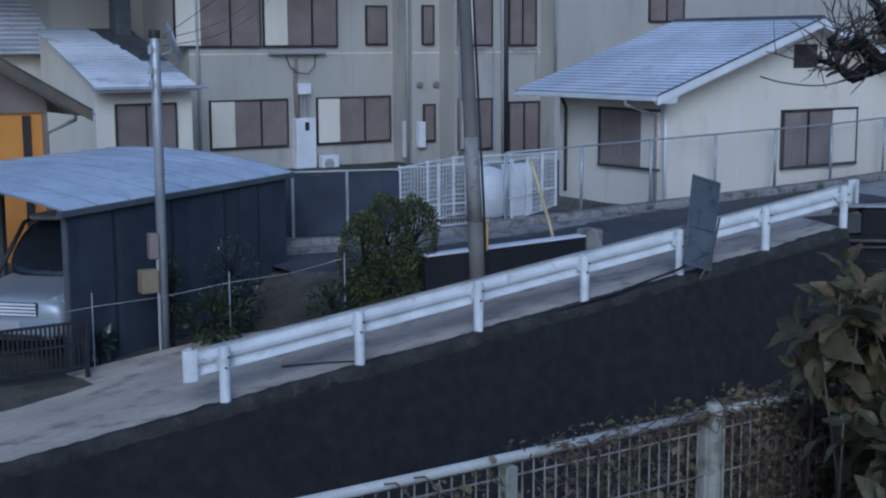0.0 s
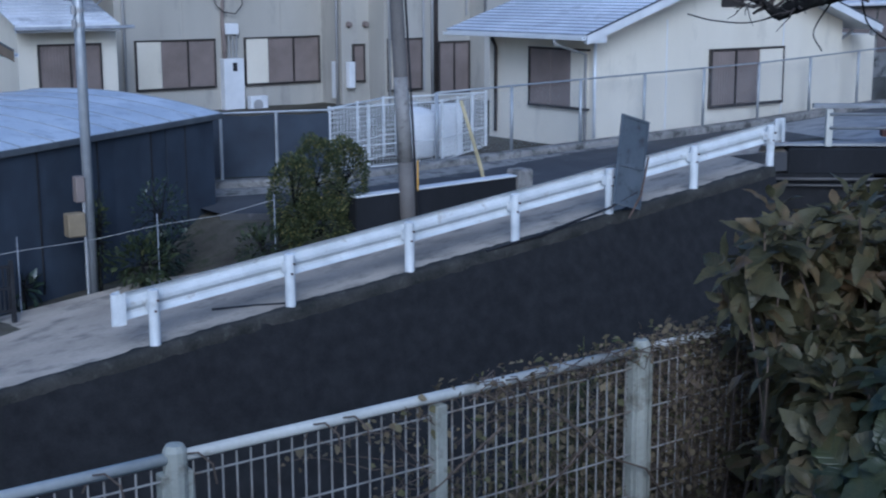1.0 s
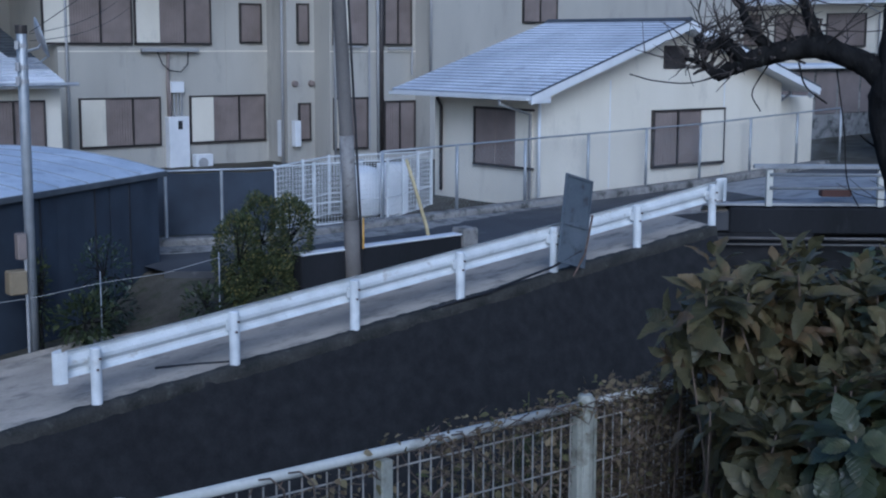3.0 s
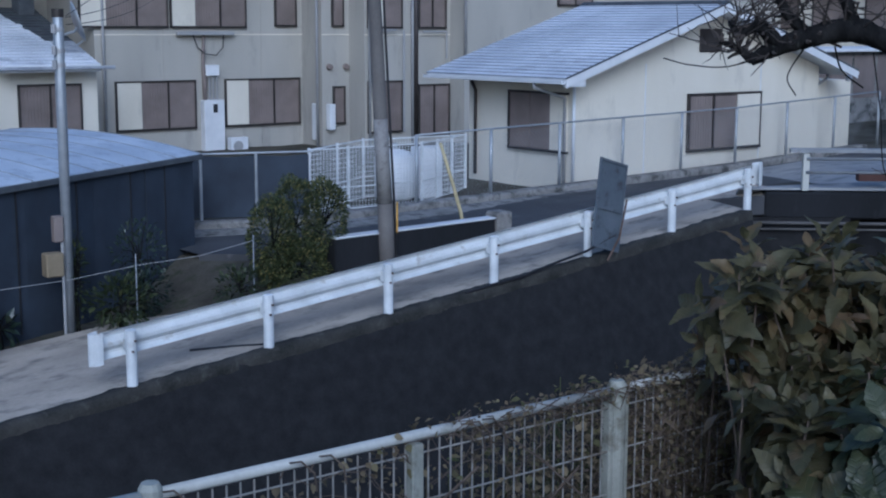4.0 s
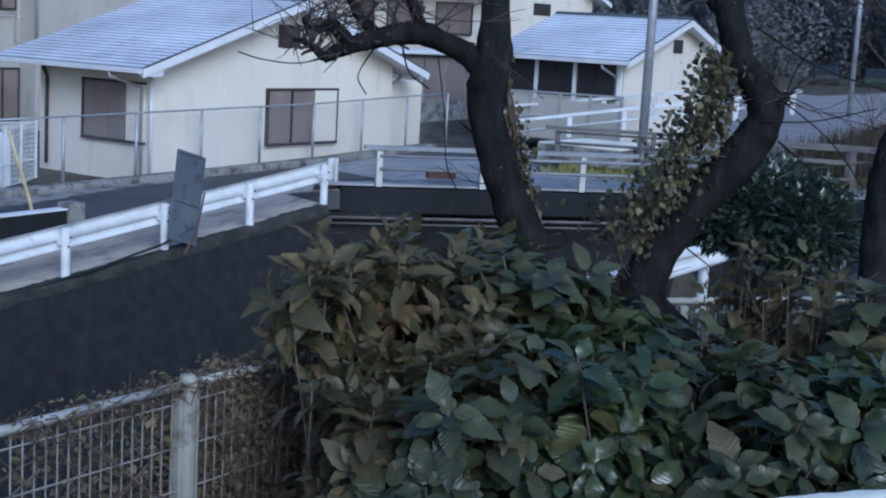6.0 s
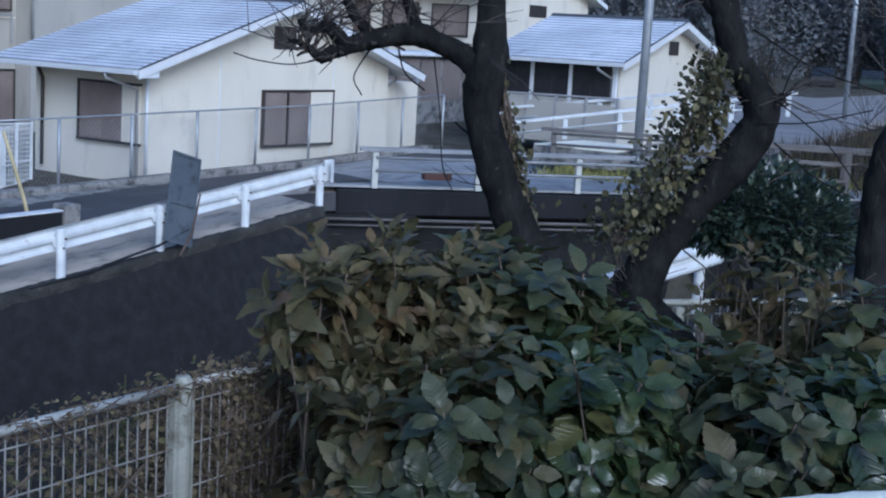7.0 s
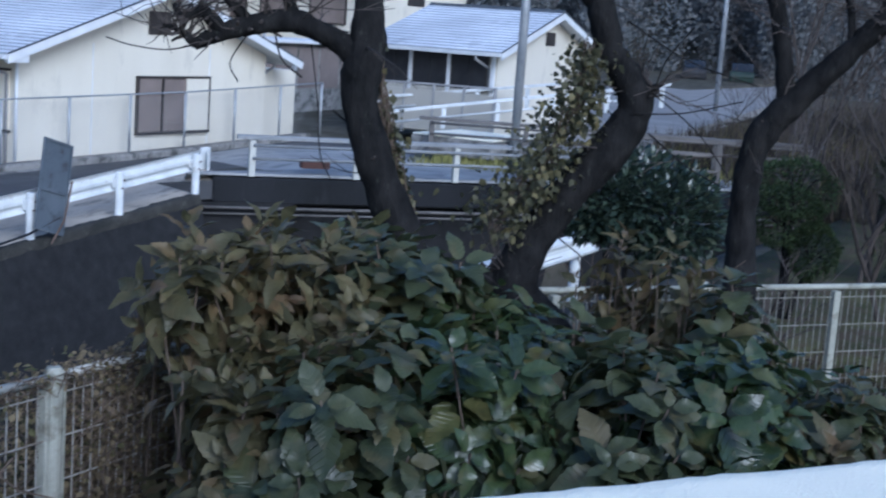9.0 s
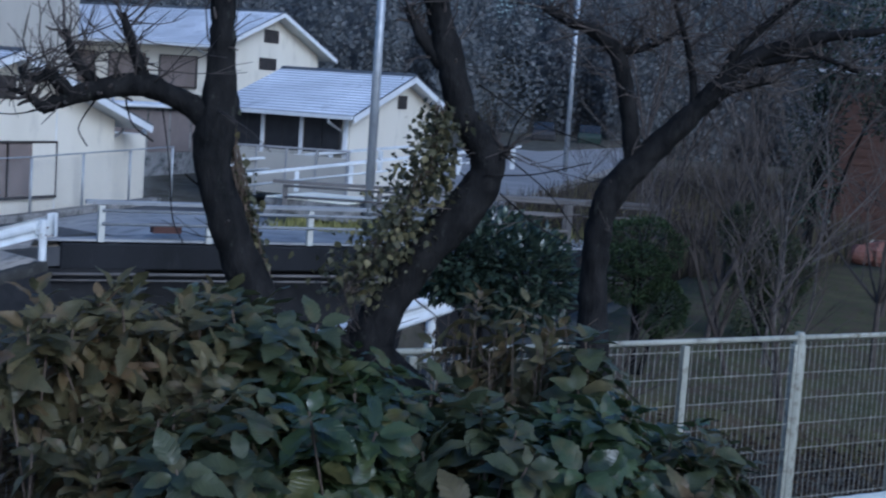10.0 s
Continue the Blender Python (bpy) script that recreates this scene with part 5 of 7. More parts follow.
# orange house on the far left
ORANGE = material("orange_render", (0.5, 0.22, 0.035), (0.62, 0.29, 0.06), 0.85, 1.2, 50, 0.1)
oh = gable_house("orange_house", "orange rendered house with a green-edged brown gable roof", 2.6, 8.5, 25.8, 32.0, 0.1, 3.27, 5.4, 0.65, 0.7, 0.3, 18, ORANGE, SNOW_ROOF, material("brown_green_board", (0.08, 0.075, 0.05), (0.16, 0.12, 0.09), 0.7, 3, 40, 0.1))
part("wall_post", Build().box(2.48, 2.63, -0.06, -0.003, -0.1, 3.1), BROWN, oh, "dark brown upright timber", bevel=0.01)
part("gable_panel", Build().prism([(-2.95, 3.15), (2.95, 3.15), (2.95, 3.5), (0, 5.1), (-2.95, 3.5)], -0.06, -0.004), SHUTTER, oh, "brown gable boarding")
part("corner_board", Build().box(2.86, 2.95, -0.07, -0.006, -0.1, 3.2), SHUTTER, oh, "brown corner board")
th = thing("tiled_house", "house behind with a frosted tiled roof", "house", (11.0, 42.0, 0.3))
part("wall", Build().box(-2.6, 4.4, 0.4, 8.0, -0.2, 4.1), WALL, th, "cream rendered wall")
for k in range(18):
    a, c = Vector((0, -0.3 + 0.26 * k, 3.95 + 0.15 * k)), Vector((0, -0.3 + 0.26 * k + 0.31, 3.95 + 0.15 * k + 0.17))
    part("tile_course", Build().add([(x, q.y, q.z + dz) for x in (-3.2, 4.8 - 0.02 * k) for q, dz in ((a, 0), (c, 0), (c, 0.02), (a, 0.07))], [(0, 1, 2, 3), (7, 6, 5, 4), (0, 4, 5, 1), (1, 5, 6, 2), (2, 6, 7, 3), (3, 7, 4, 0)]), SNOW_ROOF, th)
part("ridge", Build().tube([(-3.2, 4.4, 6.68), (4.45, 4.4, 6.68)], 0.12, 8), SLATE, th)
part("hip", Build().tube([(4.8, -0.3, 4.05), (4.45, 4.4, 6.7)], 0.07, 8), SLATE, th)

# ---- parapet by the camera ----
par = thing("parapet", "white parapet with a thin rough cover of snow", "parapet", (2.98, 0.75, 2.99))
pd = Matrix.Rotation(math.atan2(-0.84, 1.18), 4, "Z")
part("wall", Build().box(-4.0, 4.0, -0.45, 0.0, -1.2, 0.56, pd), material("white_render", (0.7, 0.72, 0.74), (0.8, 0.81, 0.82), 0.85, 2, 60, 0.1), par)
b = Build()
nu, nv = 180, 12
for j in range(nv + 1):
    for i in range(nu + 1):
        u, v = -4 + 8 * i / nu, -0.46 + 0.47 * j / nv + (0.012 * noise.noise((i * 0.9, j, 3)) if j == nv else 0)
        z = 0.56 + (0.03 + 0.004 * noise.noise((u * 6, v * 6, 1)) + 0.005 * noise.noise((u * 40, v * 40, 4))) * (1 if 0 < j < nv else 0.3)
        b.v.append(tuple(pd @ Vector((u, v, z))))
b.f = [(j * (nu + 1) + i, j * (nu + 1) + i + 1, (j + 1) * (nu + 1) + i + 1, (j + 1) * (nu + 1) + i) for j in range(nv) for i in range(nu)]
part("snow_cover", b, SNOW, par, "thin rough snow", smooth=True)

tagged(part("floor_balcony", Build().box(-4.0, 4.0, -4.6, -0.452, -0.42, -0.26, Matrix.Translation((2.98, 0.75, 2.99)) @ pd), COPING), "plain grey balcony floor behind the parapet", "floor", kind="structure")

# ---- foliage ----
def leaf_material(name, dark, light, old, old_at=0.8, rough=0.45, spec=0.5, veins=False):
    """Leaf paint that differs from leaf to leaf, with a share of old leaves."""
    m = bpy.data.materials.new(name)
    m.use_nodes = True
    n, l = m.node_tree.nodes, m.node_tree.links
    bs = n["Principled BSDF"]
    geo, info = n.new("ShaderNodeNewGeometry"), n.new("ShaderNodeObjectInfo")
    add = n.new("ShaderNodeMath")
    add.operation = "ADD"
    l.new(geo.outputs["Random Per Island"], add.inputs[0])
    l.new(info.outputs["Random"], add.inputs[1])
    wrap = n.new("ShaderNodeMath")
    wrap.operation = "FRACT"
    l.new(add.outputs[0], wrap.inputs[0])
    tone = n.new("ShaderNodeValToRGB")
    e = tone.color_ramp.elements
    e[0].color, e[1].color = (*dark, 1), (*old, 1)
    mid = tone.color_ramp.elements.new(old_at - 0.06)
    mid.color = (*light, 1)
    e[2].position = min(1.0, old_at + 0.1)
    l.new(wrap.outputs[0], tone.inputs[0])
    tex = n.new("ShaderNodeTexNoise")
    tex.inputs["Scale"].default_value, tex.inputs["Detail"].default_value = 14, 4
    l.new(geo.outputs["Position"], tex.inputs[0])
    mul = n.new("ShaderNodeMix")
    mul.data_type, mul.blend_type = "RGBA", "MULTIPLY"
    mul.inputs[0].default_value = 0.62
    l.new(tone.outputs[0], mul.inputs[6])
    l.new(tex.outputs[0], mul.inputs[7])
    if veins:
        blot, cut = n.new("ShaderNodeTexNoise"), n.new("ShaderNodeMapRange")
        blot.inputs["Scale"].default_value, blot.inputs["Detail"].default_value = 9, 5
        l.new(geo.outputs["Position"], blot.inputs[0])
        cut.inputs["From Min"].default_value, cut.inputs["From Max"].default_value, cut.inputs["To Max"].default_value = 0.52, 0.72, 0.75
        l.new(blot.outputs[0], cut.inputs[0])
        rust = n.new("ShaderNodeMix")
        rust.data_type = "RGBA"
        rust.inputs[7].default_value = (*old, 1)
        l.new(cut.outputs[0], rust.inputs[0])
        l.new(tone.outputs[0], rust.inputs[6])
        l.new(rust.outputs[2], mul.inputs[6])
    l.new(mul.outputs[2], bs.inputs["Base Color"])
    bs.inputs["Roughness"].default_value, bs.inputs["Specular IOR Level"].default_value = rough, spec
    k = n.new("ShaderNodeBump")
    k.inputs["Strength"].default_value, k.inputs["Distance"].default_value = 0.3, 0.004
    l.new(tex.outputs[0], k.inputs["Height"])
    l.new(k.outputs[0], bs.inputs["Normal"])
    if veins:
        at, split = n.new("ShaderNodeAttribute"), n.new("ShaderNodeSeparateXYZ")
        at.attribute_name = "leaf_place"
        l.new(at.outputs["Vector"], split.inputs[0])

        def sums(kind, a, c):
            q = n.new("ShaderNodeMath")
            q.operation = kind
            for place, item in ((0, a), (1, c)):
                if isinstance(item, (int, float)):
                    q.inputs[place].default_value = item
                else:
                    l.new(item, q.inputs[place])
            return q.outputs[0]

        side = sums("ABSOLUTE", split.outputs[1], 0)
        wave = sums("SINE", sums("MULTIPLY", sums("SUBTRACT", split.outputs[0], sums("MULTIPLY", side, 0.75)), 46), 0)
        ribs = sums("POWER", sums("MULTIPLY_ADD", wave, 0.5), 1)
        ribs.node.inputs[0].links[0].from_node.inputs[2].default_value = 0.5
        ribs.node.inputs[1].default_value = 14
        mid = sums("LESS_THAN", side, 0.014)
        vein = sums("MAXIMUM", ribs, mid)
        pale = n.new("ShaderNodeMix")
        pale.data_type, pale.blend_type = "RGBA", "ADD"
        l.new(sums("MULTIPLY", vein, 0.22), pale.inputs[0])
        l.new(mul.outputs[2], pale.inputs[6])
        pale.inputs[7].default_value = (0.05, 0.06, 0.025, 1)
        l.new(pale.outputs[2], bs.inputs["Base Color"])
        ridge = sums("MULTIPLY_ADD", vein, -1.0)
        l.new(tex.outputs[0], ridge.node.inputs[2])
        l.new(ridge, k.inputs["Height"])
        k.inputs["Strength"].default_value = 0.5
    thin, both = n.new("ShaderNodeBsdfTranslucent"), n.new("ShaderNodeMixShader")
    l.new(mul.outputs[2], thin.inputs[0])
    both.inputs[0].default_value = 0.38
    l.new(bs.outputs[0], both.inputs[1])
    l.new(thin.outputs[0], both.inputs[2])
    l.new(both.outputs[0], n["Material Output"].inputs[0])
    return m


HYD_GREEN = leaf_material("hydrangea_green", (0.046, 0.072, 0.028), (0.125, 0.175, 0.064), (0.22, 0.18, 0.06), 0.95, 0.26, 0.8, True)
HYD_OLIVE = leaf_material("hydrangea_turning", (0.1, 0.098, 0.048), (0.23, 0.2, 0.092), (0.25, 0.16, 0.08), 0.88, 0.45, 0.45, True)
HYD_MIXED = leaf_material("hydrangea_half_turned", (0.06, 0.078, 0.038), (0.155, 0.175, 0.08), (0.21, 0.17, 0.075), 0.92, 0.34, 0.6, True)
HEDGE = leaf_material("hedge_leaf", (0.05, 0.072, 0.032), (0.17, 0.195, 0.075), (0.44, 0.39, 0.13), 0.82)
SHRUB = leaf_material("shrub_leaf", (0.035, 0.052, 0.022), (0.095, 0.12, 0.048), (0.15, 0.15, 0.05), 0.94)
CAMELLIA = leaf_material("camellia_leaf", (0.034, 0.054, 0.038), (0.1, 0.138, 0.092), (0.14, 0.16, 0.1), 0.93, 0.24, 0.8)
IVY = leaf_material("ivy_leaf", (0.05, 0.055, 0.03), (0.19, 0.18, 0.095), (0.3, 0.26, 0.12), 0.84, 0.5, 0.4)
DRY = leaf_material("dry_vine_leaf", (0.2, 0.155, 0.1), (0.42, 0.34, 0.2), (0.24, 0.23, 0.11), 0.8, 0.8, 0.2)
CLIPPED = leaf_material("clipped_leaf", (0.045, 0.075, 0.03), (0.09, 0.125, 0.05), (0.12, 0.14, 0.06), 0.94, 0.6, 0.25)
# distance haze is mixed into these leaf colours, so they are pale blue-grey
WOOD_HAZED = leaf_material("hazed_wood_leaf", (0.23, 0.25, 0.265), (0.31, 0.33, 0.34), (0.33, 0.33, 0.325), 0.8, 0.95, 0.05)
LITTER = leaf_material("leaf_litter", (0.035, 0.027, 0.022), (0.1, 0.072, 0.05), (0.16, 0.13, 0.07), 0.85, 0.85, 0.2)


def leaf_shape(long, wide, fold=0.25, droop=0.25, rows=5, teeth=0.0):
    """A pointed oval leaf along +x, folded at its middle and drooping to the tip."""
    v, f = [], []
    for i in range(rows + 1):
        t = i / rows
        w = wide / 2 * math.sin(math.pi * min(1, (t * 0.96 + 0.03) ** 0.78)) ** 0.95 * (1 + teeth * (i % 2 * 2 - 1))
        x, z = long * t, -droop * long * t * t
        v += [(x, -w, z + fold * w), (x, 0, z), (x, w, z + fold * w)]
    for i in range(rows):
        k = 3 * i
        f += [(k, k + 3, k + 4, k + 1), (k + 1, k + 4, k + 5, k + 2)]
    return v, f


def crumpled_leaf(long, wide, fold, droop, seed, rows=9, teeth=0.05):
    """A broad toothed leaf along +x with a cupped blade, a wavy margin and a drooping, twisted tip."""
    rr = random.Random(seed)
    v, f = [], []
    a, c, tw, hook = rr.uniform(0, 6.28), rr.uniform(0, 6.28), rr.uniform(-0.5, 0.5), rr.uniform(0.6, 1.7)
    for i in range(rows + 1):
        t = i / rows
        w = wide / 2 * math.sin(math.pi * min(1, (t * 0.96 + 0.03) ** 0.8)) ** 0.9 * (1 + teeth * (i % 2 * 2 - 1))
        y0, z0 = 0.05 * math.sin(2.2 * t + a), -droop * hook * long * t ** 2.2
        for side in (-1, -0.5, 0, 0.5, 1):
            wave = 0.045 * abs(side) * math.sin(9 * t + (a if side < 0 else c)) * math.sin(math.pi * t)
            v.append((long * t, y0 + w * side, z0 + fold * w * (abs(side) ** 1.0) * (1.3 - 0.9 * abs(side) * t) + wave + tw * t * w * side))
    for i in range(rows):
        for k in range(4):
            n = 5 * i + k
            f.append((n, n + 5, n + 6, n + 1))
    return v, f


LEAVES = {"broad": leaf_shape(1, 0.62, 0.24, 0.17, 10, 0.05), "narrow": leaf_shape(1, 0.44, 0.32, 0.18, 8, 0.05), "small": leaf_shape(1, 0.5, 0.2, 0.2, 2), "ivy": leaf_shape(1, 0.85, 0.15, 0.3, 3)}


def leaf_pose(at, way, size, rng, roll=0.4, face=(0, 0, 1)):
    """A matrix that sets a leaf at a point, growing along way, its face up as far as it goes."""
    x = Vector(way).normalized()
    z = (Vector(face) + Vector((rng.uniform(-roll, roll), rng.uniform(-roll, roll), 0)))
    y = z.cross(x)
    if y.length < 0.05:
        y = Vector((0, 1, 0))
    y.normalize()
    z = x.cross(y)
    return Matrix(((x.x * size, y.x * size, z.x * size, at[0]), (x.y * size, y.y * size, z.y * size, at[1]), (x.z * size, y.z * size, z.z * size, at[2]), (0, 0, 0, 1)))


def mark_leaves(me, cut):
    """Give each vertex its place along and across its own leaf, for the veins."""
    count = len(me.vertices) // len(cut[0])
    a = me.attributes.new("leaf_place", "FLOAT_VECTOR", "POINT")
    a.data.foreach_set("vector", [c for q in cut[0] for c in q] * count)
    return me


BROAD = [crumpled_leaf(1, 0.6, 0.2, 0.2, 10 + k, 12, 0.07) for k in range(6)]
NARROW = [crumpled_leaf(1, 0.48, 0.3, 0.2, 30 + k, 12, 0.07) for k in range(6)]


def hydrangea(label, at, crown, radii, shoots, mat, seed, size=(0.1, 0.205), singles=18):
    """A hydrangea: stems from the ground to shoots over a round crown, each with pairs of drooping leaves under a rosette."""
    rng = random.Random(seed)
    h = thing("hydrangea", label, "shrub", at, "hydrangeas")
    foliage, stems = Build(), Build()
    c = Vector(crown) - Vector(at)
    old = mat is HYD_OLIVE
    cuts = NARROW if old else BROAD
    leaf_meshes = [mark_leaves(raw(Build().add(*cut), "leaf", mat, True), cuts[0]) for cut in cuts]
    placed = []
    for s in range(shoots):
        a, e = rng.uniform(0, 2 * math.pi), math.asin(rng.uniform(-0.75, 1.0))
        out = Vector((math.cos(a) * math.cos(e), math.sin(a) * math.cos(e), math.sin(e)))
        tip = c + Vector((out.x * radii[0], out.y * radii[1], out.z * radii[2])) * rng.uniform(0.66, 1.14)
        root = Vector((rng.uniform(-0.24, 0.24), rng.uniform(-0.24, 0.24), 0))
        if s % 2 == 0:
            bend = root.lerp(tip, 0.5) + Vector((rng.uniform(-0.07, 0.07), rng.uniform(-0.07, 0.07), 0.06))
            stems.tube([root, root.lerp(bend, 0.5) + Vector((rng.uniform(-0.03, 0.03), rng.uniform(-0.03, 0.03), 0)), bend, tip], [0.007, 0.0065, 0.0055, 0.004], 5, False)
            for k in range(6):
                a = rng.uniform(0, 6.28)
                way = Vector((math.cos(a), math.sin(a), rng.uniform(-0.7, 0.2)))
                p = bend.lerp(tip, rng.uniform(-0.3, 0.75)) + way * 0.015
                placed.append((rng.random(), leaf_pose(p, way, rng.uniform(*size) * 0.9, rng, 0.5)))
        axis = (out * 0.9 + Vector((rng.uniform(-0.3, 0.3), rng.uniform(-0.3, 0.3), 0.6))).normalized()
        u = axis.orthogonal().normalized()
        w = axis.cross(u)
        n = rng.randint(9, 13) if old else rng.randint(8, 11)
        big = rng.uniform(0.75, 1.2)
        turn0 = rng.uniform(0, 6.28)
        for k in range(n):
            young = k / n
            b2 = turn0 + math.pi * (k % 2) + 1.57 * (k // 2) + rng.uniform(-0.35, 0.35)
            lift = (1.6 if old else 0.85) * young ** 1.4 - (0.2 if old else 0.28) * (1 - young) + rng.uniform(-0.15, 0.15)
            way = u * math.cos(b2) + w * math.sin(b2) + axis * lift
            p = tip - axis * (0.13 if old else 0.08) * (1 - young) + way * 0.02
            m = leaf_pose(p, way, rng.uniform(*size) * big * (0.88 if old else 1.02) * (0.45 + 0.65 * (1 - young) ** 0.6), rng, 0.3, axis)
            placed.append((rng.random(), m))
    placed.sort(key=lambda q: q[0])
    for i, (pick, m) in enumerate(placed):
        kind = int(pick * 6000) % 6
        if i < singles:
            ob = new("leaf", leaf_meshes[kind])
            ob.parent = h
            ob.matrix_basis = m
        else:
            foliage.add([m @ Vector(p) for p in cuts[kind][0]], cuts[kind][1])
    tagged(part("foliage", mark_leaves(raw(foliage, "foliage", mat, True), cuts[0]), mat, h), kind="stuff")
    tagged(part("stem_mass", raw(stems, "stem_mass", TWIG), TWIG, h, "thin brown stems"), kind="stuff")
    return h


def crown_bush(name, label, at, blobs, count, mat, seed, size=(0.05, 0.09), shape="small", group="", inner=0.35):
    """A bush: short trunk, limbs to each lobe, and small leaves scattered through the outer part of the lobes."""
    rng = random.Random(seed)
    h = thing(name, label, "shrub", at, group)
    wood, leaves = Build(), Build()
    lv, lf = LEAVES[shape]
    for c, r in blobs:
        c = Vector(c)
        wood.tube([(0, 0, -0.1), (c.x * 0.4, c.y * 0.4, c.z * 0.45), tuple(c)], [0.05, 0.035, 0.012], 6, False)
        for k in range(10):
            a, e = rng.uniform(0, 6.28), rng.uniform(-0.6, 1.4)
            q = c + Vector((math.cos(a) * math.cos(e) * r[0], math.sin(a) * math.cos(e) * r[1], math.sin(e) * r[2])) * 0.95
            wood.tube([c * 0.9, c.lerp(q, 0.55) + Vector((0, 0, 0.03)), q], [0.014, 0.009, 0.004], 4, False)
        for k in range(count):
            a, e = rng.uniform(0, 6.28), math.asin(rng.uniform(-1, 1))
            d = Vector((math.cos(a) * math.cos(e), math.sin(a) * math.cos(e), math.sin(e)))
            lump = 1 + 0.22 * noise.noise((d.x * 2.3 + seed, d.y * 2.3, d.z * 2.3 + c.x))
            p = c + Vector((d.x * r[0], d.y * r[1], d.z * r[2])) * (inner + (1 - inner) * rng.random() ** 0.5) * lump
            m = leaf_pose(p, d + Vector((rng.uniform(-0.7, 0.7), rng.uniform(-0.7, 0.7), rng.uniform(-0.2, 0.6))), rng.uniform(*size), rng, 0.8)
            leaves.add([m @ Vector(q) for q in lv], lf)
    tagged(part("wood", raw(wood, "wood", BARK), BARK, h, "dark branches"), kind="stuff")
    tagged(part("foliage", raw(leaves, "foliage", mat), mat, h), kind="stuff")
    return h


# hydrangeas in the yard before the camera: crown centre, radii, turning or green
HYD = [((4.32, 3.18, 3.14), (0.33, 0.32, 0.36), 30, 1), ((4.55, 3.05, 3.2), (0.45, 0.4, 0.43), 42, 1), ((4.95, 2.85, 3.1), (0.42, 0.4, 0.42), 38, 1), ((5.25, 3.2, 3.08), (0.4, 0.4, 0.4), 32, 1),
       ((4.05, 2.72, 2.9), (0.36, 0.36, 0.38), 34, 1), ((4.0, 2.45, 3.0), (0.43, 0.42, 0.42), 42, 0), ((4.4, 2.3, 3.02), (0.45, 0.42, 0.42), 44, 0), ((4.85, 2.25, 2.95), (0.45, 0.42, 0.4), 42, 0),
       ((4.75, 1.75, 2.95), (0.45, 0.42, 0.4), 44, 0), ((5.15, 1.5, 2.95), (0.45, 0.42, 0.4), 42, 0), ((5.5, 1.95, 2.85), (0.42, 0.42, 0.4), 38, 0), ((3.42, 2.2, 2.58), (0.38, 0.38, 0.36), 38, 0),
       ((3.75, 1.9, 2.62), (0.42, 0.4, 0.38), 42, 0), ((4.2, 1.6, 2.66), (0.42, 0.4, 0.38), 42, 0), ((4.6, 1.25, 2.66), (0.42, 0.4, 0.38), 38, 0), ((5.6, 1.2, 2.8), (0.4, 0.4, 0.38), 32, 0),
       ((5.64, 2.01, 2.81), (0.42, 0.42, 0.38), 30, 0),
       ((5.59, 1.52, 2.86), (0.42, 0.42, 0.36), 32, 0),
       ((6.1, 2.05, 3.3), (0.24, 0.24, 0.32), 15, 1),
       ((5.83, 1.41, 2.87), (0.36, 0.36, 0.32), 26, 0),
       ((5.43, 2.31, 2.91), (0.42, 0.42, 0.38), 30, 0),
       ((6.12, 2.33, 3.27), (0.2, 0.2, 0.32), 11, 1),
       ((5.95, 1.72, 3.2), (0.22, 0.22, 0.3), 12, 2),
       ((5.47, 1.17, 2.90), (0.3, 0.3, 0.24), 20, 1),
       ((5.14, 2.56, 3.08), (0.4, 0.4, 0.36), 28, 0)]
HYD += [((3.7, 2.6, 2.64), (0.28, 0.28, 0.32), 22, 1), ((3.72, 2.78, 2.86), (0.2, 0.2, 0.28), 14, 1), ((3.95, 2.98, 3.0), (0.2, 0.2, 0.26), 12, 1), ((3.4, 2.3, 2.5), (0.3, 0.3, 0.3), 24, 1), ((4.08, 3.32, 3.36), (0.24, 0.22, 0.28), 11, 1), ((4.5, 3.3, 3.38), (0.34, 0.3, 0.3), 18, 1)]
LABELS = ("hydrangea with broad dark green leaves in the yard", "hydrangea with turning olive and rust leaves by the fence", "hydrangea with half-turned olive green leaves in the yard")
for i, (c, r, n, turning) in enumerate(HYD):
    c = (c[0], c[1], c[2] + (0.09 if turning and c[1] > 2.6 else 0.0))
    turning = 2 if (turning == 0 and i % 5 in (0, 3)) or (turning == 1 and i in (2, 3, 24)) else turning
    hydrangea(LABELS[turning], (c[0], c[1], 1.88), c, r, n, (HYD_GREEN, HYD_OLIVE, HYD_MIXED)[turning], 100 + i)

# rank weeds on the bank behind the mesh fence
rng = random.Random(78)
WEED = leaf_material("weed_leaf", (0.12, 0.11, 0.06), (0.3, 0.25, 0.14), (0.17, 0.19, 0.075), 0.75, 0.8, 0.2)
weeds, (lv, lf) = Build(), LEAVES["small"]
for k in range(900):
    x, y = 2.7 + 2.9 * rng.random() ** 0.8, rng.uniform(3.74, 4.18)
    top = rng.uniform(0.3, 1.12) * min(1.0, 0.55 + (x - 2.7) * 0.5)
    q = Vector((x + rng.gauss(0, 0.09), min(4.22, max(3.72, y + rng.gauss(0, 0.07))), 1.9 + top))
    weeds.tube([(x, y, 1.85), q], [0.0035, 0.0018], 3, False)
    for j in range(16):
        p = Vector((x, y, 1.9)).lerp(q, rng.uniform(0.15, 1)) + Vector((rng.gauss(0, 0.035), rng.gauss(0, 0.02), rng.gauss(0, 0.02)))
        m = leaf_pose((p.x, max(3.7, p.y), p.z), (rng.uniform(-1, 1), rng.uniform(-1, 1), rng.uniform(-0.8, 0.6)), rng.uniform(0.02, 0.06), rng, 1.0)
        weeds.add([m @ Vector(c) for c in lv], lf)
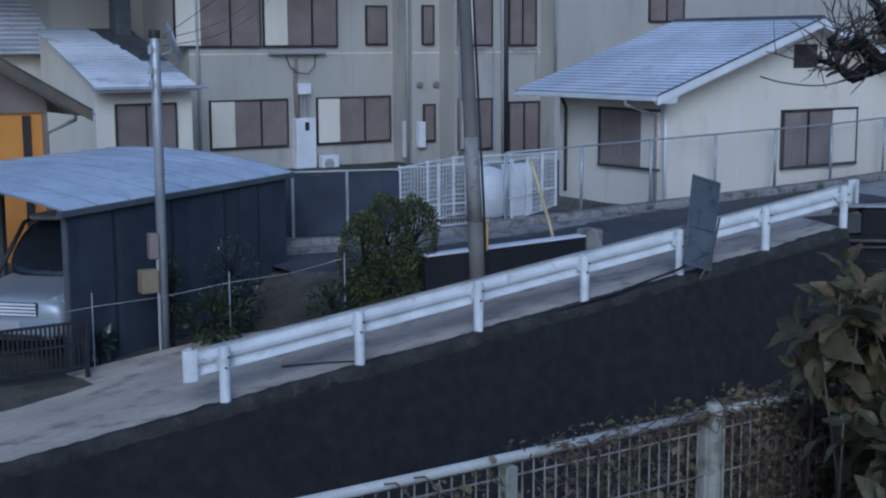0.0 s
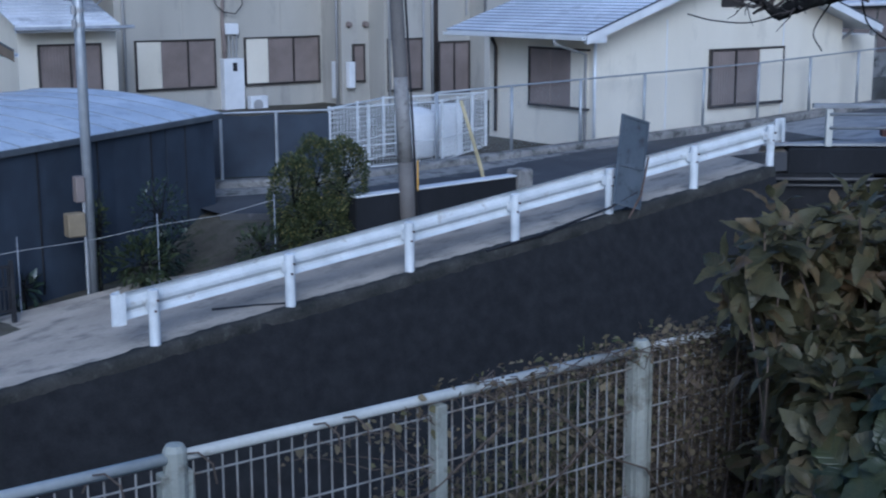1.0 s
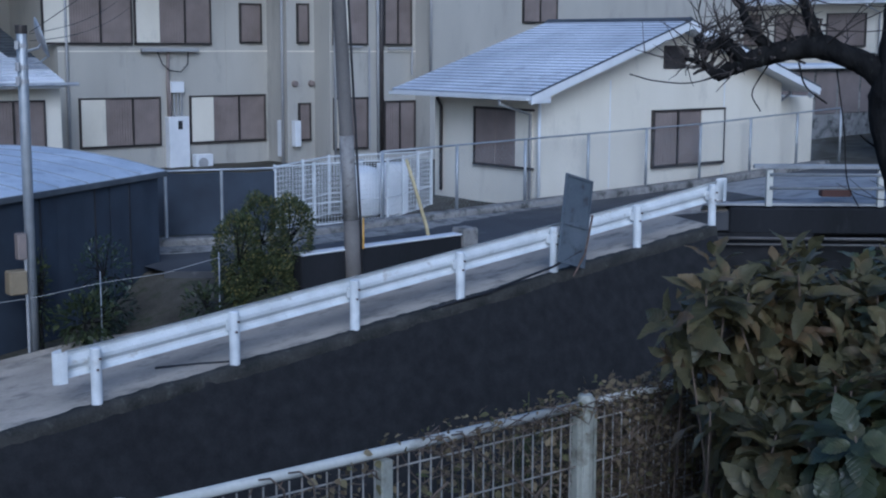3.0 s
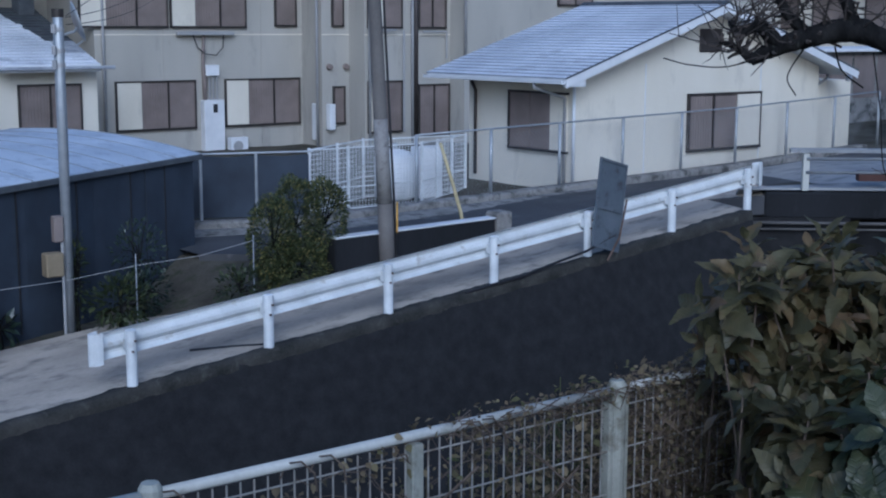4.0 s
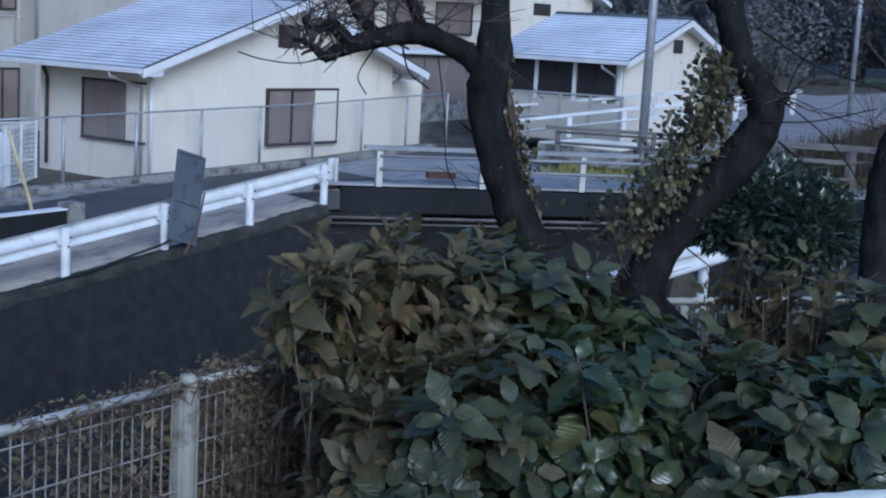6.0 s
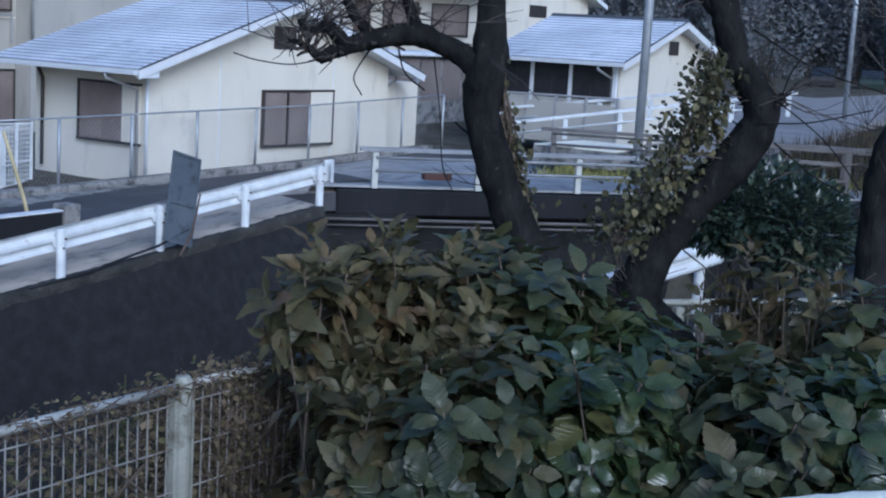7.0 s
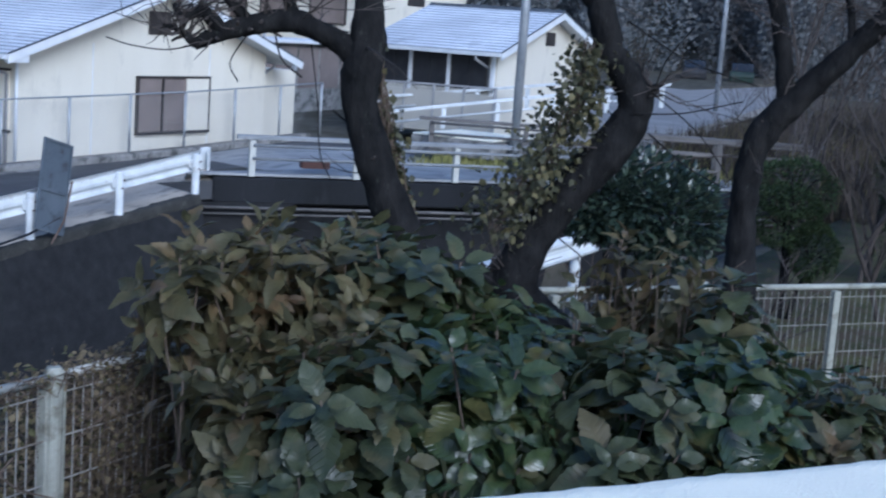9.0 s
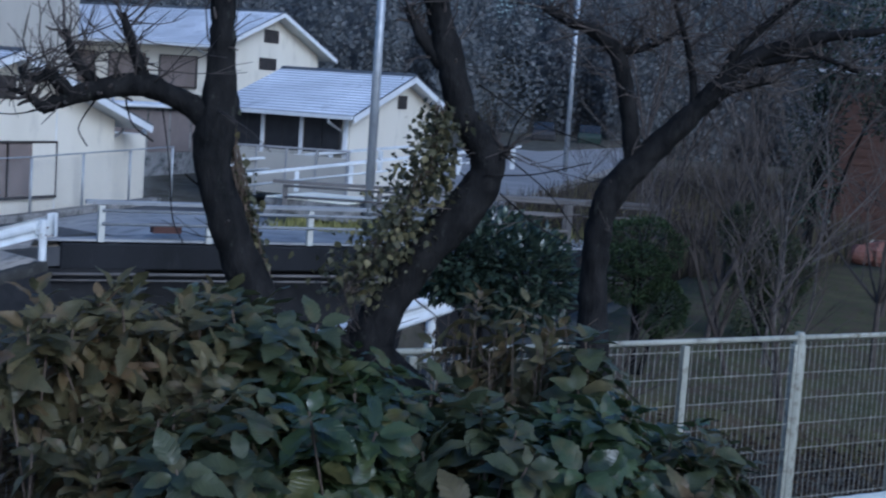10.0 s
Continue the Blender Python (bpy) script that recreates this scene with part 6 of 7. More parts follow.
tagged(new("weeds", raw(weeds, "weeds", WEED)), "rank brown and olive weeds behind the mesh fence", "weeds", kind="stuff")

# bare stems between the trees and the side fence
rng = random.Random(77)
dead = thing("dead_shrub", "bare reddish brown stems beside the side fence", "shrub", (6.12, 2.18, 1.9))
twigs = Build()
for k in range(46):
    x, y = rng.uniform(-0.2, 0.2), rng.uniform(-0.4, 0.25)
    top = rng.uniform(1.1, 1.62)
    q = Vector((x + rng.gauss(0, 0.12), y + rng.gauss(0, 0.12), top))
    m = Vector((x, y, 0)).lerp(q, 0.6) + Vector((rng.gauss(0, 0.04), rng.gauss(0, 0.04), 0))
    twigs.tube([(x, y, -0.05), m, q], [0.006, 0.005, 0.0025], 4, False)
    for j in range(3):
        p = m.lerp(q, rng.uniform(0, 0.9))
        twigs.tube([p, p + Vector((rng.gauss(0, 0.07), rng.gauss(0, 0.07), rng.uniform(0.03, 0.16)))], [0.003, 0.0018], 3, False)
tagged(part("stem_mass", raw(twigs, "stem_mass", TWIG), TWIG, dead, "thin branching stems"), kind="stuff")

# hedge and shrubs by the lane
crown_bush("hedge_bush", "clipped evergreen bush with yellowish tips on the bank", (10.95, 17.75, 0.45), [((-0.3, 0, 0.8), (0.36, 0.4, 0.7)), ((0.2, 0.1, 1.08), (0.4, 0.4, 0.66)), ((0.74, 0.1, 1.0), (0.34, 0.38, 0.66)), ((0.0, -0.1, 0.4), (0.6, 0.42, 0.45))], 4200, HEDGE, 21, (0.04, 0.07), "small", "lane shrubs", 0.7)
crown_bush("shrub", "low leafy shrub beside the lane", (8.35, 18.2, 0.05), [((0, 0, 0.45), (0.45, 0.4, 0.4))], 500, SHRUB, 22, (0.07, 0.14), "small", "lane shrubs")
crown_bush("shrub", "thin dark shrub against the carport net", (9.0, 18.9, 0.05), [((0, 0, 1.0), (0.45, 0.4, 0.55)), ((0.1, 0, 0.45), (0.4, 0.3, 0.4))], 420, CAMELLIA, 23, (0.06, 0.1), "small", "lane shrubs")
crown_bush("shrub", "low green shrub at the foot of the bank", (10.0, 17.6, 0.2), [((0, 0, 0.4), (0.4, 0.35, 0.32))], 420, SHRUB, 24, (0.06, 0.12), "small", "lane shrubs")
crown_bush("shrub", "climbing plant round the foot of the steel pole", (7.95, 18.85, 0.0), [((0, 0, 0.8), (0.18, 0.16, 0.7))], 260, SHRUB, 25, (0.06, 0.1), "small", "lane shrubs")
crown_bush("shrub", "small broad-leaved plant at the lane edge", (6.75, 18.75, 0.0), [((0, 0, 0.25), (0.22, 0.2, 0.25))], 40, CAMELLIA, 26, (0.15, 0.25), "small", "lane shrubs")
crown_bush("shrub", "low yellowish shrub on the low wall", (12.0, 17.75, 0.75), [((0, 0, 0.25), (0.4, 0.2, 0.22))], 200, SHRUB, 27, (0.05, 0.09), "small", "lane shrubs")
# garden beyond the side fence
crown_bush("camellia", "dark glossy camellia bush by the channel", (13.1, 5.0, 0.95), [((0, 0.0, 2.0), (0.85, 0.8, 0.5)), ((-0.1, 0.3, 1.95), (0.6, 0.45, 0.42)), ((0.2, -0.4, 1.8), (0.6, 0.5, 0.55))], 1900, CAMELLIA, 31, (0.08, 0.13), "small", "garden shrubs")
crown_bush("shrub", "round clipped dark green garden tree", (16.6, 4.25, 0.95), [((0, 0, 1.95), (0.52, 0.52, 0.36)), ((0.05, 0.1, 1.6), (0.45, 0.45, 0.4)), ((0.05, -0.3, 1.2), (0.3, 0.3, 0.35))], 3200, CLIPPED, 32, (0.035, 0.06), "small", "garden shrubs", 0.75)
crown_bush("shrub", "dark loose conifer-like shrub on the lawn", (20.0, 3.3, 1.2), [((0, 0, 0.75), (0.55, 0.6, 0.6)), ((0.1, 0.1, 1.4), (0.5, 0.5, 0.55)), ((0, 0.35, 1.7), (0.35, 0.35, 0.45)), ((0, -0.3, 1.2), (0.4, 0.4, 0.5))], 2600, SHRUB, 33, (0.04, 0.07), "small", "garden shrubs", 0.5)
crown_bush("shrub", "dark evergreen tree at the garden's edge", (29.6, 4.05, 1.4), [((0, 0, 2.0), (0.5, 0.55, 1.0)), ((0.1, 0.05, 3.2), (0.6, 0.6, 0.9)), ((0, -0.25, 4.4), (0.7, 0.9, 0.8)), ((0, -1.6, 5.2), (0.8, 1.2, 0.7)), ((0, -0.1, 5.6), (0.8, 1.0, 0.8))], 1100, CAMELLIA, 34, (0.09, 0.15), "small", "garden shrubs", 0.2)
crown_bush("shrub", "dark evergreen tree with hanging boughs beside the timber house", (28.0, 1.2, 1.4), [((0, 0.3, 4.4), (1.0, 1.2, 1.0)), ((0.2, 1.6, 4.7), (1.0, 1.2, 1.0)), ((0, 0.9, 3.5), (0.7, 1.0, 0.5))], 1700, CAMELLIA, 35, (0.08, 0.14), "small", "garden shrubs", 0.2)

# ---- trees in the yard ----
def limb_tree(label, limbs, seed, twig_count, ivy=None, ivy_count=0):
    """A bare tree from limbs given as lists of (point, radius); thin twigs fork from the thinner limbs."""
    rng = random.Random(seed)
    at = limbs[0][0][0]
    t = thing("tree", label, "tree", (at[0], at[1], 1.88), "yard trees")
    o = t.location
    twigs = Build()
    for n, limb in enumerate(limbs):
        pts, radii = [], []
        for i in range(len(limb) - 1):
            (p, r), (q, s) = limb[i], limb[i + 1]
            p, q = Vector(p), Vector(q)
            before = Vector(limb[i - 1][0]) if i else p * 2 - q
            after = Vector(limb[i + 2][0]) if i + 2 < len(limb) else q * 2 - p
            for k in range(9):
                f = k / 9
                w = 0.5 * (2 * p + (q - before) * f + (2 * before - 5 * p + 4 * q - after) * f * f + (3 * p - before - 3 * q + after) * f ** 3)
                g = noise.noise_vector(w * 3.1) * (r * 0.28)
                pts.append(w + g - o)
                radii.append((r + (s - r) * f) * (1 + 0.14 * noise.noise(w * 5.0) + 0.1 * noise.noise(w * 17.0)))
        pts.append(Vector(limb[-1][0]) - o)
        radii.append(limb[-1][1])
        thick = limb[0][1]
        b = Build().tube(pts, [max(0.0032, r) for r in radii], 20 if thick > 0.04 else 9)
        b.v = [Vector(q) + noise.noise_vector(Vector(q) * 16) * min(0.011, thick * 0.16) + noise.noise_vector(Vector(q) * 47) * min(0.005, thick * 0.09) for q in b.v]
        part("trunk" if n == 0 else "limb", b, BARK, t, smooth=True)
        for k in range(16 if thick > 0.02 else 0):
            i = rng.randrange(len(pts) // 5, len(pts))
            d = Vector((rng.uniform(-1, 1), rng.uniform(-1, 1), rng.uniform(-0.5, 1))).normalized()
            p = pts[i] + d * radii[i] * 0.7
            e = d + Vector((rng.uniform(-0.6, 0.6), rng.uniform(-0.6, 0.6), rng.uniform(-0.2, 0.6)))
            long = rng.uniform(0.02, 0.075)
            r = rng.uniform(0.004, 0.009)
            twigs.tube([p, p + d * long * 0.6, p + d * long * 0.6 + e * long * 0.5], [r * 1.3, r, r * 0.7], 5)
        for k in range(0 if limb[0][1] < 0.015 else twig_count if n else twig_count // 3):
            i = rng.randrange(len(pts) // 4, len(pts))
            p = pts[i]
            way = Vector((rng.uniform(-1, 1), rng.uniform(-1, 1), rng.uniform(-0.35, 1))).normalized()
            long = rng.uniform(0.2, 0.9) * (0.6 + 0.4 * (n == 0))
            line = [p]
            for j in range(4):
                way = (way + Vector((rng.uniform(-0.35, 0.35), rng.uniform(-0.35, 0.35), rng.uniform(-0.2, 0.3)))).normalized()
                line.append(line[-1] + way * long / 4)
            twigs.tube(line, [0.0055, 0.0046, 0.0036, 0.0026, 0.0016], 4, False)
            for j in range(2):
                a = line[rng.randrange(1, 4)]
                w2 = (way + Vector((rng.uniform(-0.9, 0.9), rng.uniform(-0.9, 0.9), rng.uniform(-0.5, 0.6)))).normalized()
                twigs.tube([a, a + w2 * 0.1, a + w2 * 0.2 + Vector((0, 0, rng.uniform(-0.04, 0.04)))], [0.003, 0.0022, 0.0014], 3, False)
    tagged(part("twig_mass", raw(twigs, "twig_mass", DARK_TWIG), DARK_TWIG, t, "thin bare twigs"), kind="stuff")
    if ivy:
        leaves, vine = Build(), Build()
        lv, lf = LEAVES["ivy"]
        for a, c, wide, share in ivy:
            a, c = Vector(a) - o, Vector(c) - o
            for k in range(int(ivy_count * share)):
                f = rng.random()
                if noise.noise((f * 9, a.x * 5, k % 3)) < -0.05:
                    continue
                p = a.lerp(c, f) + Vector((rng.gauss(0, wide), rng.gauss(0, wide), rng.gauss(0, wide * 0.6)))
                m = leaf_pose(p, (rng.uniform(-1, 1), rng.uniform(-1, 0.3), rng.uniform(-1, 0.2)), rng.uniform(0.016, 0.05), rng, 1.0)
                leaves.add([m @ Vector(q) for q in lv], lf)
            for k in range(12):
                line, off = [], Vector((rng.gauss(0, wide * 0.45), rng.gauss(0, wide * 0.45), 0))
                for f in range(9):
                    off = off * 0.85 + Vector((rng.gauss(0, 0.014), rng.gauss(0, 0.014), rng.gauss(0, 0.008)))
                    line.append(a.lerp(c, f / 8) + off)
                vine.tube(line, 0.0034, 4, False)
        tagged(part("ivy", raw(leaves, "ivy", IVY), IVY, t, "yellowing ivy leaves"), kind="stuff")
        tagged(part("vine", raw(vine, "vine", TWIG), TWIG, t, "dry vine stems"), kind="stuff")
    return t


limb_tree("bare dark tree with one long crooked limb and sparse ivy", [
    [((5.62, 3.21, 3.16), 0.112), ((5.64, 3.30, 3.51), 0.096), ((5.60, 3.44, 3.85), 0.090), ((5.57, 3.53, 4.11), 0.087), ((5.58, 3.54, 4.35), 0.094), ((5.59, 3.52, 4.65), 0.067), ((5.57, 3.52, 4.96), 0.054)],
    [((5.57, 3.55, 4.33), 0.067), ((5.47, 3.69, 4.44), 0.056), ((5.38, 3.83, 4.49), 0.052), ((5.28, 3.96, 4.45), 0.049), ((5.19, 4.08, 4.40), 0.040), ((5.10, 4.18, 4.34), 0.027)],
    [((5.19, 4.07, 4.40), 0.036), ((5.13, 4.15, 4.50), 0.031), ((5.07, 4.22, 4.46), 0.018), ((5.04, 4.25, 4.53), 0.011)],
    [((5.40, 3.81, 4.49), 0.036), ((5.37, 3.85, 4.62), 0.031), ((5.32, 3.90, 4.80), 0.018)],
    [((5.27, 3.98, 4.46), 0.027), ((5.21, 4.06, 4.56), 0.025), ((5.16, 4.11, 4.71), 0.018)],
    [((5.11, 4.17, 4.34), 0.022), ((5.07, 4.23, 4.40), 0.016), ((5.01, 4.29, 4.43), 0.009)],
    [((5.35, 3.89, 4.41), 0.0044), ((5.37, 3.86, 4.30), 0.0039), ((5.43, 3.78, 4.22), 0.0044)],
    [((5.45, 3.75, 4.38), 0.0039), ((5.47, 3.71, 4.11), 0.0028), ((5.47, 3.68, 3.87), 0.0022), ((5.49, 3.62, 3.74), 0.0018)],
    [((5.57, 3.54, 3.99), 0.0044), ((5.53, 3.62, 4.05), 0.0050), ((5.51, 3.65, 4.08), 0.0033)],
    [((5.14, 4.16, 4.35), 0.0044), ((5.04, 4.28, 4.31), 0.0033), ((4.93, 4.40, 4.32), 0.0028), ((4.85, 4.49, 4.35), 0.0018)],
    [((5.27, 4.00, 4.40), 0.0044), ((5.22, 4.05, 4.27), 0.0028), ((5.25, 4.02, 4.18), 0.0018)]], 51, 15,
          [((5.70, 3.54, 4.36), (5.73, 3.34, 3.52), 0.028, 0.5), ((5.68, 3.49, 4.12), (5.74, 3.35, 3.6), 0.045, 0.5)], 620)
limb_tree("bare dark tree bent in a bow and hung with yellowing ivy", [
    [((6.27, 2.76, 2.93), 0.170), ((6.24, 2.95, 3.20), 0.125), ((6.32, 2.91, 3.48), 0.105), ((6.42, 2.75, 3.76), 0.101), ((6.50, 2.61, 3.96), 0.100), ((6.55, 2.52, 4.15), 0.098), ((6.54, 2.55, 4.30), 0.090), ((6.50, 2.66, 4.49), 0.077), ((6.46, 2.74, 4.73), 0.072), ((6.41, 2.82, 5.06), 0.059)],
    [((6.27, 2.89, 3.19), 0.085), ((6.21, 3.03, 3.24), 0.064), ((6.16, 3.13, 3.27), 0.042)],
    [((6.55, 2.52, 4.22), 0.051), ((6.58, 2.45, 4.26), 0.038), ((6.58, 2.44, 4.28), 0.026)],
    [((6.47, 2.73, 4.65), 0.042), ((6.41, 2.86, 4.81), 0.034), ((6.36, 2.94, 4.97), 0.026)],
    [((6.49, 2.41, 4.26), 0.0044), ((6.56, 2.18, 4.08), 0.0033), ((6.60, 2.00, 3.86), 0.0033)],
    [((6.44, 2.55, 4.60), 0.0044), ((6.54, 2.26, 4.43), 0.0033), ((6.65, 1.93, 4.33), 0.0033)],
    [((6.48, 2.41, 4.06), 0.0050), ((6.54, 2.21, 3.91), 0.0039), ((6.59, 2.02, 3.82), 0.0028)],
    [((6.45, 2.49, 4.15), 0.0039), ((6.54, 2.26, 4.17), 0.0039), ((6.63, 1.99, 4.25), 0.0022)],
    [((6.49, 2.40, 4.27), 0.0039), ((6.51, 2.36, 4.42), 0.0039), ((6.55, 2.25, 4.59), 0.0022)]], 52, 14,
          [((6.42, 2.73, 4.48), (6.39, 2.77, 4.09), 0.07, 0.35), ((6.38, 2.80, 4.17), (6.27, 2.94, 3.68), 0.085, 0.4), ((6.28, 2.95, 3.79), (6.18, 3.08, 3.52), 0.1, 0.25)], 3300)
limb_tree("bare dark tree with a leaning trunk and spreading limbs", [
    [((6.94, 2.00, 2.82), 0.114), ((7.03, 2.04, 3.29), 0.084), ((7.07, 2.06, 3.66), 0.075), ((7.10, 2.06, 3.93), 0.075), ((7.14, 1.98, 4.13), 0.077), ((7.18, 1.84, 4.31), 0.070), ((7.22, 1.68, 4.49), 0.062), ((7.26, 1.51, 4.68), 0.055), ((7.28, 1.35, 4.84), 0.044), ((7.32, 1.12, 4.94), 0.031), ((7.37, 0.71, 5.02), 0.018)],
    [((7.16, 1.92, 4.21), 0.048), ((7.15, 1.97, 4.51), 0.048), ((7.13, 2.03, 4.78), 0.044), ((7.09, 2.14, 4.92), 0.040), ((7.04, 2.29, 4.98), 0.026), ((6.98, 2.44, 5.05), 0.018)],
    [((7.11, 2.08, 4.82), 0.026), ((7.16, 1.91, 4.86), 0.018), ((7.19, 1.74, 4.95), 0.011)],
    [((7.24, 1.63, 4.54), 0.026), ((7.22, 1.66, 4.77), 0.020), ((7.18, 1.75, 5.06), 0.013), ((7.14, 1.85, 5.29), 0.009)],
    [((7.26, 1.52, 4.66), 0.031), ((7.26, 1.45, 4.85), 0.026), ((7.28, 1.29, 5.03), 0.018), ((7.30, 1.06, 5.24), 0.011)],
    [((7.25, 1.58, 4.62), 0.022), ((7.28, 1.38, 4.69), 0.018), ((7.31, 1.24, 4.73), 0.009)],
    [((7.29, 1.33, 4.82), 0.026), ((7.33, 1.06, 4.87), 0.018), ((7.37, 0.83, 4.80), 0.011)]], 53, 34)

# bare brown trees and twiggy growth in the garden
def bare_tree(label, at, height, seed, spread=0.9, mat=None, first=0.07):
    """A slender bare tree: limbs forking twice into fine twigs."""
    rng = random.Random(seed)
    t = thing("bare_tree", label, "tree", at, "bare garden trees")
    wood, fine = Build(), Build()

    def grow(p, way, long, r, depth):
        line, w = [p], way
        for k in range(4):
            w = (w + Vector((rng.uniform(-0.22, 0.22), rng.uniform(-0.22, 0.22), 0.06))).normalized()
            line.append(line[-1] + w * long / 4)
        (wood if depth < 2 else fine).tube(line, [r, r * 0.88, r * 0.76, r * 0.64, r * 0.5], 8 if depth == 0 else 5 if depth == 1 else 3, False)
        if depth < 3:
            for k in range(5 if depth else 6):
                q = line[rng.randrange(1 if depth else 2, 5)]
                w2 = (w + Vector((rng.uniform(-spread, spread), rng.uniform(-spread, spread), rng.uniform(-0.2, 0.5)))).normalized()
                grow(q, w2, long * rng.uniform(0.45, 0.7), r * 0.45, depth + 1)

    grow(Vector((0, 0, -0.1)), Vector((0, 0, 1)), height * 0.55, first, 0)
    part("trunk", raw(wood, "trunk", mat or TWIG), mat or TWIG, t)
    tagged(part("twig_mass", raw(fine, "twig_mass", mat or TWIG), mat or TWIG, t, "fine bare twigs"), kind="stuff")
    return t


for i, (x, y, z, hh, s) in enumerate(((19.3, 3.95, 1.2, 4.2, 0.9), (17.3, 3.2, 1.0, 3.2, 0.9), (20.5, 4.0, 1.0, 3.8, 1.0), (19.0, 1.6, 1.1, 4.5, 1.1), (22.0, 5.5, 1.2, 3.5, 1.0), (15.2, 2.2, 1.0, 3.0, 1.1), (25.5, 4.6, 1.3, 5.0, 1.0), (13.6, 3.6, 0.95, 2.2, 1.2), (24.0, 2.0, 1.3, 6.0, 1.1), (27.0, 6.5, 1.4, 6.5, 1.0), (30.0, 7.5, 1.5, 8.0, 1.0), (34.0, 9.0, 1.6, 9.0, 0.9), (21.0, 0.6, 1.2, 5.5, 1.1), (38.0, 6.5, 1.7, 10.0, 0.9), (41.0, 10.5, 1.8, 10.0, 0.9))):
    bare_tree("slender bare brown tree in the garden", (x, y, z), hh, 70 + i, s, DARK_TWIG, 0.045)
TWIG_GREY = material("grey_twig", (0.05, 0.044, 0.04), (0.115, 0.102, 0.092), 0.9, 8, 50, 0.3)
for i, (x, y, hh) in enumerate(((16.4, 2.4, 5.2), (18.2, 2.9, 5.6), (22.5, 3.0, 6.5), (20.0, 5.0, 5.0))):
    bare_tree("bare grey tree with many arching twigs in the garden", (x, y, ground_z(x, y)), hh, 170 + i, 1.2, TWIG_GREY, 0.024)
for i in range(16):
    x, y = 25.5 + (i * 37 % 11) * 0.85, 5.0 + (i * 53 % 16) * 0.32 + (i % 3) * 0.6
    bare_tree("low thicket of bare brown twigs on the bank", (x, y, ground_z(x, y)), 2.4 + (i % 4) * 0.5, 120 + i, 1.1, DARK_TWIG, 0.022)
for i, (x, y) in enumerate(((33.6, 2.95), (33.9, 2.3), (33.3, 3.3))):
    r = thing("garden_rock", "rough red-brown garden rock on the lawn", "rock", (x, y, 1.5), "garden rocks")
    b = Build().ball((0, 0, 0.15), 0.5 - 0.08 * i, 12, 8, 0.7)
    b.v = [tuple(Vector(p) * (1 + 0.25 * noise.noise(Vector(p) * 4 + Vector((i * 3, 0, 0))))) for p in b.v]
    part("stone", b, material("rock_%d" % i, (0.1, 0.04, 0.03), (0.22, 0.11, 0.085), 0.9, 5, 40, 0.6), r)
b = Build()
for j in range(9):
    for i in range(15):
        x, y = 14.5 + i * 1.2, -3 + j * 1.1
        b.v.append((x, y, 1.24 + 0.02 * (x - 14) + 0.05 * noise.noise((x, y, 5))))
b.f = [(j * 15 + i, j * 15 + i + 1, (j + 1) * 15 + i + 1, (j + 1) * 15 + i) for j in range(8) for i in range(14)]
lawn = tagged(part("lawn", b, LAWN, smooth=True), "short dull green winter lawn", "lawn", kind="structure")
lawn.modifiers.new("thick", "SOLIDIFY").thickness = 0.4
rng = random.Random(5)
b = Build()
for k in range(7000):
    x, y = rng.uniform(14.6, 30), rng.uniform(-2.5, 5.6)
    z = 1.24 + 0.02 * (x - 14)
    a, hgt = rng.uniform(0, 6.28), rng.uniform(0.03, 0.09)
    dx, dy = math.cos(a) * 0.006, math.sin(a) * 0.006
    b.add([(x - dx, y - dy, z - 0.05), (x + dx, y + dy, z - 0.05), (x + rng.uniform(-0.03, 0.03), y + rng.uniform(-0.03, 0.03), z + hgt)], [(0, 1, 2)])
tagged(new("grass", raw(b, "grass", LAWN)), "short winter grass on the lawn", "grass", kind="stuff")
# litter and dry growth behind the side fence
b = Build()
lv, lf = LEAVES["small"]
for k in range(9000):
    x, y = rng.uniform(7.6, 14.6), rng.uniform(-2.5, 4.1)
    up = rng.random() ** 3 * 0.35
    m = leaf_pose((x, y, ground_z(x, y) + 0.04 + up), (rng.uniform(-1, 1), rng.uniform(-1, 1), rng.uniform(-0.3, 0.4)), rng.uniform(0.05, 0.12), rng, 1.0)
    b.add([m @ Vector(q) for q in lv], lf)
for k in range(700):
    x, y = rng.uniform(8.2, 14.4), rng.uniform(-2.5, 4.0)
    z, h = ground_z(x, y), rng.uniform(0.2, 0.75)
    w = Vector((rng.uniform(-0.3, 0.3), rng.uniform(-0.3, 0.3), 1)) * h
    b.tube([(x, y, z - 0.05), Vector((x, y, z)) + w * 0.5, Vector((x, y, z)) + w + Vector((rng.gauss(0, 0.1), rng.gauss(0, 0.1), 0))], [0.006, 0.005, 0.003], 3, False)
tagged(new("leaf_litter", raw(b, "leaf_litter", LITTER)), "brown leaf litter and dry stems behind the fence", "litter", kind="stuff")
DRY_GRASS = leaf_material("dry_grass_blade", (0.06, 0.05, 0.042), (0.15, 0.12, 0.095), (0.17, 0.16, 0.08), 0.8, 0.9, 0.1)
# grass strips beyond the bridge
b = Build()
for k in range(5000):
    t = rng.random()
    x, y = 26.5 + 3.5 * rng.random() + 16 * t * (k % 2), 11.5 + 4 * rng.random() - 2.5 * (k % 2)
    z = 1.35 + 0.02 * (x - 26)
    a, hgt = rng.uniform(0, 6.28), rng.uniform(0.15, 0.4)
    dx, dy = math.cos(a) * 0.03, math.sin(a) * 0.03
    b.add([(x - dx, y - dy, z), (x + dx, y + dy, z), (x + rng.uniform(-0.1, 0.1), y + rng.uniform(-0.1, 0.1), z + hgt)], [(0, 1, 2)])
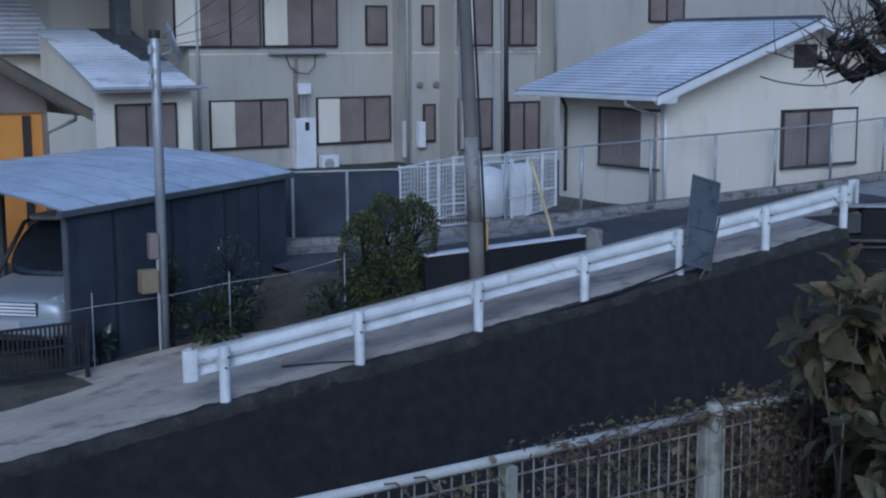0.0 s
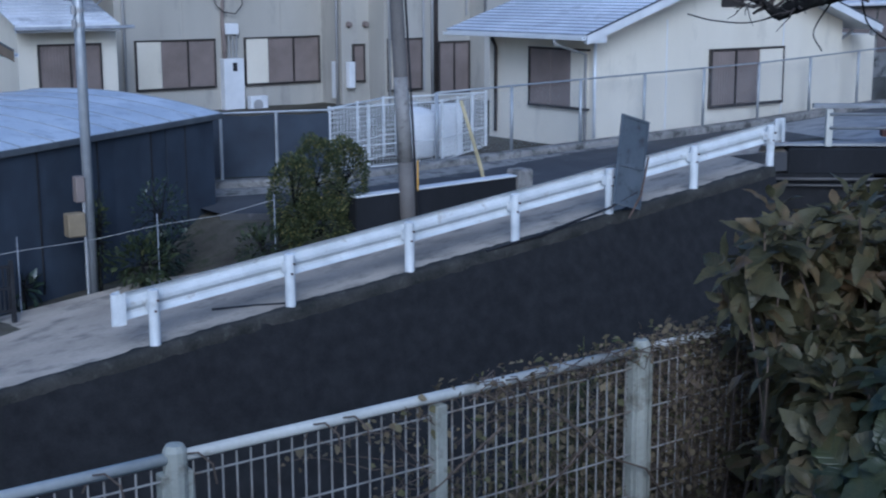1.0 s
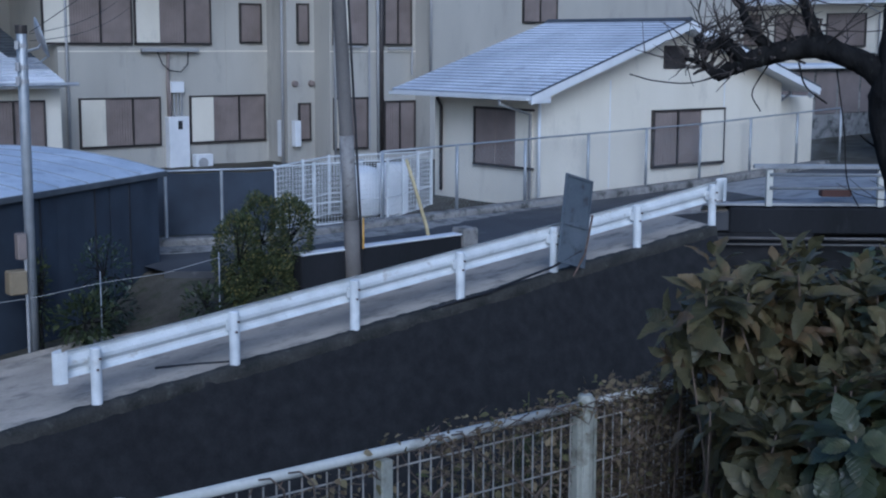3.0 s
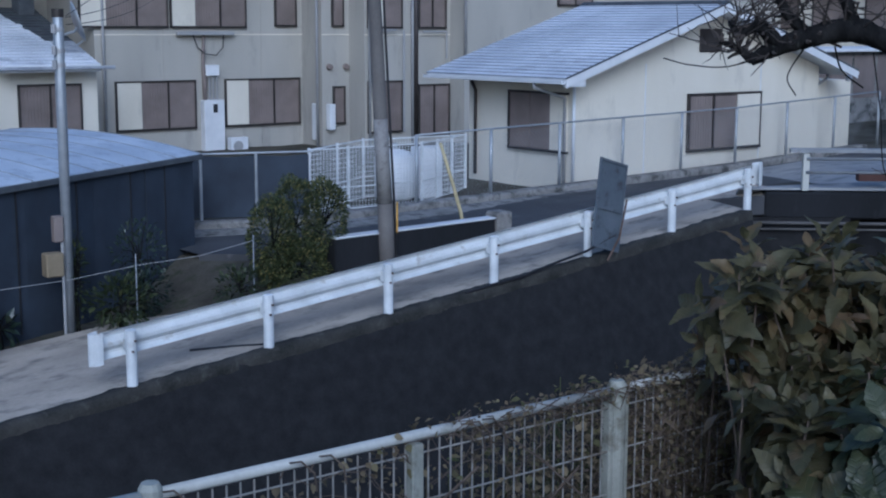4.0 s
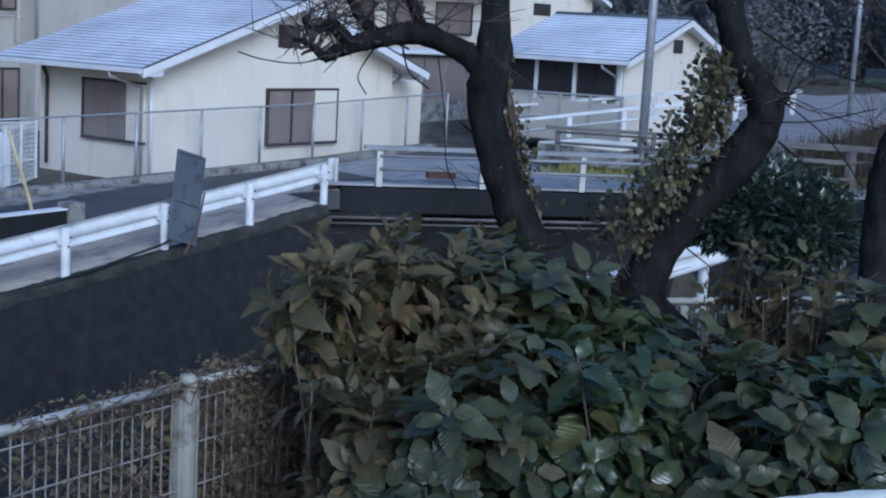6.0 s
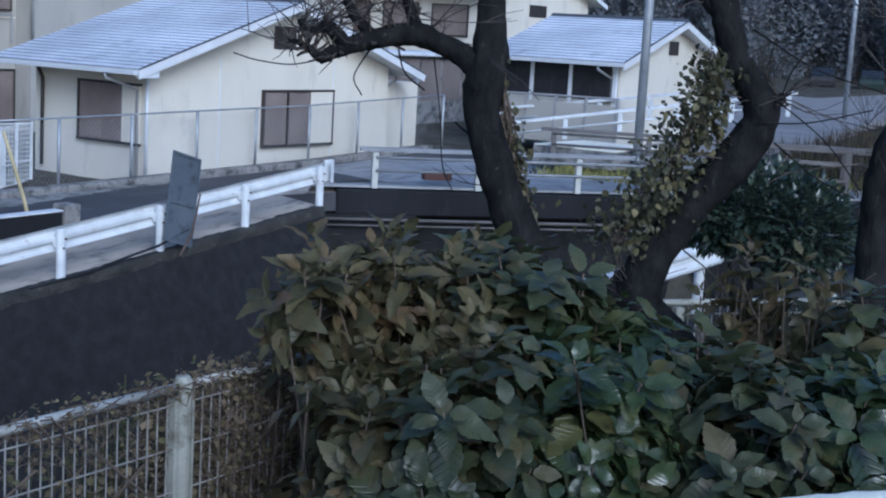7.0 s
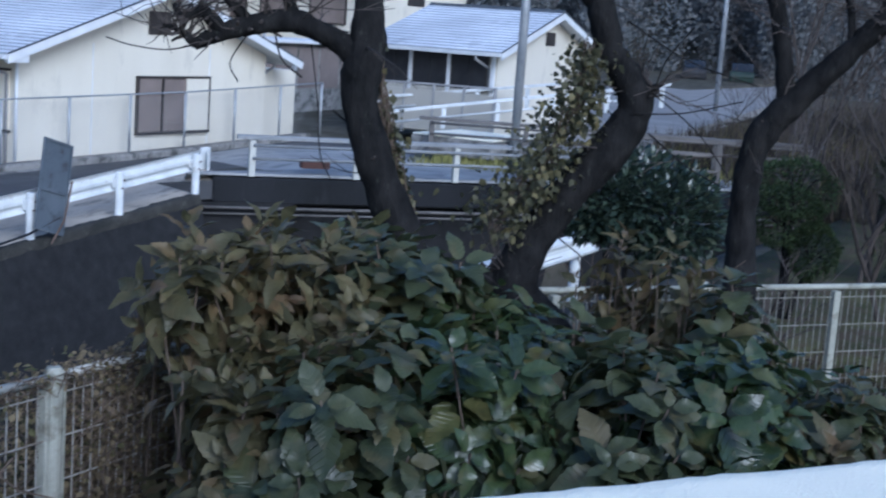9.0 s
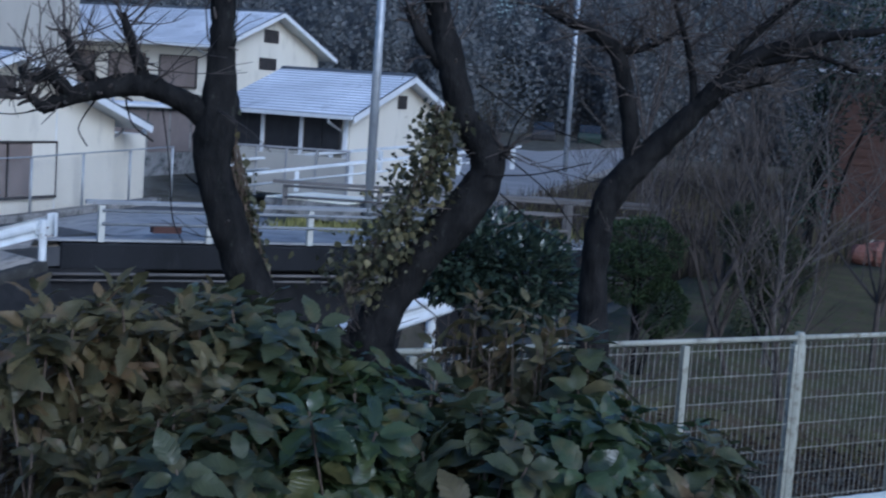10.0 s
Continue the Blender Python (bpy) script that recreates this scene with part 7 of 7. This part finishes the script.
tagged(new("verge_grass", raw(b, "verge_grass", VERGE)), "yellow-green grass on the verge behind the bridge", "grass", kind="stuff")

b = Build()
for k in range(16000):
    x, y = 26 + 44 * rng.random() ** 1.6, rng.uniform(3.5, 13.0)
    y += max(0.0, x - 36) * 0.09
    z = ground_z(x, y) + (0.35 if x > 31 else 0.1)
    a, hgt = rng.uniform(0, 6.28), rng.uniform(0.3, 0.9)
    dx, dy = math.cos(a) * 0.035, math.sin(a) * 0.035
    b.add([(x - dx, y - dy, z - 0.5), (x + dx, y + dy, z - 0.5), (x + rng.uniform(-0.25, 0.25), y + rng.uniform(-0.25, 0.25), z + hgt - 0.1)], [(0, 1, 2)])
tagged(new("dry_grass", raw(b, "dry_grass", DRY_GRASS)), "rank dry brown grass on the far bank", "grass", kind="stuff")

# dry vines over the yard fence
vines = thing("dry_vine", "tangle of dry brown vines over the mesh fence", "vine", (3.7, 3.62, 1.9))
o = vines.location
stems, leaves = Build(), Build()
lv, lf = LEAVES["ivy"]
for k in range(1250):
    x, z = rng.uniform(-1.3, 2.1) if k % 2 else rng.uniform(0.08, 1.1), rng.uniform(0.0, 1.13)
    if x < -0.5 and rng.random() < 0.5:
        continue
    lo = 0.04 if abs(x) < 0.2 else -0.08
    line = [Vector((x, rng.uniform(max(lo, -0.03 if k % 6 == 0 else 0.015), 0.09), z))]
    way = Vector((rng.uniform(-1, 1), rng.uniform(-0.15, 0.15), rng.uniform(-0.5, 0.6))).normalized()
    for j in range(7):
        way = (way + Vector((rng.uniform(-0.5, 0.5), rng.uniform(-0.2, 0.2), rng.uniform(-0.45, 0.4)))).normalized()
        q = line[-1] + way * 0.07
        line.append(Vector((q.x, max(0.045 if abs(q.x) < 0.16 else -0.05 if k % 6 == 0 else 0.012, min(0.13, q.y)), max(0.0, min(1.18 if k % 4 else 1.24, q.z)))))
    stems.tube(line, [0.0026 - 0.00018 * j for j in range(8)], 3, False)
    for j in range(12):
        p = line[rng.randrange(8)] + Vector((rng.gauss(0, 0.03), abs(rng.gauss(0, 0.03)), rng.gauss(0, 0.03)))
        m = leaf_pose(p, (rng.uniform(-1, 1), rng.uniform(-1, 1), rng.uniform(-1, 0.4)), rng.uniform(0.016, 0.038), rng, 1.0)
        leaves.add([m @ Vector(q) for q in lv], lf)
for k in range(190):
    x = -0.9 + 2.7 * rng.random() ** 0.8
    line = [Vector((x + 0.06 * j + rng.gauss(0, 0.02), 0.03 + rng.gauss(0, 0.03), 1.185 + rng.gauss(0, 0.016) + 0.03 * math.sin(j * 1.3 + k))) for j in range(6)]
    stems.tube(line, 0.0024, 3, False)
    for j in range(6):
        p = line[j] + Vector((rng.gauss(0, 0.03), rng.gauss(0, 0.03), rng.gauss(0.005, 0.018)))
        m = leaf_pose(p, (rng.uniform(-1, 1), rng.uniform(-1, 1), rng.uniform(-0.6, 0.8)), rng.uniform(0.01, 0.028), rng, 1.0)
        leaves.add([m @ Vector(q) for q in lv], lf)
for k in range(7):
    x = rng.uniform(-2.6, -0.2)
    stems.tube([(x, 0.03, 1.15), (x + 0.02, 0.025, 1.2), (x + 0.05, -0.02, 1.212), (x + 0.09, -0.035, 1.17), (x + 0.11, -0.02, 1.1)], 0.0035, 4, False)
for x0, x1, z0, z1 in ((-2.2, -0.7, 0.55, 1.0), (-1.6, -0.2, 0.3, 0.9), (-0.6, 0.4, 1.15, 0.4)):
    stems.tube([(x0 + (x1 - x0) * f, -0.02 + 0.03 * math.sin(9 * f), z0 + (z1 - z0) * f + 0.04 * math.sin(14 * f)) for f in (0, 0.2, 0.4, 0.6, 0.8, 1)], 0.005, 4, False)
tagged(part("stem_mass", raw(stems, "stem_mass", TWIG), TWIG, vines, "dry twining stems"), kind="stuff")
tagged(part("leaf_mass", raw(leaves, "leaf_mass", DRY), DRY, vines, "withered brown leaves"), kind="stuff")

# wooded hill behind: crowns standing behind one another, each a cloud of small leaves
vs, fs = [], []
for k in range(250):
    a, d = rng.uniform(0.9, 1.56), rng.uniform(104, 150)
    x, y = d * math.sin(a), d * math.cos(a)
    base, tall, wide = ground_z(x, y), rng.uniform(7, 14), rng.uniform(1.8, 3.6)
    for q in range(2000):
        f = rng.random()
        u = rng.uniform(0, 6.28)
        r = wide * math.sin(math.pi * min(1, f * 0.9 + 0.1)) ** 0.7 * rng.random() ** 0.4 * (0.8 + 0.5 * noise.noise((u, f * 5, k)))
        p = Vector((x + r * math.cos(u), y + r * math.sin(u), base + tall * f))
        g = Vector((rng.uniform(-1, 1), rng.uniform(-1, 1), rng.uniform(-1, 1))) * 0.17
        h = Vector((rng.uniform(-1, 1), rng.uniform(-1, 1), rng.uniform(-1, 1))) * 0.15
        n = len(vs)
        vs += [p - g, p + h, p + g, p - h]
        fs.append((n, n + 1, n + 2, n + 3))
b = Build()
b.v, b.f = vs, fs
tagged(new("far_woods", raw(b, "far_woods", WOOD_HAZED)), "wooded hillside behind the houses, paled with painted haze", "woods", kind="stuff")

# stones of the channel wall, square and set on their corners
S = 0.42
shapes = []
for v in range(4):
    b = Build()
    rr = random.Random(v)
    h = S / 2 - 0.006
    ring0 = [(math.cos(a) * h * 1.414, 0.0, math.sin(a) * h * 1.414) for a in (0, math.pi / 2, math.pi, 1.5 * math.pi)]
    ring1 = [(p[0] * 0.95 + rr.uniform(-0.012, 0.012), -0.009 - rr.uniform(0, 0.003), p[2] * 0.94 + rr.uniform(-0.01, 0.01)) for p in ring0]
    ring2 = [(p[0] * 0.55, -0.012 - rr.uniform(0, 0.004), p[2] * 0.55) for p in ring0]
    b.add(ring0 + ring1 + ring2, [(k, (k + 1) % 4, 4 + (k + 1) % 4, 4 + k) for k in range(4)] + [(4 + k, 4 + (k + 1) % 4, 8 + (k + 1) % 4, 8 + k) for k in range(4)] + [(8, 9, 10, 11)])
    shapes.append(b)
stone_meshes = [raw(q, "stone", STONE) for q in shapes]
rest = Build()
step = S * 0.7071
rr = random.Random(9)
count = 0
for row in range(28):
    z = 1.5 - row * step
    for col in range(60):
        x = 2.0 + col * 2 * step + (row % 2) * step
        top = lane_z(x) - 0.16
        if z + step * 0.9 > top or x > WALL_END - 0.3:
            continue
        depth = top + 0.1 - z
        f = (z + 3.4) / (lane_z(x) - 0.3 + 3.4)
        y = 14.0 + f * (edge_y(x) - 14.0) - 0.002
        m = Matrix.Translation((x + rr.uniform(-0.025, 0.025), y + rr.uniform(-0.006, 0.004), z + rr.uniform(-0.02, 0.02))) @ Matrix.Rotation(-math.atan((edge_y(x) - 14.0) / (lane_z(x) + 3.4)) + rr.uniform(-0.025, 0.025), 4, "X") @ Matrix.Rotation(rr.uniform(-0.09, 0.09), 4, "Y") @ Matrix.Scale(rr.uniform(0.9, 1.05), 4)
        if count < 300 and depth < 2.2 and 4.0 < x < 19:
            ob = new("stone", stone_meshes[rr.randrange(4)])
            ob.parent = channel_wall
            ob.matrix_basis = m
            count += 1
        else:
            q = shapes[rr.randrange(4)]
            rest.add([m @ Vector(p) for p in q.v], q.f)
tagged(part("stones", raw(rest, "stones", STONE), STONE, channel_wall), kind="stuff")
